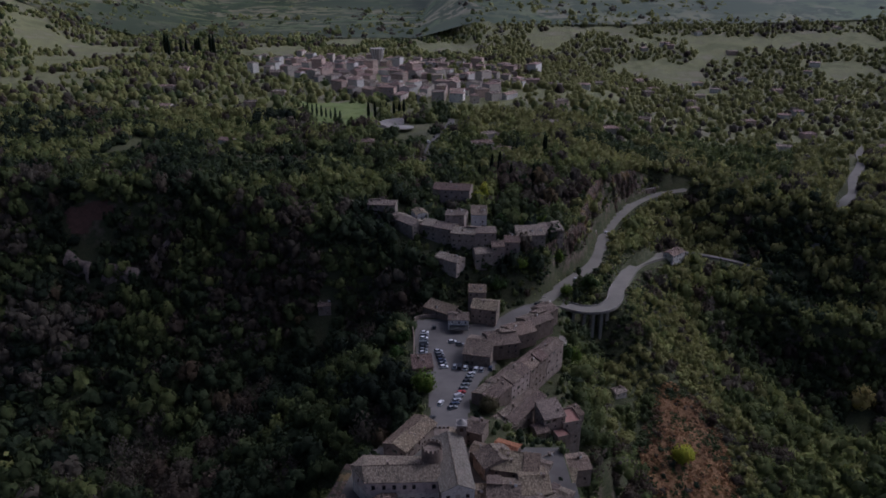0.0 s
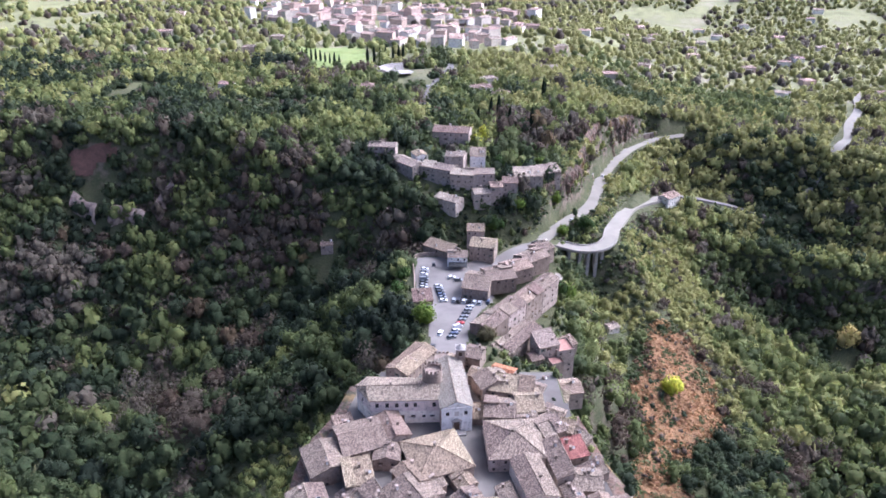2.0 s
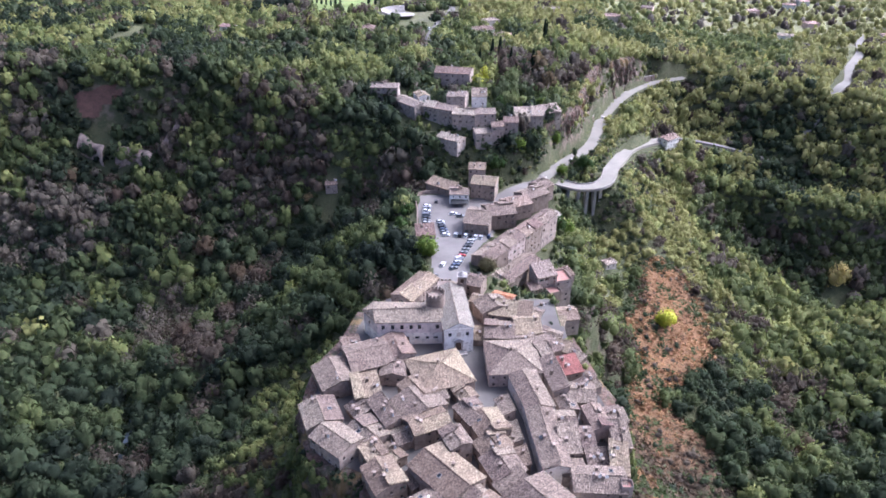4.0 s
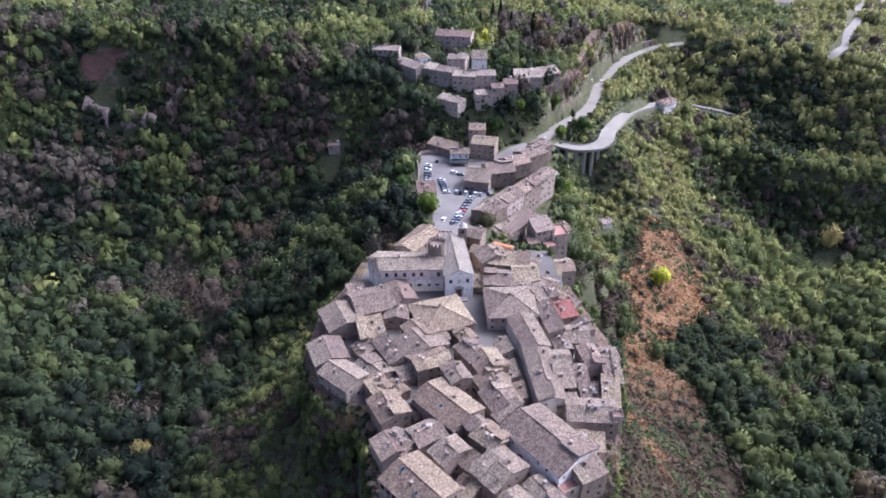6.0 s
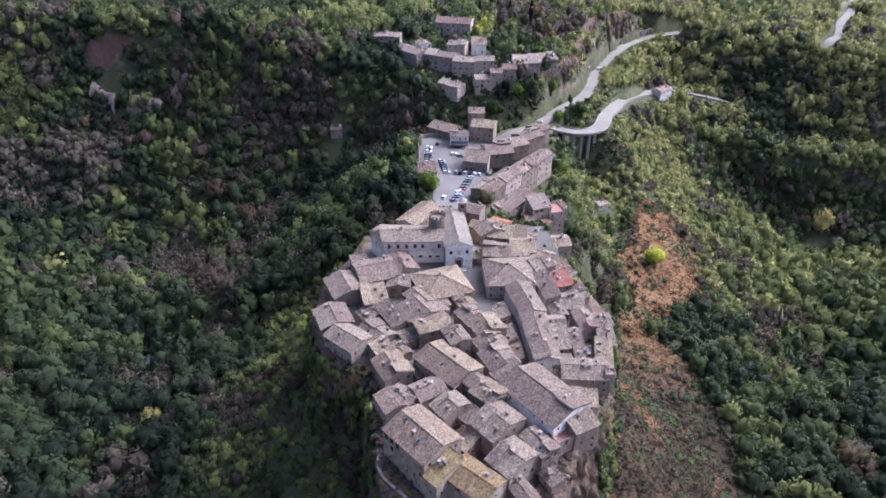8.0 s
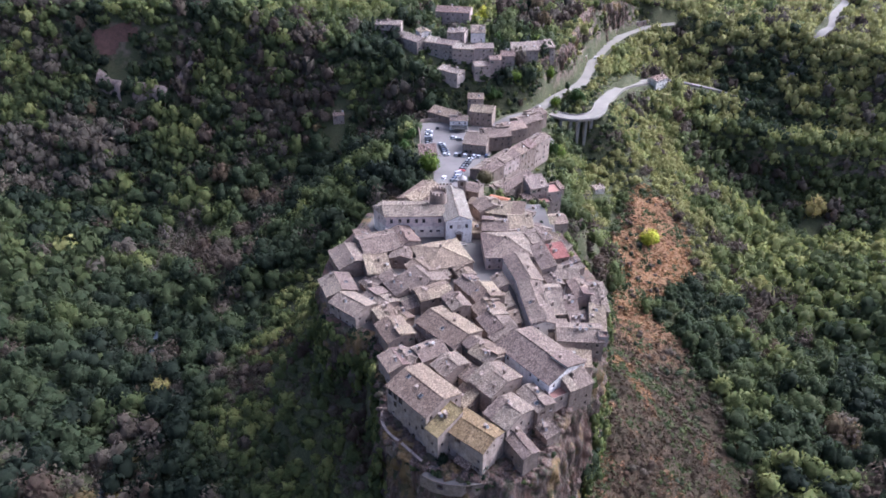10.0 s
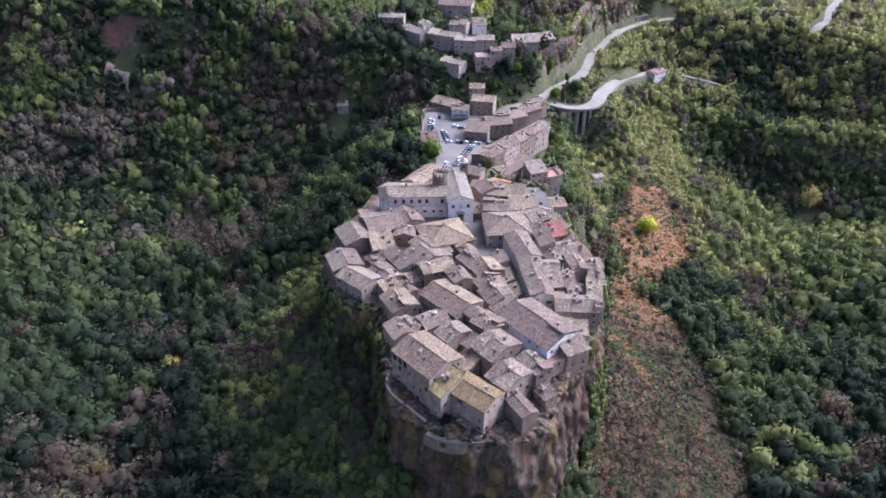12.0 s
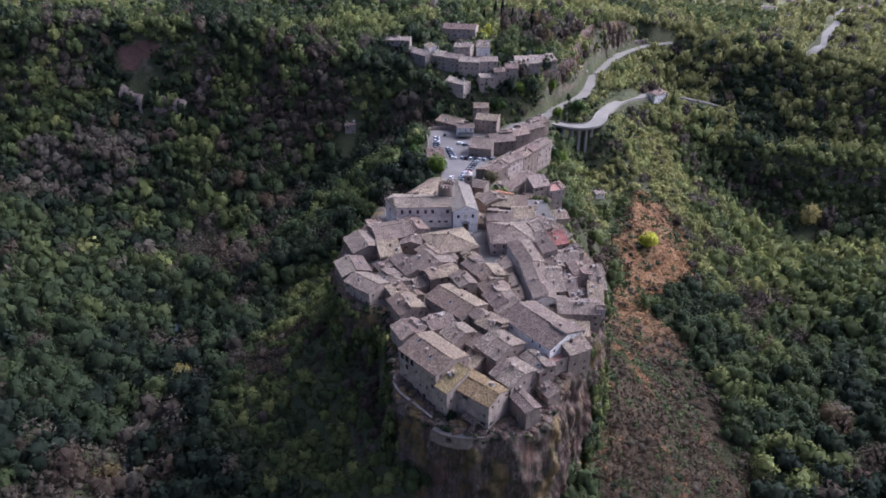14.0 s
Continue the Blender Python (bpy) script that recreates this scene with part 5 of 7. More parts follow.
def cliff_material():
    n = Nodes("tuff_cliff")
    streak = n.noise(0.42, 6, 0.7, "World", (1.0, 1.0, 0.09))
    streak2 = n.noise(1.1, 5, 0.7, "World", (1.0, 1.0, 0.13))
    mid = n.noise(0.30, 5, 0.65, "World")
    fine = n.noise(2.2, 4, 0.7, "World")
    col = n.ramp(streak, (0.36, (0.028, 0.022, 0.019)), (0.43, (0.085, 0.060, 0.047)), (0.49, (0.175, 0.122, 0.095)), (0.54, (0.145, 0.066, 0.042)), (0.59, (0.125, 0.092, 0.072)), (0.65, (0.33, 0.28, 0.235)))
    col = n.mix(0.5, col, n.ramp(streak2, (0.38, (0.034, 0.026, 0.021)), (0.5, (0.145, 0.102, 0.078)), (0.62, (0.30, 0.235, 0.185))))
    lichen = n.noise(0.12, 3, 0.5, "World", (1.0, 1.0, 0.4))
    ochre = n.ramp(lichen, (0.56, (0, 0, 0)), (0.62, (1, 1, 1)))
    col = n.mix(n.math("MULTIPLY", ochre, 0.6), col, (0.26, 0.17, 0.05))
    rust = n.ramp(lichen, (0.36, (1, 1, 1)), (0.44, (0, 0, 0)))
    col = n.mix(n.math("MULTIPLY", rust, 0.55), col, (0.15, 0.075, 0.05))
    moss = n.ramp(mid, (0.52, (0, 0, 0)), (0.58, (1, 1, 1)))
    col = n.mix(n.math("MULTIPLY", moss, 0.6), col, (0.045, 0.06, 0.024))
    col = n.mix(n.math("MULTIPLY", fine, 0.25), col, n.ramp(fine, (0.35, (0.03, 0.028, 0.025)), (0.65, (0.20, 0.17, 0.14))))
    n.bump(n.math("ADD", n.math("ADD", streak2, fine), mid), 0.9, 0.7)
    return n.done(col, 0.95)


CLIFF = cliff_material()


def rib_of(along, down):
    """Upright ribs, clefts and jointed blocks of the rock."""
    bent = along + 2.2 * (fbm(along / 5, down / 9, 73) - 0.47)
    blocks = 2.0 * (hash2(np.floor(bent / 2.7), np.floor(down / 5.5 + 0.7 * hash2(np.floor(bent / 2.7), bent * 0, 5)), 75) - 0.5) + 1.1 * (hash2(np.floor(bent / 1.1), np.floor(down / 2.3), 77) - 0.5)
    return 3.0 * (np.abs(fbm(along / 5.6, down / 40, 67) - 0.47) * 4 - 0.45) + blocks


def swell_of(along, down):
    """How far the face stands out, by its place along the edge and its depth."""
    broad = 5.5 * (fbm(along / 11.0, down / 45, 61) - 0.47) + 3.0 * (fbm(along / 2.8, down / 14, 65) - 0.47)
    return broad + 3.4 * (fbm(down / 6.0, along / 20, 71) - 0.47) + rib_of(along, down)


def rock_face(name, label, order, top_of, deep, lean=0.085, start=1.3, material=None):
    """A fluted and broken rock face that falls from an edge, to the right of the way along it."""
    line = resample([(x, y, 0) for x, y in order], 0.8)
    levels = np.arange(0, deep, 1.2)
    verts = []
    run = 0.0
    for k, p in enumerate(line):
        if k:
            run += (p - line[k - 1]).length
        s = -sides(line, k)
        top = float(top_of(p.x, p.y)) + 0.25
        one = np.full(len(levels), run)
        out = start + 0.5 * np.minimum(1.0, levels / 5) + levels * lean + swell_of(one, levels) * np.minimum(1.0, levels / 5)
        for d, o in zip(levels, out):
            q = p + s * float(o)
            verts.append((q.x, q.y, top - float(d)))
    nl = len(levels)
    idx = np.arange(len(line) * nl).reshape(len(line), nl)
    q = np.stack([idx[:-1, :-1], idx[:-1, 1:], idx[1:, 1:], idx[1:, :-1]], -1).reshape(-1, 4)
    rim = [(p.x, p.y, float(top_of(p.x, p.y)) + 0.3) for p in (pt + sides(line, k) * 2.5 for k, pt in enumerate(line))]
    base = len(verts)
    r = np.arange(base, base + len(line))
    q2 = np.stack([r[:-1], idx[:-1, 0], idx[1:, 0], r[1:]], -1)
    ob = new(name, mesh_of(name, np.array(verts + rim), np.concatenate([q, q2]), mats=[material or CLIFF]))
    tagged(ob, label, "cliff", kind="structure")
    return line


CLIFF_LINE = rock_face("cliff", "streaked grey and ochre tuff cliff below the old town", TOWN[25:] + TOWN[:10], town_top, 54)
rock_face("cliff", "grey rock wall above the climbing road", [(58, 368), (67, 375), (83, 397), (92, 418), (99, 441), (114, 468), (131, 493), (148, 517), (164, 539)], upland_top, 30, 0.05, 0.8)


PALE_ROCK = wall_material("pale_quarry_rock", (0.26, 0.19, 0.15), (0.42, 0.33, 0.27), (0.10, 0.072, 0.056), False)
for line in ([(-245, 411), (-228, 405)], [(-219, 404), (-206, 402), (-194, 399)], [(-189, 402), (-177, 413)]):
    rock_face("cliff", "pale pinkish rock scar in the wooded western slope", line, lambda x, y: ground_at(x, y + 4) + 0.8 * math.sin(x / 2.3), 12, 0.10, 0.3, PALE_ROCK)


def cliff_growth():
    n = 6000
    pick = RNG.integers(4, len(CLIFF_LINE) - 4, n)
    d = 50 * RNG.random(n) ** 1.3
    west = np.array([smooth(-8, -20, CLIFF_LINE[k].x) for k in pick])
    keep = fbm(pick / 19.0, d / 12.0, 83) > 0.545 - 0.25 * west * smooth(2, 12, d)
    spots = []
    for k, dd in zip(pick[keep], d[keep]):
        p, s = CLIFF_LINE[k], -sides(CLIFF_LINE, int(k))
        one, lev = np.array([0.8 * k]), np.array([dd])
        swell = swell_of(one, lev)[0]
        q = p + s * (2.5 + dd * 0.085 + max(swell, -1.0) * min(1.0, dd / 6))
        spots.append((q.x, q.y, float(town_top(p.x, p.y)) - dd - 2.0))
    n = len(spots)
    w = RNG.uniform(1.0, 2.6, n)
    woods("shrubs", "green shrubs and hanging ivy clinging to the cliff", np.array(spots), w * RNG.uniform(1.0, 2.4, n), w, RNG.uniform(0.3, 0.6, n), low_shapes, RNG)


cliff_growth()


def edge_growth():
    """Bushes and ivy on the broken edge of the rock, outside the outermost houses."""
    spots = []
    for k in range(2, len(CLIFF_LINE) - 2):
        p, s = CLIFF_LINE[k], -sides(CLIFF_LINE, k)
        if not p.y < 125 or fbm(np.array([k / 6.5]), np.array([0.0]), 93)[0] < 0.43:
            continue
        for _ in range(3):
            q = p + s * float(RNG.uniform(-7 if p.x > 12 and p.y < 100 else -0.6, 2.0))
            if any((q.x - a) ** 2 + (q.y - b) ** 2 < (0.8 * r) ** 2 for a, b, r in FOOT):
                continue
            if q.y < 58 and -8 < q.x < 11 and RNG.random() < 0.6:
                continue
            spots.append((q.x, q.y, float(town_top(p.x, p.y)) - float(RNG.uniform(0.3, 2.2))))
    n = len(spots)
    w = RNG.uniform(0.7, 1.9, n)
    woods("shrubs", "dark green bushes along the broken edge of the rock", np.array(spots), w * RNG.uniform(0.7, 1.5, n), w, RNG.uniform(0.0, 0.4, n), low_shapes, RNG)


edge_growth()


def water():
    bm = bmesh.new()
    ribbon(bm, resample([(x, y, ground_at(x, y)) for x, y in CREEK], 3.0), [(-1.2, 0.3), (1.2, 0.3), (1.4, -1.0), (-1.4, -1.0)])
    n = Nodes("stream_water")
    n.bsdf.inputs["Specular IOR Level"].default_value = 0.5
    f = n.noise(0.8, 3, 0.5, "World")
    n.bump(f, 0.3, 0.1)
    tagged(part("water", bm, n.done((0.05, 0.06, 0.07), 0.12)), "narrow grey-blue stream between the trees", "water", kind="structure")


water()


# ---- palace, church and tower on the square ----
def set_windows(thing, a, b, spots, rng, shutters=None, sill=True):
    along = (Vector((*b, 0)) - Vector((*a, 0))).normalized()
    ang = math.atan2(along.y, along.x)
    for u0, u1, c0, c1 in spots:
        p = Vector((*a, 0)) + along * ((u0 + u1) / 2)
        window(thing, Matrix.Translation((p.x, p.y, c0)) @ Matrix.Rotation(ang, 4, "Z"), u1 - u0, c1 - c0, rng, shutters, sill)


def palace():
    rng = random.Random(5)
    thing = empty("palace", Matrix())
    tagged(thing, "long cream palace with pink upper floor and dark windows", "palace")
    ring = [(-24.5, 174.2), (-1.0, 175.0), (-1.5, 186.0), (-26.5, 187.0), (-30.0, 182.0)]
    eave, mid = 9.4, 4.6
    uppers = [1.6, 5.0, 8.3, 11.6, 14.6, 21.0]
    ops_hi = [(u, u + 1.2, 6.2, 8.1) for u in uppers]
    ops_lo = [(9.6, 11.4, 0.1, 3.0), (13.6, 15.2, 2.0, 3.0), (17.5, 18.6, 1.8, 3.0), (20.2, 21.8, 2.0, 2.8), (3.0, 4.0, 1.6, 3.0), (6.2, 7.0, 1.8, 3.0)]
    lo, hi = bmesh.new(), bmesh.new()
    for k in range(5):
        a, b = ring[k], ring[(k + 1) % 5]
        wall_sheet(lo, a, b, -9.0, mid, ops_lo if k == 0 else [])
        left = [(3.6, 4.5, 5.6, 7.2), (6.0, 6.8, 2.0, 3.0)]
        wall_sheet(hi, a, b, mid, eave, ops_hi if k == 0 else ([left[0]] if k == 4 else []))
    part("ground_floor", lo, wall_material("pale_cream_plaster", (0.78, 0.69, 0.58), (0.84, 0.77, 0.67), (0.60, 0.52, 0.43), False), thing, "cream plaster wall")
    part("upper_floor", hi, wall_material("pale_pink_plaster", (0.78, 0.63, 0.54), (0.84, 0.72, 0.64), (0.60, 0.48, 0.41), False), thing, "pale pink plaster wall")
    set_windows(thing, ring[0], ring[1], ops_hi, rng)
    set_windows(thing, ring[0], ring[1], ops_lo[1:], rng)
    set_windows(thing, ring[4], ring[0], [(3.6, 4.5, 5.6, 7.2)], rng)
    along = (Vector((*ring[1], 0)) - Vector((*ring[0], 0))).normalized()
    p = Vector((*ring[0], 0)) + along * 10.5
    door(thing, Matrix.Translation((p.x, p.y, 0.1)), 1.8, 2.9, WOOD)
    bm = bmesh.new()
    e = 0.5
    slope_slab(bm, (-25.0, 173.7, eave), (-0.8, 174.5, eave), (-1.0, 180.6, 11.4), (-26.5, 179.6, 11.4), rng, nu=14, nv=3)
    slope_slab(bm, (-0.8, 186.6, eave), (-26.8, 187.6, eave), (-26.5, 179.6, 11.4), (-1.0, 180.6, 11.4), rng, nu=14, nv=3)
    slope_slab(bm, (-26.8, 187.6, eave), (-30.7, 182.2, eave), (-26.5, 179.6, 11.4), (-26.5, 179.6, 11.4), rng, nu=4, nv=2)
    slope_slab(bm, (-30.7, 182.2, eave), (-25.0, 173.7, eave), (-26.5, 179.6, 11.4), (-26.5, 179.6, 11.4), rng, nu=5, nv=3)
    part("roof", bm, ROOF, thing)
    bm = bmesh.new()
    ridge_caps(bm, (-26.5, 179.6, 11.55), (-1.0, 180.6, 11.55), rng)
    part("ridge_tiles", bm, ROOF, thing)
    for x in (-18, -8):
        chimney(thing, x, 180.5, 11.0, 12.4, rng)


CHURCH_TURN = 7.0


def church():
    rng = random.Random(6)
    thing = empty("church", pose(4.7, 170.0, 0, 0, 0, CHURCH_TURN))
    tagged(thing, "white plaster church with a grey tiled gable roof", "church")
    w, length, eave, top = 5.2, 27.0, 9.9, 12.3
    # front wall with door and two windows
    bm = bmesh.new()
    front = [(1.5, 2.7, 6.6, 8.2), (7.7, 8.9, 6.6, 8.2), (4.2, 6.2, 0.35, 4.0)]
    wall_sheet(bm, (-w, 0), (w, 0), -3, eave, front, [(w, top)])
    part("facade", bm, WHITE, thing, "white plaster facade")
    set_windows(thing, (-w, 0), (w, 0), front[:2], rng)
    bm = bmesh.new()
    wall_sheet(bm, (w, 0), (w, length), -3, eave, [(5, 5.8, 6.5, 8), (13, 13.8, 6.5, 8)])
    wall_sheet(bm, (w, length), (-w, length), -3, eave, [], [(w, top)])
    wall_sheet(bm, (-w, length), (-w, 0), -3, eave, [])
    part("wall", bm, PLASTER, thing, "grey plaster side wall")
    set_windows(thing, (w, 0), (w, length), [(5, 5.8, 6.5, 8), (13, 13.8, 6.5, 8)], rng)
    door(thing, Matrix.Translation((0, 0, 0.35)), 2.0, 3.65, WOOD)
    bm = bmesh.new()
    for s in (-1, 1):
        box(bm, s * 1.28 - 0.22, -0.30, 0.35, s * 1.28 + 0.22, -0.004, 4.1)
    box(bm, -1.75, -0.42, 4.104, 1.75, -0.004, 4.5)
    prism(bm, [(-1.85, -0.42), (1.85, -0.42), (1.85, -0.004), (-1.85, -0.004)], 4.504, 4.65)
    v = [bm.verts.new(p) for p in ((-1.85, -0.42, 4.654), (1.85, -0.42, 4.654), (0, -0.42, 5.6), (-1.85, -0.004, 4.654), (1.85, -0.004, 4.654), (0, -0.004, 5.6))]
    for f in ((0, 1, 2), (5, 4, 3), (0, 2, 5, 3), (1, 4, 5, 2), (0, 3, 4, 1)):
        bm.faces.new([v[i] for i in f])
    part("portal", bm, STONE, thing, "grey stone door surround with a pediment")
    bm = bmesh.new()
    box(bm, -0.75, -0.16, 6.5, 0.75, -0.004, 8.4)
    part("plaque", bm, CREAM, thing, "pale stone panel over the door")
    bm = bmesh.new()
    for s in (-1, 1):
        box(bm, s * (w - 0.35) - 0.35, -0.14, -3, s * (w - 0.35) + 0.35, -0.004, eave - 0.3)
    box(bm, -w - 0.15, -0.2, eave - 0.296, w + 0.15, -0.004, eave + 0.05)
    part("pilaster_pair", bm, WHITE, thing, "flat white corner pilasters")
    bm = bmesh.new()
    box(bm, -3, -2.4, -0.5, 3, -0.02, 0.18)
    box(bm, -2.6, -1.4, 0.184, 2.6, -0.02, 0.34)
    part("steps", bm, STONE, thing, "low stone steps before the door")
    bm = bmesh.new()
    for s in (-1, 1):
        slope_slab(bm, (s * (w + 0.45), -0.25 if s < 0 else length, eave - 0.15), (s * (w + 0.45), length if s < 0 else -0.25, eave - 0.15), (0, length if s < 0 else -0.25, top), (0, -0.25 if s < 0 else length, top), rng, nu=14, nv=3, sag=0.04)
    part("roof", bm, roof_material("roof_tiles_church", (0.27, 0.235, 0.18), (0.35, 0.31, 0.26), (0.15, 0.13, 0.105)), thing)
    bm = bmesh.new()
    ridge_caps(bm, (0, -0.25, top + 0.13), (0, length, top + 0.13), rng)
    part("ridge_tiles", bm, ROOF, thing)


def bell_tower():
    thing = empty("bell_tower", pose(6.5, 198.6, 0, 0, 0, -1.5))
    tagged(thing, "short stone bell tower with arched openings", "tower")
    bm = bmesh.new()
    wins = [(1.1, 2.3, 11.4, 13.4)]
    ring = [(-1.7, -1.7), (1.7, -1.7), (1.7, 1.7), (-1.7, 1.7)]
    for a, b in zip(ring, ring[1:] + ring[:1]):
        wall_sheet(bm, a, b, -3, 14.2, wins, deep=0.6)
    part("shaft", bm, TUFF, thing)
    # a dark box behind the openings stands in for the belfry's inner shade
    bm = bmesh.new()
    box(bm, -1.05, -1.05, 11.0, 1.05, 1.05, 13.9)
    part("belfry_core", bm, WOOD, thing, "dark block standing in for shade inside the belfry")
    bm = bmesh.new()
    box(bm, -1.95, -1.95, 14.204, 1.95, 1.95, 14.5)
    bmesh.ops.create_cone(bm, cap_ends=True, segments=12, radius1=1.9, radius2=0.25, depth=1.5, matrix=Matrix.Translation((0, 0, 15.26)))
    part("cap", bm, STONE, thing, "rounded grey stone cap")
    thing2 = empty("side_tower", pose(-0.5, 199.5, 0, 0, 0, -1.5))
    tagged(thing2, "square tuff block with a flat top by the church", "tower")
    bm = bmesh.new()
    box(bm, -2.6, -3, -5, 2.6, 3, 9.4)
    part("shaft", bm, TUFF, thing2)
    for x in (-2.2, -0.75, 0.75, 2.2):
        for y in (-2.8, 2.8):
            bm = bmesh.new()
            box(bm, x - 0.4, y - 0.2, 9.404, x + 0.4, y + 0.2, 10.2)
            part("merlon", bm, TUFF, thing2)


def round_keep():
    """The castle's rounded keep behind the palace."""
    thing = empty("castle_keep", pose(-3.6, 184.2, 6.4))
    tagged(thing, "rounded brown tuff keep with a broken top beside the church", "tower")
    bm = bmesh.new()
    n, r = 28, 3.4
    ring = [(r * math.cos(6.2832 * k / n), r * math.sin(6.2832 * k / n)) for k in range(n)]
    low = [(x * 1.12, y * 1.12) for x, y in ring]
    v0 = [bm.verts.new((x, y, -9)) for x, y in low]
    v1 = [bm.verts.new((x, y, 9.0)) for x, y in ring]
    v2 = [bm.verts.new((x * 0.88, y * 0.88, 9.0)) for x, y in ring]
    v3 = [bm.verts.new((x * 0.88, y * 0.88, 8.0)) for x, y in ring]
    for ra, rb in ((v0, v1), (v1, v2), (v2, v3)):
        for k in range(n):
            j = (k + 1) % n
            bm.faces.new((ra[k], ra[j], rb[j], rb[k]))
    bm.faces.new(v3)
    part("shaft", bm, TUFF, thing)
    for k in range(0, n, 2):
        bm = bmesh.new()
        a, b = 6.2832 * k / n, 6.2832 * (k + 1) / n
        prism(bm, [(r * q * math.cos(t), r * q * math.sin(t)) for q, t in ((1.0, a), (1.0, b), (0.89, b), (0.89, a))], 9.004, 10.0)
        part("merlon", bm, TUFF, thing)


palace()
church()
bell_tower()
round_keep()


# ---- the terrace at the tip ----
def tip_terrace():
    thing = empty("terrace_wall", Matrix())
    tagged(thing, "curved grey stone terrace wall around the outermost house", "wall")
    line = resample([(-19.6, 82, -4.4), (-19.4, 77.4, -4.6), (-17.2, 73.4, -5.0), (-13.4, 70.0, -5.5), (-10.0, 66.8, -6.0), (-7.6, 64.6, -6.4)], 1.2)
    bm = bmesh.new()
    ribbon(bm, line, [(-0.3, 0.6), (0.3, 0.6), (0.6, -7.5), (-0.6, -7.5)])
    part("wall", bm, TUFF, thing)
    bm = bmesh.new()
    ribbon(bm, line, [(-0.4, 0.74), (0.4, 0.74), (0.4, 0.604), (-0.4, 0.604)])
    part("coping", bm, PLASTER, thing, "pale weathered coping")
    low = empty("arched_wall", Matrix())
    tagged(low, "low tuff retaining wall with two dark arches", "wall")
    bend = [(-8.0, 60.6), (-4.4, 58.4), (-0.6, 57.3), (3.4, 57.0), (7.2, 57.4), (11.0, 58.6)]
    bm = bmesh.new()
    for k in range(5):
        wall_sheet(bm, bend[k], bend[k + 1], -11.2, -6.5 - 0.1 * k, [(1.0, 2.7, -9.5, -7.5)] if k in (1, 3) else [], deep=1.0)
    part("wall", bm, TUFF, low)
    bm = bmesh.new()
    prism(bm, [*bend, (10, 63), (-5, 64)], -7.5, -7.25)
    part("terrace_floor", bm, PAVING, low)
    # a dark slab behind each arch stands in for the shade of a recess
    for k in (1, 3):
        bm = bmesh.new()
        (ax, ay), (bx, by) = bend[k], bend[k + 1]
        prism(bm, [(ax, ay + 1.15), (bx, by + 1.15), (bx, by + 1.3), (ax, ay + 1.3)], -9.7, -7.51)
        part("arch_back", bm, WOOD, low, "dark slab standing in for shade behind the arch")


tip_terrace()


def lean_to(x, y, z, w, d, turn, tiles, label):
    """A low shed with one tiled slope and an open front, made dark by a block behind it."""
    thing = empty("shed", pose(x, y, z, 0, 0, turn))
    tagged(thing, label, "shed")
    bm = bmesh.new()
    wall_sheet(bm, (-w / 2, -d / 2), (w / 2, -d / 2), -2.5, 1.9, [(w * 0.2, w * 0.7, 0.1, 1.6)], deep=0.8)
    wall_sheet(bm, (w / 2, -d / 2), (w / 2, d / 2), -2.5, 1.9, [], [(d, 2.7)])
    wall_sheet(bm, (w / 2, d / 2), (-w / 2, d / 2), -2.5, 2.7, [])
    wall_sheet(bm, (-w / 2, d / 2), (-w / 2, -d / 2), -2.5, 1.9, [], [(0.0, 2.7)])
    part("wall", bm, TUFF, thing)
    # a dark solid fills the shed in place of a shaded interior
    bm = bmesh.new()
    box(bm, -w / 2 + 0.2, -d / 2 + 0.85, -2.0, w / 2 - 0.2, d / 2 - 0.2, 1.7)
    part("shed_inside", bm, WOOD, thing, "dark block standing in for shade inside the shed")
    bm = bmesh.new()
    slope_slab(bm, (-w / 2 - 0.3, -d / 2 - 0.4, 1.8), (w / 2 + 0.3, -d / 2 - 0.4, 1.8), (w / 2 + 0.3, d / 2 + 0.2, 2.75), (-w / 2 - 0.3, d / 2 + 0.2, 2.75), random.Random(int(x * 10)), nu=4, nv=2)
    part("roof_slope", bm, tiles, thing)


lean_to(4.0, 63.6, -6.9, 4.6, 2.6, -40, ROOF_RED, "small tuff lean-to with a reddish tile roof")
lean_to(26.0, 67.6, -9.5, 4.0, 3.0, 20, ROOF_RED, "red-roofed tuff shed on the rock edge")


def rubble():
    """Broken stone and fallen blocks on the ledges round the tip."""
    spots, sizes = [], []
    for k in range(2, len(CLIFF_LINE) - 2):
        p, s = CLIFF_LINE[k], -sides(CLIFF_LINE, k)
        if p.y > 100:
            continue
        for _ in range(5):
            q = p + s * float(RNG.uniform(-5.5, 1.6))
            if any((q.x - a) ** 2 + (q.y - b) ** 2 < (0.62 * r) ** 2 for a, b, r in FOOT):
                continue
            spots.append((q.x, q.y, float(town_top(q.x, q.y)) + 0.2))
            sizes.append(RNG.uniform(0.25, 1.0) if RNG.random() < 0.8 else RNG.uniform(1.0, 1.9))
    vs = np.concatenate([ICO_V * (np.array([1.3, 1.0, 0.7]) * w) * RNG.uniform(0.7, 1.25, (12, 1)) + p for p, w in zip(spots, sizes)])
    fs = np.concatenate([ICO_F + 12 * k for k in range(len(spots))])
    tagged(new("rubble", mesh_of("rubble", vs, None, fs, mats=[CLIFF])), "broken tuff blocks scattered on the rock ledge", "rubble", kind="stuff")


rubble()


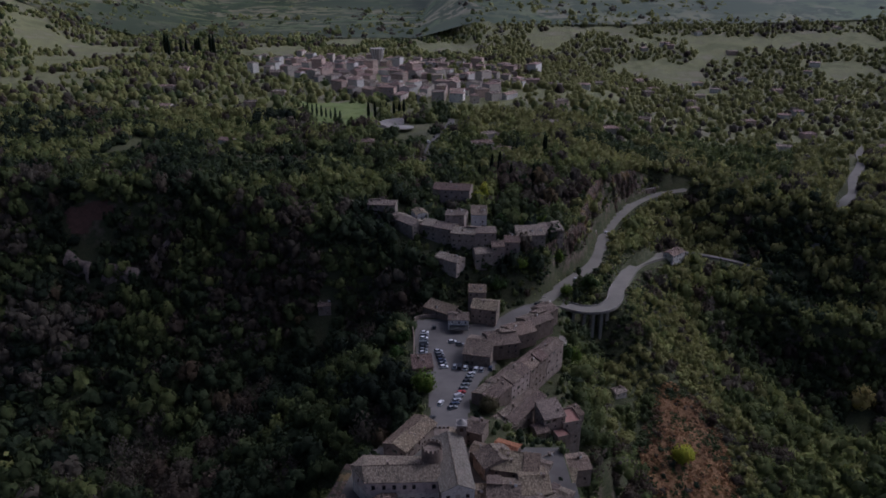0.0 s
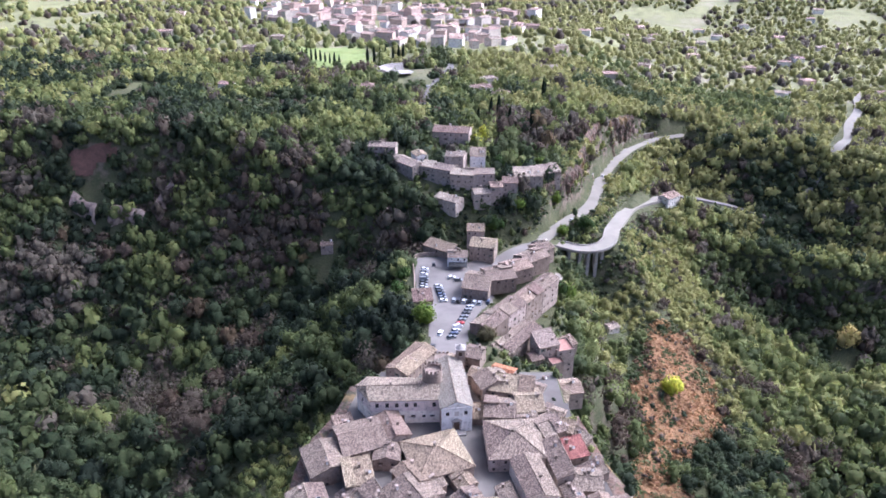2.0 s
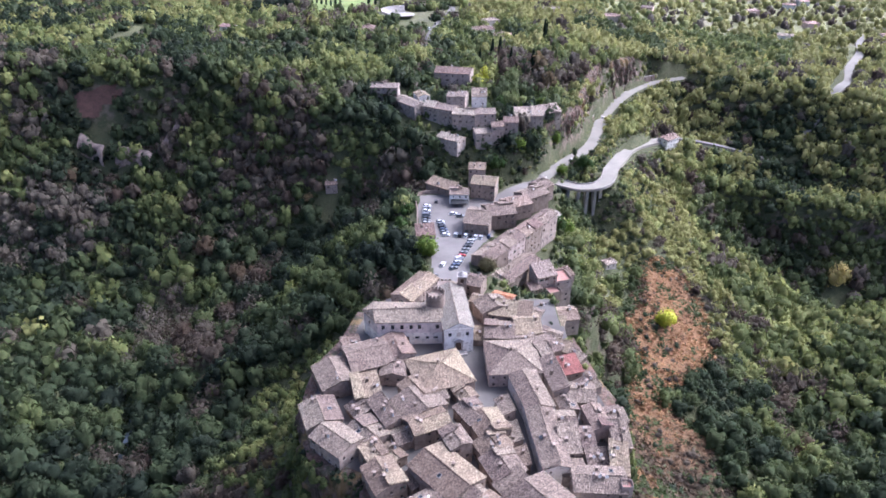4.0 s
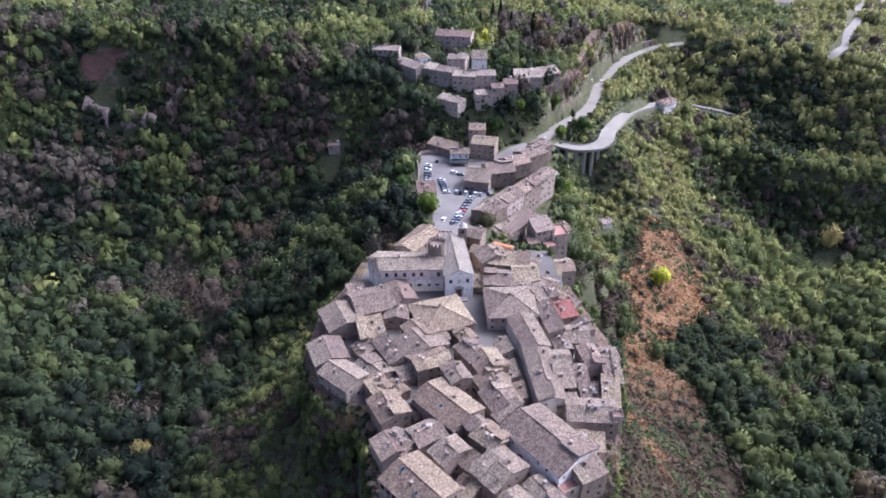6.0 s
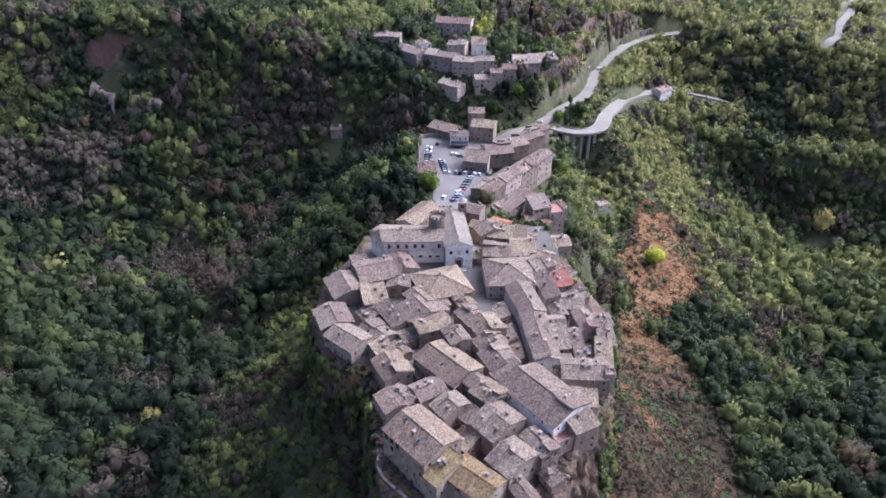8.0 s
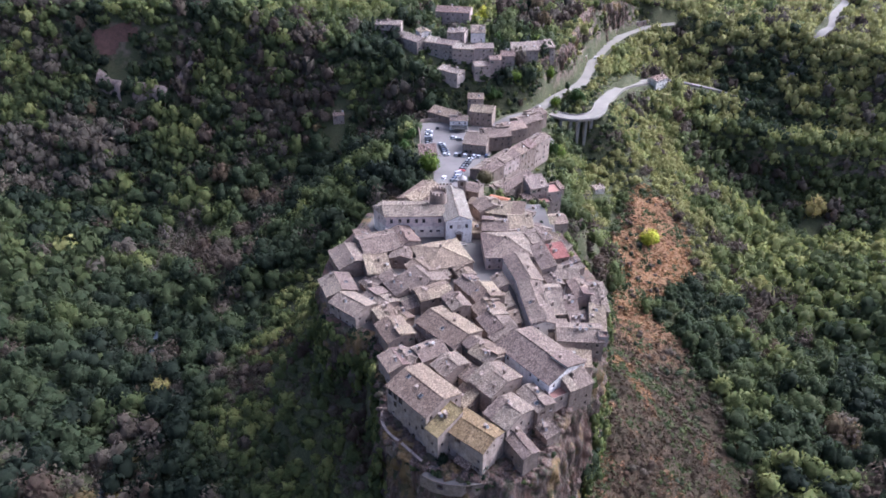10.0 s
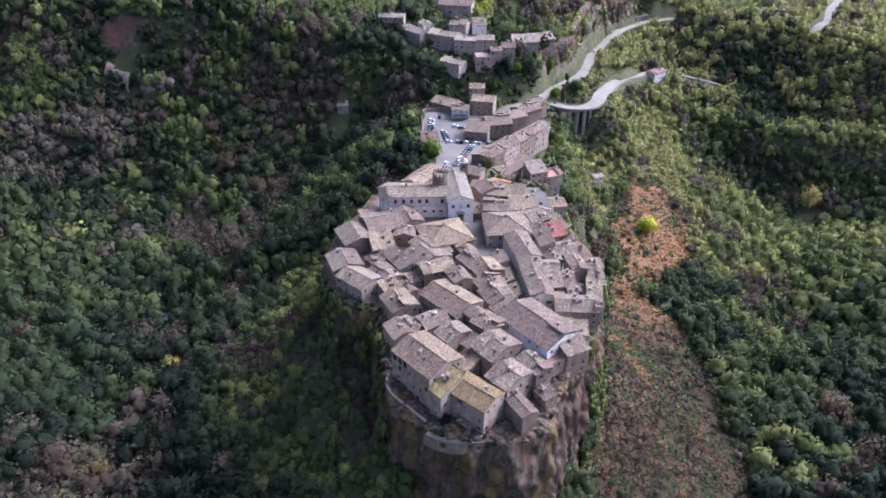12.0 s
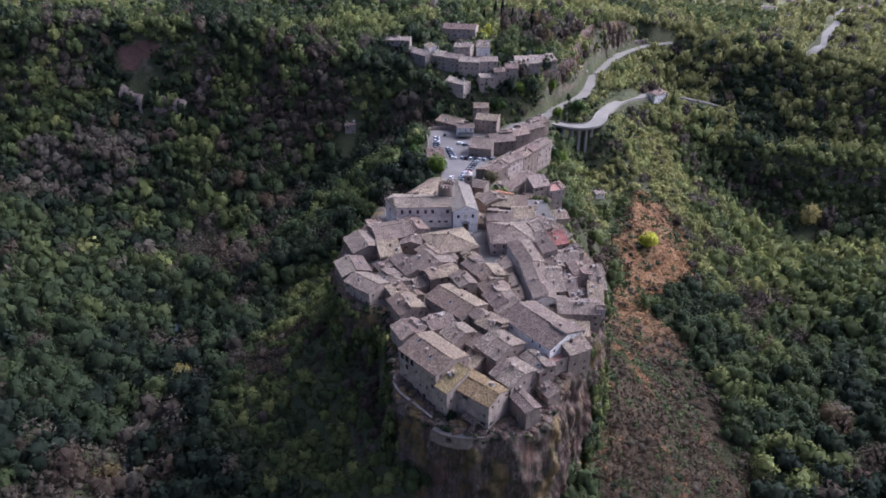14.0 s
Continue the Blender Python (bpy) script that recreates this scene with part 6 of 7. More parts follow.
# ---- the quarter by the car park ----
def north_quarter():
    g = "houses by the car park"
    house(-12.0, 208.0, 20.7, 10.3, 58, 3.0, "g", 8, label="grey plaster house with a gabled roof by the street", walls=PLASTER, group=g)
    house(12.5, 212.0, 7.5, 9.2, -20, 3.5, "g", 8, tiles=ROOF, group=g)
    house(32.5, 238.0, 25.3, 9.3, 52, -6.0, "g", 9, walls=TUFF, tiles=ROOF, group=g)
    house(24.5, 227.5, 8.6, 8.5, 40, -7.0, "s", 8, group=g)
    for k in range(4):
        t = (k + 0.5) / 4
        house(15.5 + 38.5 * t, 236.5 + 49 * t, 15.2, 10.5 - 0.7 * k, 52, -1.0 + 0.5 * (k % 2) - 0.4 * k, "g", 14, walls=[TUFF, PINK, TUFF, PLASTER][k], tiles=[ROOF, ROOF, ROOF_RED, ROOF][k], group=g, chimneys=2)
    house(17.4, 279.5, 13.2, 18.4, -14, -1.5, "g", 7, walls=TUFF, group=g)
    house(27.4, 285.4, 14.9, 14.0, 14, -0.5, "g", 8, group=g, walls=TUFF)
    house(36.8, 294.3, 13.7, 12.1, 28, -0.5, "g", 8, group=g, tiles=ROOF_RED)
    house(46.1, 305.0, 15.6, 11.7, 36, -0.5, "g", 9, group=g)
    house(52.7, 317.0, 9.9, 10.6, 42, -1.0, "g", 9, group=g)
    house(7.9, 311.5, 10.9, 9.2, -1, -2.8, "g", 6.5, walls=WHITE, tiles=ROOF, group=g, label="white plaster inn with a tiled roof by car park")
    house(22.1, 319.5, 13.8, 12.6, -14, 0.0, "g", 9, walls=TUFF, group=g)
    house(18.4, 331.5, 9.8, 10.3, -4, 3.5, "g", 11, walls=PLASTER, group=g)
    house(-1.3, 323.0, 17.9, 7.5, -36, -4.2, "s", 5, walls=TUFF, group=g, density=0.2)
    house(43.7, 234.2, 10.0, 9.5, 19, -6.0, "s", 18, walls=HAMLET, tiles=ROOF_PALE, group=g, density=0.85, annexes=False)
    house(51.3, 235.2, 8.4, 9.9, 14, -8.5, "f", 16, walls=HAMLET, group=g, density=0.8, label="tall pale stone house with a flat terracotta roof terrace")
    house(50.6, 210.5, 9.3, 9.8, 9, -12.0, "g", 8, walls=PINK, tiles=ROOF_RED, group=g, density=0.2)
    house(93.5, 310.0, 7.5, 6.0, 24, ground_at(93.5, 310) + 2.2, "g", 5, walls=CREAM, tiles=ROOF_PALE, group=g, annexes=False, label="small cream cottage with a pale tile roof on the slope")
    house(-68.0, 352.0, 7.5, 5.5, 8, ground_at(-68, 352) + 3.4, "g", 6, walls=PLASTER, tiles=ROOF_RED, group=g, annexes=False, label="lone plaster hut with a reddish roof in the woods")
    house(-9.5, 269.0, 9.7, 8.3, 8, -4.6, "s", 7, walls=TUFF, tiles=ROOF_RED, group=g, density=0.1, annexes=False, label="low tuff outbuilding with a reddish tile roof")


def upper_village():
    g = "houses of the upper hamlet"
    house(-21.0, 385.0, 21.8, 10.9, -48, 23.5, "g", 16, walls=HAMLET, tiles=ROOF_PALE, group=g)
    house(-14.0, 392.0, 10.8, 7.8, -70, 26.0, "g", 10, walls=WHITE, group=g)
    house(-1.8, 377.5, 20.4, 11.5, -25, 23, "g", 14, walls=HAMLET, tiles=ROOF_PALE, group=g)
    house(12.4, 370.5, 14.4, 12.1, -11, 22, "g", 15, walls=HAMLET, tiles=ROOF_PALE, group=g)
    house(24.2, 370.0, 12.6, 10.9, 1, 22.5, "g", 12, walls=HAMLET, tiles=ROOF_PALE, group=g)
    house(4.0, 352.5, 14.9, 9.2, -35, 12.5, "g", 9, walls=HAMLET, tiles=ROOF_PALE, group=g)
    house(22.3, 355.5, 10.3, 9.8, 8, 15.5, "g", 10, walls=HAMLET, tiles=ROOF_PALE, group=g)
    house(30.4, 357.0, 7.5, 9.2, 6, 19, "g", 12, walls=PINK, tiles=ROOF_RED, group=g)
    house(39.0, 362.0, 9.2, 10.9, -4, 20, "g", 12, walls=PINK, tiles=ROOF_RED, group=g)
    house(50.1, 369.5, 17.2, 9.8, 1, 21, "s", 12, walls=HAMLET, tiles=ROOF_PALE, group=g, density=0.85)
    house(63.4, 378.0, 13.2, 9.2, 14, 20, "s", 11, walls=HAMLET, tiles=ROOF_PALE, group=g)
    house(8.2, 384.0, 12.1, 10.3, -16, 28, "g", 12, walls=HAMLET, tiles=ROOF_PALE, group=g)
    house(6.5, 424.0, 24.1, 14.9, -11, 32, "g", 9, walls=PINK, tiles=ROOF_RED, group=g, label="large faded pink country house with a red tiled roof")
    house(-37.4, 404.0, 17.7, 10.3, -6, 28, "g", 9, walls=HAMLET, tiles=ROOF_PALE, group=g)
    house(-59.5, 532.0, 11.4, 11.5, 4, 37, "h", 7, walls=PINK, tiles=ROOF_RED, group=g)
    house(-57.0, 524.0, 9.2, 9.2, 4, 33, "h", 5, walls=PINK, tiles=ROOF_RED, group=g)
    house(21.5, 388.0, 9.7, 9.8, -3, 27, "s", 9, walls=WHITE, tiles=ROOF, group=g, density=0.2)
    house(31.1, 533.0, 16.9, 11.5, 8, 36, "h", 6, walls=WHITE, tiles=ROOF_RED, group=g)
    house(45.1, 516.0, 13.8, 11.5, -9, 35, "h", 6, walls=PINK, tiles=ROOF_RED, group=g)
    house(164.0, 450.0, 15.0, 9.0, 40, -24.0, "g", 9, walls=WHITE, tiles=ROOF_RED, group=g, density=0.9, label="white roadside house with red roof on the spur")


def far_town():
    """The newer town on the plateau: blocks of flats and houses along three bent streets."""
    rng = random.Random(77)
    g = "houses of the far town"
    made = []

    def free(x, y, r):
        return all((x - a) ** 2 + (y - b) ** 2 > (r + c) ** 2 * 0.8 for a, b, c in made)

    streets = [([(-230, 905), (-150, 850), (-60, 800), (40, 760)], 34), ([(-215, 960), (-110, 900), (0, 850), (90, 800)], 30), ([(-110, 770), (-40, 725), (30, 715), (70, 740)], 24), ([(-260, 1010), (-120, 980), (20, 930), (110, 880)], 34)]
    for line, wide in streets:
        pts = resample([(x, y, 0) for x, y in line], 15.0)
        for k, p in enumerate(pts):
            for side in (-1, 1):
                q = p + sides(pts, k) * side * rng.uniform(7, wide * 0.62)
                L, D = rng.uniform(9, 21), rng.uniform(8, 13)
                if not free(q.x, q.y, L * 0.5):
                    continue
                made.append((q.x, q.y, L * 0.5))
                z = ground_at(q.x, q.y)
                d = sides(pts, k)
                turn = math.degrees(math.atan2(-d.x, d.y)) + rng.choice([0, 0, 90]) + rng.uniform(-14, 14)
                tall = rng.choice([5, 6, 8, 9, 12])
                house(q.x, q.y, L, D, turn, z + tall, rng.choice(["g", "h", "h", "g"]), tall + 2, walls=rng.choice([CREAM, WHITE, PALE_PINK, CREAM, PALE_PINK, WHITE]),
                      tiles=rng.choice([ROOF_ROSE, ROOF_ROSE, ROOF_PALE]), density=0.15, chimneys=0, group=g, shutters=False, sills=False)
    # scattered farms and villas
    for x, y in FARMS:
        x, y = x + rng.uniform(-3, 3), y + rng.uniform(-3, 3)
        z = ground_at(x, y)
        house(x, y, rng.uniform(11, 18), 9.5, rng.uniform(-30, 30), z + 5, rng.choice(["g", "h"]), 7, walls=rng.choice([CREAM, PALE_PINK, WHITE]), tiles=rng.choice([ROOF_ROSE, ROOF_PALE]), density=0.15, chimneys=0, group="farmhouses on the plateau", shutters=False, sills=False)


def water_tower():
    thing = empty("water_tower", pose(-89, 960, ground_at(-89, 960)))
    tagged(thing, "pale flared concrete water tower with vertical ribs", "water tower")
    bm = bmesh.new()
    bmesh.ops.create_cone(bm, cap_ends=True, segments=24, radius1=5.5, radius2=9.5, depth=19, matrix=Matrix.Translation((0, 0, 12.5)))
    part("tank", bm, CREAM, thing)
    bm = bmesh.new()
    bmesh.ops.create_cone(bm, cap_ends=True, segments=24, radius1=3.5, radius2=3.5, depth=8, matrix=Matrix.Translation((0, 0, 1)))
    part("shaft", bm, STONE, thing)
    for k in range(16):
        a = 6.2832 * k / 16
        bm = bmesh.new()
        m = pose(0, 0, 0, 0, 0, math.degrees(a))
        v = []
        for r, z in ((5.4, 3), (9.4, 22)):
            for dy in (-0.5, 0.5):
                for dr in (0.0, 0.9):
                    v.append(bm.verts.new(m @ Vector((r + dr, dy, z))))
        for f in ((0, 1, 3, 2), (4, 6, 7, 5), (0, 4, 5, 1), (2, 3, 7, 6), (1, 5, 7, 3), (0, 2, 6, 4)):
            bm.faces.new([v[i] for i in f])
        part("rib", bm, WHITE, thing)


def amphitheatre():
    x, y = -40, 592
    z = ground_at(x, y)
    thing = empty("amphitheatre", pose(x, y, z, 0, 0, 15))
    tagged(thing, "small open-air theatre with stepped stone seats", "amphitheatre")
    bm = bmesh.new()
    bmesh.ops.create_cone(bm, cap_ends=True, segments=28, radius1=8, radius2=8, depth=0.5, matrix=Matrix.Translation((6, -4, 1.2)))
    part("stage", bm, STONE, thing, "grey round stage floor")
    for k in range(6):
        r0, r1 = 9.5 + k * 2.2, 11.7 + k * 2.2
        bm = bmesh.new()
        angles = [radians(80 + a) for a in range(0, 101, 10)]
        ring = [(6 + r1 * math.cos(a), -4 + r1 * math.sin(a)) for a in angles] + [(6 + r0 * math.cos(a), -4 + r0 * math.sin(a)) for a in angles[::-1]]
        prism(bm, ring, -3, 1.0 + k * 0.8)
        part("tier", bm, STONE, thing)


def lawn():
    n = Nodes("mown_grass")
    mid, fine = n.noise(0.12, 4, 0.6, "World"), n.noise(1.1, 4, 0.7, "World")
    col = n.mix(0.4, n.ramp(mid, (0.35, (0.13, 0.17, 0.05)), (0.5, (0.20, 0.25, 0.075)), (0.65, (0.26, 0.27, 0.11))), n.ramp(fine, (0.3, (0.09, 0.12, 0.035)), (0.7, (0.25, 0.28, 0.10))))
    n.bump(fine, 0.5, 0.2)
    sheet_over("ground", [(-146, 700), (-80, 706), (-58, 604), (-80, 596), (-112, 600)], 4.0, 0.35, n.done(col, 0.95), "bright mown meadow beside the cypress rows", None, "grass")


lawn()


def bank_growth():
    """Scrub and young trees on the steep banks above and below the climbing road."""
    x, y = jittered(36, 215, 335, 570, 2.8, RNG)
    d = np.minimum(line_distance(x, y, BENCH), line_distance(x, y, SPUR))
    deck = line_distance(x, y, [(56, 343), (66, 341), (78, 338), (90, 341), (98, 352)])
    wall = line_distance(x, y, [(58, 368), (67, 375), (83, 397), (92, 418), (99, 441), (114, 468), (131, 493), (148, 517), (164, 539)])
    m = (d > 7.0) & (d < 22) & (outline_distance(x, y, TOWN) > 4) & (line_distance(x, y, SPUR) > 7.4) & (deck > 7.5) & (line_distance(x, y, LANE) > 5) & ((wall > 1.5) | (RNG.random(len(x)) < 0.5))
    x, y = x[m], y[m]
    n = len(x)
    near_road = np.minimum(line_distance(x, y, BENCH), line_distance(x, y, SPUR)) < 10
    w = np.where(near_road, RNG.uniform(1.2, 1.9, n), RNG.uniform(2.0, 4.0, n))
    t = np.where(RNG.random(n) < 0.16, RNG.uniform(0.78, 0.98, n), np.clip(0.40 + 0.9 * (fbm(x / 14, y / 14, 45) - 0.47) + RNG.normal(0, 0.1, n), 0.05, 0.7))
    woods("scrub", "light green scrub and young trees on the banks beside the climbing road", np.stack([x, y, ground(x, y) - 0.6], -1), w * RNG.uniform(0.8, 1.5, n), w, t, bush_shapes, RNG)


bank_growth()


def verge_grass():
    """Low tufts and weeds between the roads and their banks."""
    x, y = jittered(50, 215, 345, 560, 1.5, RNG)
    b, c = line_distance(x, y, BENCH), line_distance(x, y, SPUR)
    m = (np.minimum(b, c) < 9.5) & (b > 4.7) & (c > 5.2) & (RNG.random(len(x)) < 0.85)
    x, y = x[m], y[m]
    n = len(x)
    w = RNG.uniform(0.7, 1.5, n)
    woods("scrub", "weeds and low grass on the verges of the climbing road", np.stack([x, y, ground(x, y) - 0.15], -1), w * RNG.uniform(0.5, 0.9, n), w, np.where(RNG.random(n) < 0.25, RNG.uniform(0.76, 1.0, n), np.clip(0.42 + RNG.normal(0, 0.14, n), 0.1, 0.7)), low_shapes, RNG)


verge_grass()


def verge_growth():
    """Low bushes under the bridge and between the last houses and the bend."""
    x, y = jittered(0, 116, 318, 384, 2.6, RNG)
    z = ground(x, y)
    deck = line_distance(x, y, [(56, 343), (66, 341), (78, 338), (90, 341), (98, 352)])
    m = (line_distance(x, y, BENCH) > 5.2) & (line_distance(x, y, SPUR) > 6.0) & ((deck > 7.5) | ((z < -20) & (deck < 40))) & (outline_distance(x, y, TOWN) > 1.5) & (RNG.random(len(x)) < 0.75)
    for a, b, r in FOOT:
        m &= (x - a) ** 2 + (y - b) ** 2 > (0.9 * r) ** 2
    x, y, z = x[m], y[m], z[m]
    n = len(x)
    w = RNG.uniform(1.5, 3.0, n)
    woods("scrub", "low green bushes under the bridge and along the bend", np.stack([x, y, z], -1), w * RNG.uniform(0.5, 0.9, n), w, np.clip(0.3 + RNG.normal(0, 0.15, n), 0.0, 0.68), low_shapes, RNG)


verge_growth()


def retaining_wall():
    thing = empty("retaining_wall", Matrix())
    tagged(thing, "grey-brown stone retaining wall with buttresses above the road", "wall")
    mid = resample([(x, y, bench_z(y)) for x, y in [(109, 435), (122, 464), (143, 497), (160, 516), (178, 528)]], 2.0)
    line = [p + sides(mid, k) * 5.6 for k, p in enumerate(mid)]
    bm = bmesh.new()
    ribbon(bm, line, [(-0.3, 4.4), (0.4, 4.4), (0.5, -1.0), (-0.5, -1.0)])
    part("wall", bm, TUFF, thing)
    bm = bmesh.new()
    ribbon(bm, line, [(-0.42, 4.56), (0.52, 4.56), (0.52, 4.404), (-0.42, 4.404)])
    part("coping", bm, STONE, thing, "pale stone coping")
    for k in range(1, len(line) - 1, 3):
        p, s = line[k], sides(line, k)
        bm = bmesh.new()
        along = Vector((s.y, -s.x, 0))
        ring = [p - s * 0.95 - along * 0.45, p - s * 0.95 + along * 0.45, p - s * 0.32 + along * 0.45, p - s * 0.32 - along * 0.45]
        prism(bm, [(q.x, q.y) for q in ring], p.z - 0.8, [p.z + 3.2, p.z + 3.2, p.z + 4.0, p.z + 4.0])
        part("buttress", bm, TUFF, thing)


retaining_wall()


def awning(x, y, z, w, d, turn):
    thing = empty("awning", pose(x, y, z, 0, 0, turn))
    tagged(thing, "dark canvas awning on thin posts before the inn", "awning")
    bm = bmesh.new()
    prism(bm, [(-w / 2, -d / 2), (w / 2, -d / 2), (w / 2, d / 2), (-w / 2, d / 2)], [2.3, 2.3, 2.9, 2.9], [2.38, 2.38, 2.98, 2.98])
    part("canvas", bm, RUBBER, thing)
    for sx in (-1, 0, 1):
        bm = bmesh.new()
        box(bm, sx * (w / 2 - 0.15) - 0.05, -d / 2 + 0.1, -0.3, sx * (w / 2 - 0.15) + 0.05, -d / 2 + 0.2, 2.31)
        part("post", bm, METAL, thing)


awning(8.0, 304.6, -8.4, 9.5, 4.2, -1)


def more_houses():
    g = "houses by the car park"
    house(47.5, 227.5, 6.0, 6.0, 19, -11.0, "f", 12, walls=PLASTER, group=g, label="narrow plaster house with a terracotta roof terrace")
    house(39.0, 228.5, 6.0, 6.5, 19, -10.0, "g", 12, walls=TUFF, tiles=ROOF_RED, group=g)
    house(55.5, 241.0, 5.5, 6.0, 30, -11.0, "s", 10, walls=TUFF, group=g)
    house(5.0, 205.5, 6.0, 7.0, -3, 4.0, "g", 9, walls=TUFF, group=g)


def red_bank():
    n = Nodes("red_soil")
    mid, fine = n.noise(0.3, 4, 0.6, "World"), n.noise(2.0, 4, 0.7, "World")
    col = n.mix(0.4, n.ramp(mid, (0.36, (0.07, 0.045, 0.034)), (0.6, (0.15, 0.085, 0.062))), n.ramp(fine, (0.3, (0.07, 0.04, 0.03)), (0.7, (0.24, 0.13, 0.10))))
    n.bump(n.math("ADD", mid, fine), 0.8, 0.5)
    sheet_over("ground", RED_BANK, 2.0, 0.6, n.done(col, 0.95), "bare red earth bank and track above the rock scar", None, "soil")


def dry_slope():
    n = Nodes("dry_grass")
    mid, fine = n.noise(0.25, 5, 0.65, "World"), n.noise(1.8, 4, 0.7, "World")
    pos = n.add("ShaderNodeSeparateXYZ")
    n.link(n.coords("World"), pos.inputs[0])
    zone = n.add("ShaderNodeMapRange")
    zone.inputs[1].default_value, zone.inputs[2].default_value = 195, 255
    n.link(n.math("ADD", pos.outputs["Y"], n.math("MULTIPLY", mid, 30.0)), zone.inputs[0])
    # lower zone: dull brown-green growth, with shade painted into its colour
    dull = n.ramp(mid, (0.36, (0.026, 0.030, 0.013)), (0.47, (0.046, 0.036, 0.020)), (0.6, (0.072, 0.048, 0.028)))
    tawny = n.ramp(mid, (0.33, (0.075, 0.070, 0.030)), (0.42, (0.20, 0.115, 0.055)), (0.6, (0.28, 0.155, 0.075)))
    col = n.mix(0.4, n.mix(zone.outputs[0], dull, tawny), n.mix(zone.outputs[0], n.ramp(fine, (0.3, (0.035, 0.027, 0.016)), (0.7, (0.085, 0.058, 0.035))), n.ramp(fine, (0.3, (0.12, 0.07, 0.035)), (0.7, (0.30, 0.18, 0.09)))))
    n.bump(n.math("ADD", mid, fine), 0.9, 0.6)
    sheet_over("ground", BRACKEN, 2.0, 0.7, n.done(col, 0.95), "dry tawny grass on the steep eastern slope", lambda x, y: (outline_distance(x, y, TOWN) > 5.5) & (outline_distance(x, y, BRACKEN) < -2 - 9 * value_noise(x / 6, y / 6, 5)), "grass")


more_houses()
red_bank()
dry_slope()
north_quarter()
upper_village()
far_town()
water_tower()
amphitheatre()


# ---- distance with painted haze ----
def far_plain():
    """The distant plain and hills, past the last copses, with sunlit mist painted in as emission."""
    n = Nodes("painted_haze_plain")
    big, wood = n.noise(0.0045, 3, 0.5, "World"), n.noise(0.02, 5, 0.7, "World")
    v = n.add("ShaderNodeTexVoronoi", feature="F1")
    v.inputs["Scale"].default_value = 0.011
    n.link(n.coords("World"), v.inputs["Vector"])
    cell = n.add("ShaderNodeSeparateColor")
    n.link(v.outputs["Color"], cell.inputs[0])
    col = n.ramp(cell.outputs[0], (0.1, (0.10, 0.13, 0.06)), (0.4, (0.18, 0.178, 0.09)), (0.65, (0.23, 0.20, 0.13)), (0.9, (0.14, 0.15, 0.075)))
    col = n.mix(n.ramp(wood, (0.49, (0, 0, 0)), (0.54, (1, 1, 1))), col, (0.05, 0.065, 0.035))
    col = n.mix(n.ramp(big, (0.45, (0, 0, 0)), (0.6, (1, 1, 1))), col, (0.07, 0.085, 0.05))
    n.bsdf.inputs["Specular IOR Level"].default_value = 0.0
    # haze painted in: a pale emission that grows towards the east
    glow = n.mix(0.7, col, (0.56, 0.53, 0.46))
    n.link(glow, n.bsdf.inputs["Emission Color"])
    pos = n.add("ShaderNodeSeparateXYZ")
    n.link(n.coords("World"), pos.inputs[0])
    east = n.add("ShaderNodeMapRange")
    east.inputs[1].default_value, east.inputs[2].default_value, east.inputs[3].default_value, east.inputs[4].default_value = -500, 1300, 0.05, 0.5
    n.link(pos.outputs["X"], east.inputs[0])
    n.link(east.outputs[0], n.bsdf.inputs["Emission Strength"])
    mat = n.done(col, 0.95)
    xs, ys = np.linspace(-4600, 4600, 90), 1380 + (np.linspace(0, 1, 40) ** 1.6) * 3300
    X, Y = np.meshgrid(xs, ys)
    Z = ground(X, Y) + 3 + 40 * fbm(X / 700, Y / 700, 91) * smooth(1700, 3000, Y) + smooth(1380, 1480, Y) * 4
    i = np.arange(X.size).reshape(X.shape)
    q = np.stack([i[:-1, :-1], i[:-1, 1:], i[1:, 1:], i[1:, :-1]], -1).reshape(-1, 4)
    tagged(new("backdrop", mesh_of("backdrop", np.stack([X, Y, Z], -1).reshape(-1, 3), q, mats=[mat], shade=True)), "pale far plain and hills with mist painted in", "distance", kind="structure")


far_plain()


# ---- single trees ----
def trunk_mesh(rng, h, r, limbs=4):
    bm = bmesh.new()
    def limb(a, b, ra, rb):
        d = (b - a).normalized()
        s = d.orthogonal().normalized()
        t = d.cross(s)
        n = 7
        va = [bm.verts.new(a + (s * math.cos(6.2832 * k / n) + t * math.sin(6.2832 * k / n)) * ra) for k in range(n)]
        vb = [bm.verts.new(b + (s * math.cos(6.2832 * k / n) + t * math.sin(6.2832 * k / n)) * rb) for k in range(n)]
        for k in range(n):
            bm.faces.new((va[k], va[(k + 1) % n], vb[(k + 1) % n], vb[k]))
    fork = Vector((rng.uniform(-0.2, 0.2), rng.uniform(-0.2, 0.2), h * 0.4))
    limb(Vector((0, 0, -1.5)), fork, r, r * 0.7)
    for k in range(limbs):
        a = 6.2832 * (k + rng.random() * 0.5) / limbs
        end = Vector((math.cos(a) * h * 0.25, math.sin(a) * h * 0.25, h * rng.uniform(0.65, 0.85)))
        limb(fork, end, r * 0.55, r * 0.15)
    return bm


TREE_SEED = [900]


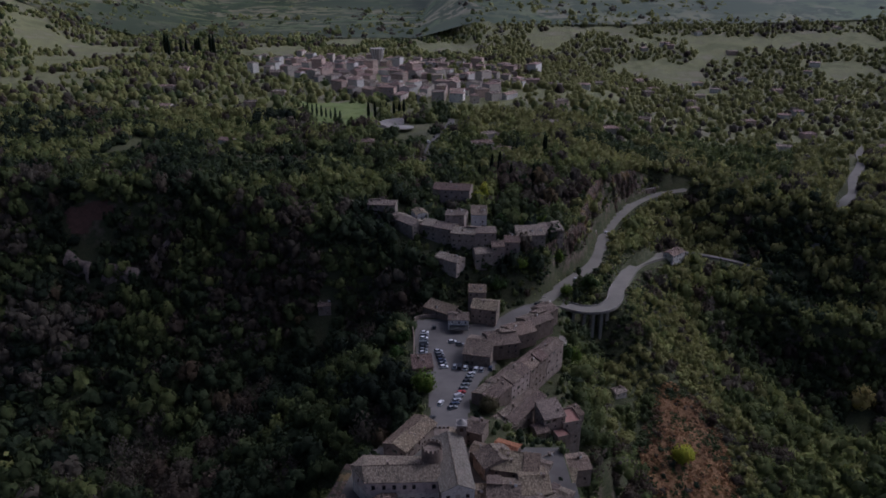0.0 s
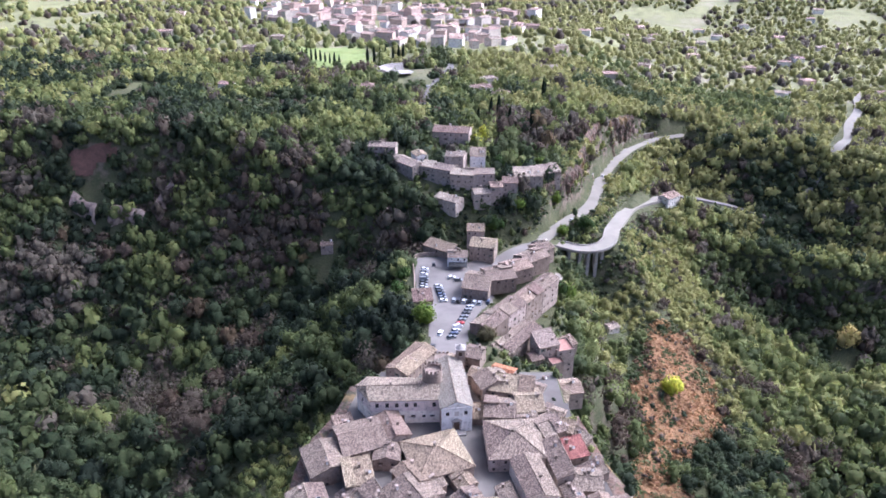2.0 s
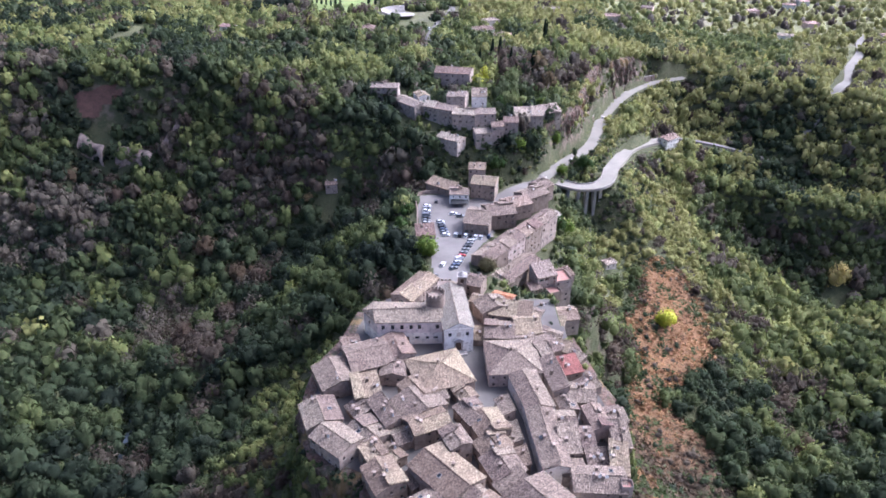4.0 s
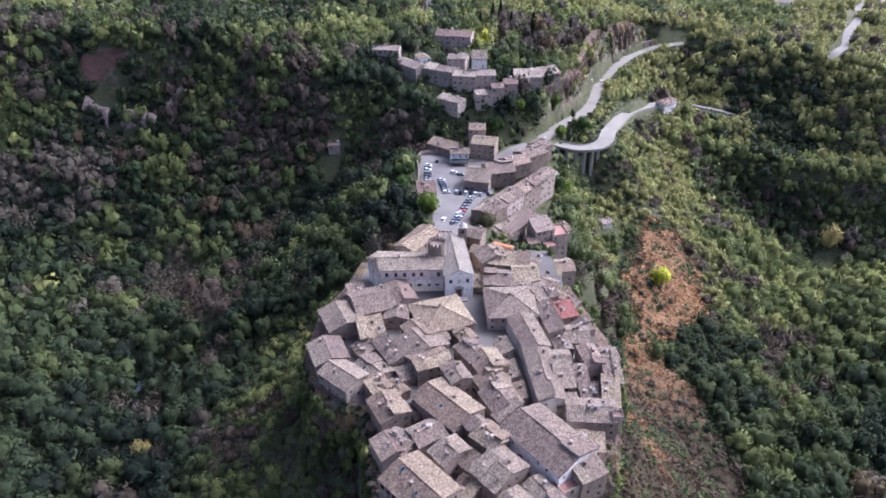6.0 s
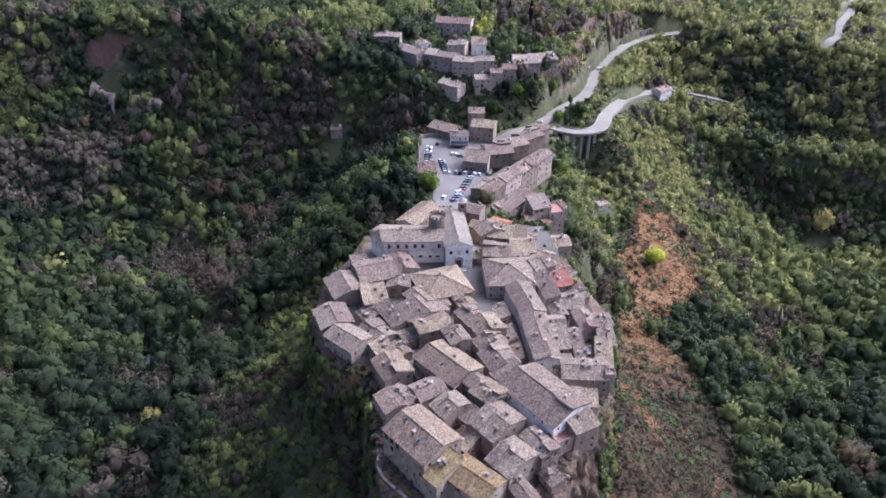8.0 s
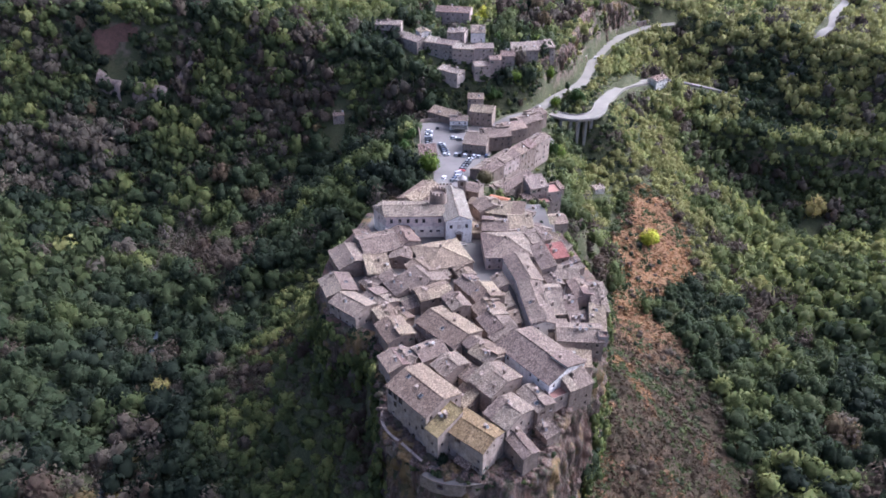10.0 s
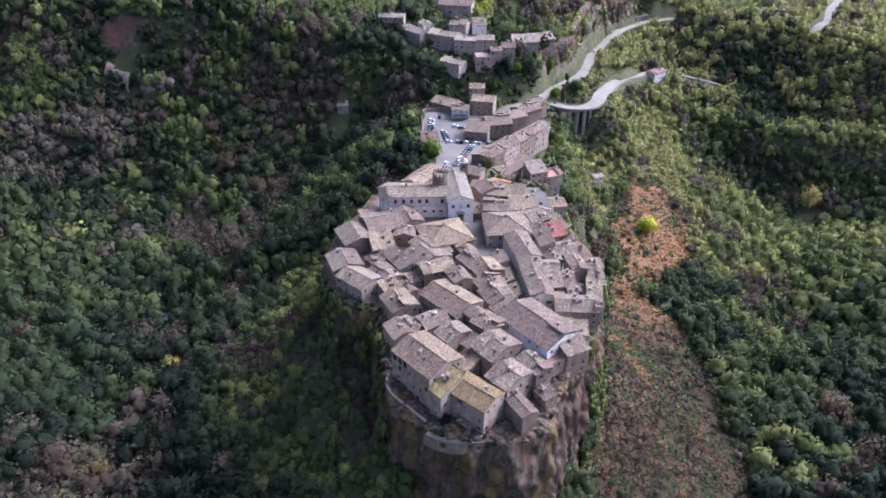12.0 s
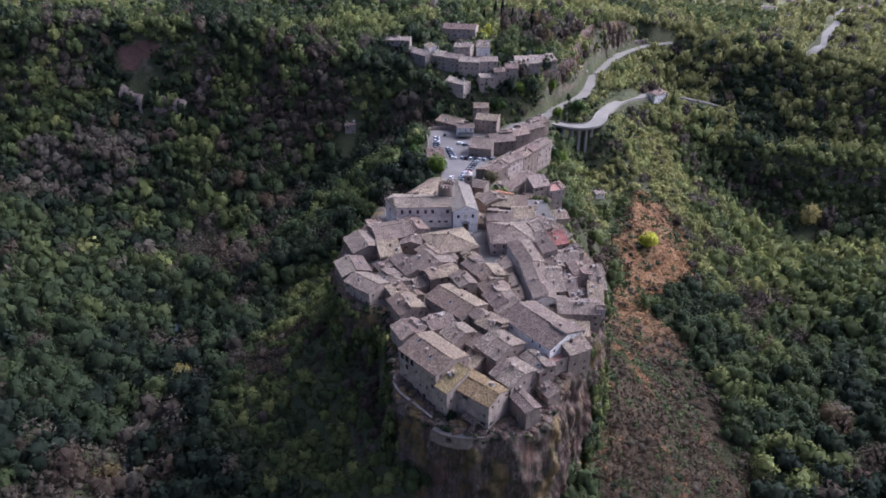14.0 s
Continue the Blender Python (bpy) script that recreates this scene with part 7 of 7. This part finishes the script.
def tree(x, y, h, w, leaves, label, z=None, category="tree", group=""):
    TREE_SEED[0] += 1
    rng = np.random.default_rng(TREE_SEED[0])
    thing = empty("tree", pose(x, y, ground_at(x, y) if z is None else z))
    tagged(thing, label, category, group)
    part("trunk", trunk_mesh(random.Random(TREE_SEED[0]), h, 0.045 * h), BARK, thing)
    v, q, t, soft = crown_mesh(rng, 13, 620, 0.075, 1.0, 0.3, 0.72, 0.66)
    v = v * (w, w, h * 0.8)
    crown = new("crown", mesh_of("crown", v, q, t, mats=[leaves], shade=True, normals=soft))
    crown.parent = thing
    return thing


tree(120.5, 281, 13, 8.2, LEAF_YELLOW, "bright yellow-green tree on the bracken slope")
tree(269, 371, 20, 10.5, LEAF_ORANGE, "golden-green round tree on the far valley slope")
tree(-2.0, 64.6, 4.6, 2.5, LEAF_DARK, "dark evergreen bush in the court below the outermost house", -7.0, "bush")
tree(-8.8, 250, 12, 8.0, LEAF_FRESH, "fresh green tree beside the car park street")
tree(18.8, 233.5, 9, 6.2, LEAF_OLIVE, "olive-brown tree between the street and the houses")
tree(84.5, 362, 10, 7.5, LEAF_GREEN, "dark green tree on the island of the hairpin bend")
tree(89, 367, 9, 6.0, LEAF_GREEN, "green tree inside the hairpin bend")
tree(70, 352, 8, 5, LEAF_FRESH, "fresh green tree by the junction")
for x, y, h, w, m, words in [(66, 300, 14, 5.5, LEAF_FRESH, "tall fresh green tree below the row of houses"), (60, 292, 11, 5, LEAF_GREEN, "green tree below the row of houses"), (68, 288, 10, 5, LEAF_OLIVE, "olive-brown tree below the row of houses"),
                             (-20, 300, 9, 5, LEAF_GREEN, "green tree below the car park wall"), (-22, 285, 9, 5, LEAF_GREEN, "green tree beside the grass bank"), (44, 352, 9, 5, LEAF_FRESH, "fresh green tree under the hamlet"),
                             (30, 344, 11, 6, LEAF_GREEN, "green tree above the car park houses"), (36, 392, 9, 5.5, LEAF_GREEN, "green garden tree in the hamlet"), (50, 386, 9, 5, LEAF_FRESH, "light green garden tree in the hamlet"), (60, 392, 9, 4.6, LEAF_FRESH, "light green tree above the rock wall"),
                             (22, 418, 12, 5, LEAF_YELLOW, "yellow-green poplar by the pink house"), (27, 428, 13, 5, LEAF_YELLOW, "yellow-green poplar beside the pink house"), (68, 372, 9, 4.5, LEAF_FRESH, "light green tree by the rock face"),
                             (140, 404, 9, 5, LEAF_OLIVE, "bare olive-brown tree on the spur"), (148, 418, 8, 5, LEAF_OLIVE, "bare olive-brown bush on the spur"), (-124, 156, 11, 6, LEAF_ORANGE, "yellow-green tree by the stream")]:
    tree(x, y, h, w, m, words)


def cypress_template(h, w, seed):
    rng = np.random.default_rng(seed)
    n = 170
    t = rng.random(n)
    a = rng.uniform(0, 6.283, n)
    r = w * np.sin(np.clip(t * 0.97 + 0.06, 0, 1) * math.pi) ** 0.6 * (1 - 0.45 * t) * rng.uniform(0.8, 1.1, n)
    p = np.stack([r * np.cos(a), r * np.sin(a), t * h], -1)
    up = np.array((0, 0, 1.0))
    out = np.stack([np.cos(a), np.sin(a), np.zeros(n)], -1)
    side = np.cross(up, out)
    s = 0.22 * w + 0.2
    q = np.stack([p - side * s, p + up * s * 1.8 + out * 0.1, p + side * s, p - up * s * 1.2], 1).reshape(-1, 3)
    core = ICO_V * (w * 0.72, w * 0.72, h * 0.46) + (0, 0, h * 0.5)
    me = mesh_of("crown", np.concatenate([core, q]), np.arange(n * 4).reshape(-1, 4) + 12, ICO_F, mats=[LEAF_DARK])
    return me


CYPRESS = [cypress_template(11, 1.3, k) for k in range(3)]
cypress_trunk = mesh_of("trunk", np.array([(0.2 * math.cos(k), 0.2 * math.sin(k), z) for z in (-1, 1.2) for k in (0, 1.26, 2.51, 3.77, 5.03)]), [(k, (k + 1) % 5, 5 + (k + 1) % 5, 5 + k) for k in range(5)], mats=[BARK])


def cypress(x, y, size=1.0, k=0):
    thing = empty("cypress", pose(x, y, ground_at(x, y)) @ Matrix.Scale(size, 4))
    tagged(thing, "slender dark green cypress tree", "cypress", "cypresses on the plateau")
    a = new("crown", CYPRESS[k % 3])
    a.parent = thing
    b = new("trunk", cypress_trunk)
    b.parent = thing


cypress_rng = random.Random(3)
for k in range(9):
    cypress(-132 + k * 4.8, 650 - k * 3.4, cypress_rng.uniform(0.8, 1.1), k)
for k in range(7):
    cypress(-69 + k * 5.5 + cypress_rng.uniform(-1, 1), 640 + k * 1.5, cypress_rng.uniform(0.9, 1.35), k)
for x, y in [(77, 512), (79, 516), (25, 455), (34, 462), (46, 448), (60, 440), (40, 470)]:
    cypress(x, y, cypress_rng.uniform(1.0, 1.5), int(x))
for k in range(11):
    cypress(-437 + k * 8 + cypress_rng.uniform(-3, 3), 1115 - (k % 3) * 12, cypress_rng.uniform(1.8, 2.6), k)


# ---- parked cars ----
def paint(name, color):
    n = Nodes(name)
    n.bsdf.inputs["Specular IOR Level"].default_value = 0.5
    f = n.noise(1.5, 3, 0.5)
    return n.done(n.ramp(f, (0.3, tuple(c * 0.85 for c in color)), (0.7, color)), 0.3)


PAINTS = {"white": paint("white_paint", (0.78, 0.78, 0.78)), "silver": paint("silver_paint", (0.45, 0.46, 0.48)), "grey": paint("grey_paint", (0.16, 0.17, 0.18)), "black": paint("black_paint", (0.02, 0.02, 0.025)),
          "blue": paint("blue_paint", (0.03, 0.05, 0.11)), "red": paint("red_paint", (0.40, 0.03, 0.03)), "yellow": paint("yellow_paint", (0.65, 0.42, 0.04))}
LAMP = plain_material("car_lamp", (0.7, 0.7, 0.66), 0.2, 0.1, 3.0)


def car_template(colour, van=False):
    thing = empty("car", pose(0, 0, -500))
    hw, L = 0.86, 2.1
    tagged(thing, f"parked {colour} {'van' if van else 'hatchback car'} on grey asphalt", "van" if van else "car", "parked cars")
    if van:
        prof = [(-L - 0.3, 0.35), (L + 0.2, 0.35), (L + 0.25, 0.9), (L - 0.5, 1.15), (-L - 0.3, 1.15)]
        top = [(L - 0.55, 1.154), (L - 1.25, 2.1), (-L - 0.25, 2.15), (-L - 0.3, 1.154)]
    else:
        prof = [(-L, 0.35), (L, 0.35), (L + 0.05, 0.65), (L - 0.1, 0.82), (0.95, 0.95), (-L + 0.1, 0.98), (-L - 0.02, 0.7)]
        top = [(1.0, 0.955), (0.35, 1.42), (-1.35, 1.46), (-L + 0.12, 0.985)]

    def extrude(bm, ring, w0, w1):
        a = [bm.verts.new((x, -w, z)) for (x, z), w in zip(ring, w0)]
        b = [bm.verts.new((x, w, z)) for (x, z), w in zip(ring, w1)]
        bm.faces.new(a)
        bm.faces.new(b[::-1])
        for i in range(len(ring)):
            j = (i + 1) % len(ring)
            bm.faces.new((a[i], b[i], b[j], a[j]))
    bm = bmesh.new()
    extrude(bm, prof, [hw] * len(prof), [hw] * len(prof))
    bmesh.ops.bevel(bm, geom=list(bm.edges), offset=0.07, segments=1, affect="EDGES")
    body = part("body", bm, PAINTS[colour], thing)
    tw = [hw - 0.06, hw - 0.2, hw - 0.2, hw - 0.06]
    bm = bmesh.new()
    extrude(bm, top, tw, tw)
    part("glasshouse", bm, PAINTS[colour] if van else GLASS, thing, "" if van else "dark window glass")
    bm = bmesh.new()
    (x1, z1), (x2, z2) = top[1], top[2]
    box(bm, x2, -hw + 0.2, z2 + 0.004, x1, hw - 0.2, z2 + 0.05)
    part("car_roof", bm, PAINTS[colour], thing)
    if van:
        bm = bmesh.new()
        box(bm, L - 0.95, -hw + 0.1, 1.3, L - 0.72, hw - 0.1, 1.85)
        part("windscreen", bm, GLASS, thing)
    for sx in (-1.3, 1.3):
        for sy in (-1, 1):
            def wheel_of(bm):
                bmesh.ops.create_cone(bm, cap_ends=True, segments=14, radius1=0.32, radius2=0.32, depth=0.22, matrix=Matrix.Rotation(math.pi / 2, 4, "X"))
                return RUBBER
            w = piece("wheel", (1,), wheel_of, thing, Matrix.Translation((sx, sy * 0.79, 0.32)))
            def rim_of(bm):
                bmesh.ops.create_cone(bm, cap_ends=True, segments=10, radius1=0.2, radius2=0.2, depth=0.24, matrix=Matrix.Rotation(math.pi / 2, 4, "X"))
                return METAL
            piece("rim", (1,), rim_of, w, Matrix())
    for sy in (-1, 1):
        def lamp_of(bm):
            box(bm, -0.03, -0.14, -0.07, 0.03, 0.14, 0.07)
            return LAMP
        piece("headlight", (1,), lamp_of, thing, Matrix.Translation((L + 0.06, sy * 0.6, 0.66)))
    return thing


def park_cars():
    rng = random.Random(12)
    kit = {}
    spots = []
    for k in range(8):
        spots.append((-9.3 + rng.uniform(-0.2, 0.2), 303 - k * 2.9, 4 + rng.uniform(-4, 4)))
    for k in range(6):
        spots.append((-2.2 + k * 0.5, 284 - k * 3.0, 8 + rng.uniform(-4, 4)))
    for k in range(6):
        spots.append((5.4 + k * 2.4, 269.2 - k * 0.55, 80 + rng.uniform(-4, 4)))
    for k in range(10):
        spots.append((12.6 - k * 0.98, 262.5 - k * 3.1, 32 + rng.uniform(-5, 5)))
    spots += [(4.5, 293.5, 10), (8.0, 291.0, 0), (-1.0, 238.5, 70), (-4.6, 226, 60), (-5.2, 216, 40), (-7.5, 211.6, 10), (36, 312, 50), (40, 317, 50), (44, 322.5, 50), (-22.5, 268, 15), (-4.5, 309, 90), (21.5, 268, 84), (140, 437, 52), (113, 445, 66), (79, 371, 50), (52, 339, 50), (-12, 545, 82), (-7, 562, 80)]
    wanted = ["white", "silver", "grey", "black", "white", "grey", "silver", "black", "grey", "silver", "white", "black", "blue", "grey", "silver", "black", "white", "grey", "red", "silver", "grey", "black"]
    for k, (x, y, a) in enumerate(spots):
        colour = "yellow" if x < -20 else wanted[(k * 5 + k // 7) % len(wanted)]
        key = (colour, k % 11 == 4)
        z = ground_at(x, y) + (0.23 if x > -20 else 0.0)
        if y > 330:
            z = {140: -23.9, 113: -8.0, 79: -9.7, 52: -9.9}.get(x, z + 0.4)
        m = pose(x, y, z, 0, 0, a)
        if key not in kit:
            kit[key] = car_template(*key)
            kit[key].matrix_basis = m
        else:
            copy_thing(kit[key], m)


park_cars()


def parking_wall():
    bm = bmesh.new()
    ribbon(bm, resample([(2, 321, -7.6), (-14.5, 318, -7.6), (-14.2, 296, -7.6), (-13.4, 274, -7.6)], 2.5), [(-0.25, 1.0), (0.25, 1.0), (0.5, -6), (-0.5, -6)])
    tagged(part("low_wall", bm, TUFF), "low brown stone wall round the car park", "wall")


parking_wall()


# ---- gardens between the houses ----
def gardens():
    x, y = jittered(-45, 80, 150, 412, 4.6, RNG)
    ok = ((outline_distance(x, y, TOWN) < 4) & ((y > 196) | (x > 38))) | (y > 340)
    ok &= outline_distance(x, y, PARKING) > 2.0
    ok &= line_distance(x, y, BENCH) > 5.6
    ok &= line_distance(x, y, [(30, 262), (40, 277), (50, 289), (58, 300), (62, 312)]) > 3.5
    ok &= line_distance(x, y, [(56, 343), (66, 341), (78, 338), (90, 341), (98, 352)]) > 6.5
    for fx, fy, fr in FOOT:
        ok &= (x - fx) ** 2 + (y - fy) ** 2 > (fr * 0.86 + 0.8) ** 2
    ok &= (x + 4) ** 2 + (y - 190) ** 2 > 400
    x, y = x[ok], y[ok]
    vx, vy = jittered(56, 200, 345, 550, 4.4, RNG)
    near = line_distance(vx, vy, BENCH)
    ok = (near > 8.0) & (near < 15) & (line_distance(vx, vy, SPUR) > 8)
    x, y = np.concatenate([x, vx[ok]]), np.concatenate([y, vy[ok]])
    n = len(x)
    w = RNG.uniform(1.5, 3.6, n)
    tint = np.clip(RNG.normal(0.33, 0.2, n) + 0.12 * smooth(50, 90, x), 0, 0.95)
    woods("garden_trees", "garden trees and shrubs between the houses", np.stack([x, y, ground(x, y) - 0.5], -1), w * RNG.uniform(1.1, 1.7, n), w, tint, bush_shapes, RNG)


gardens()
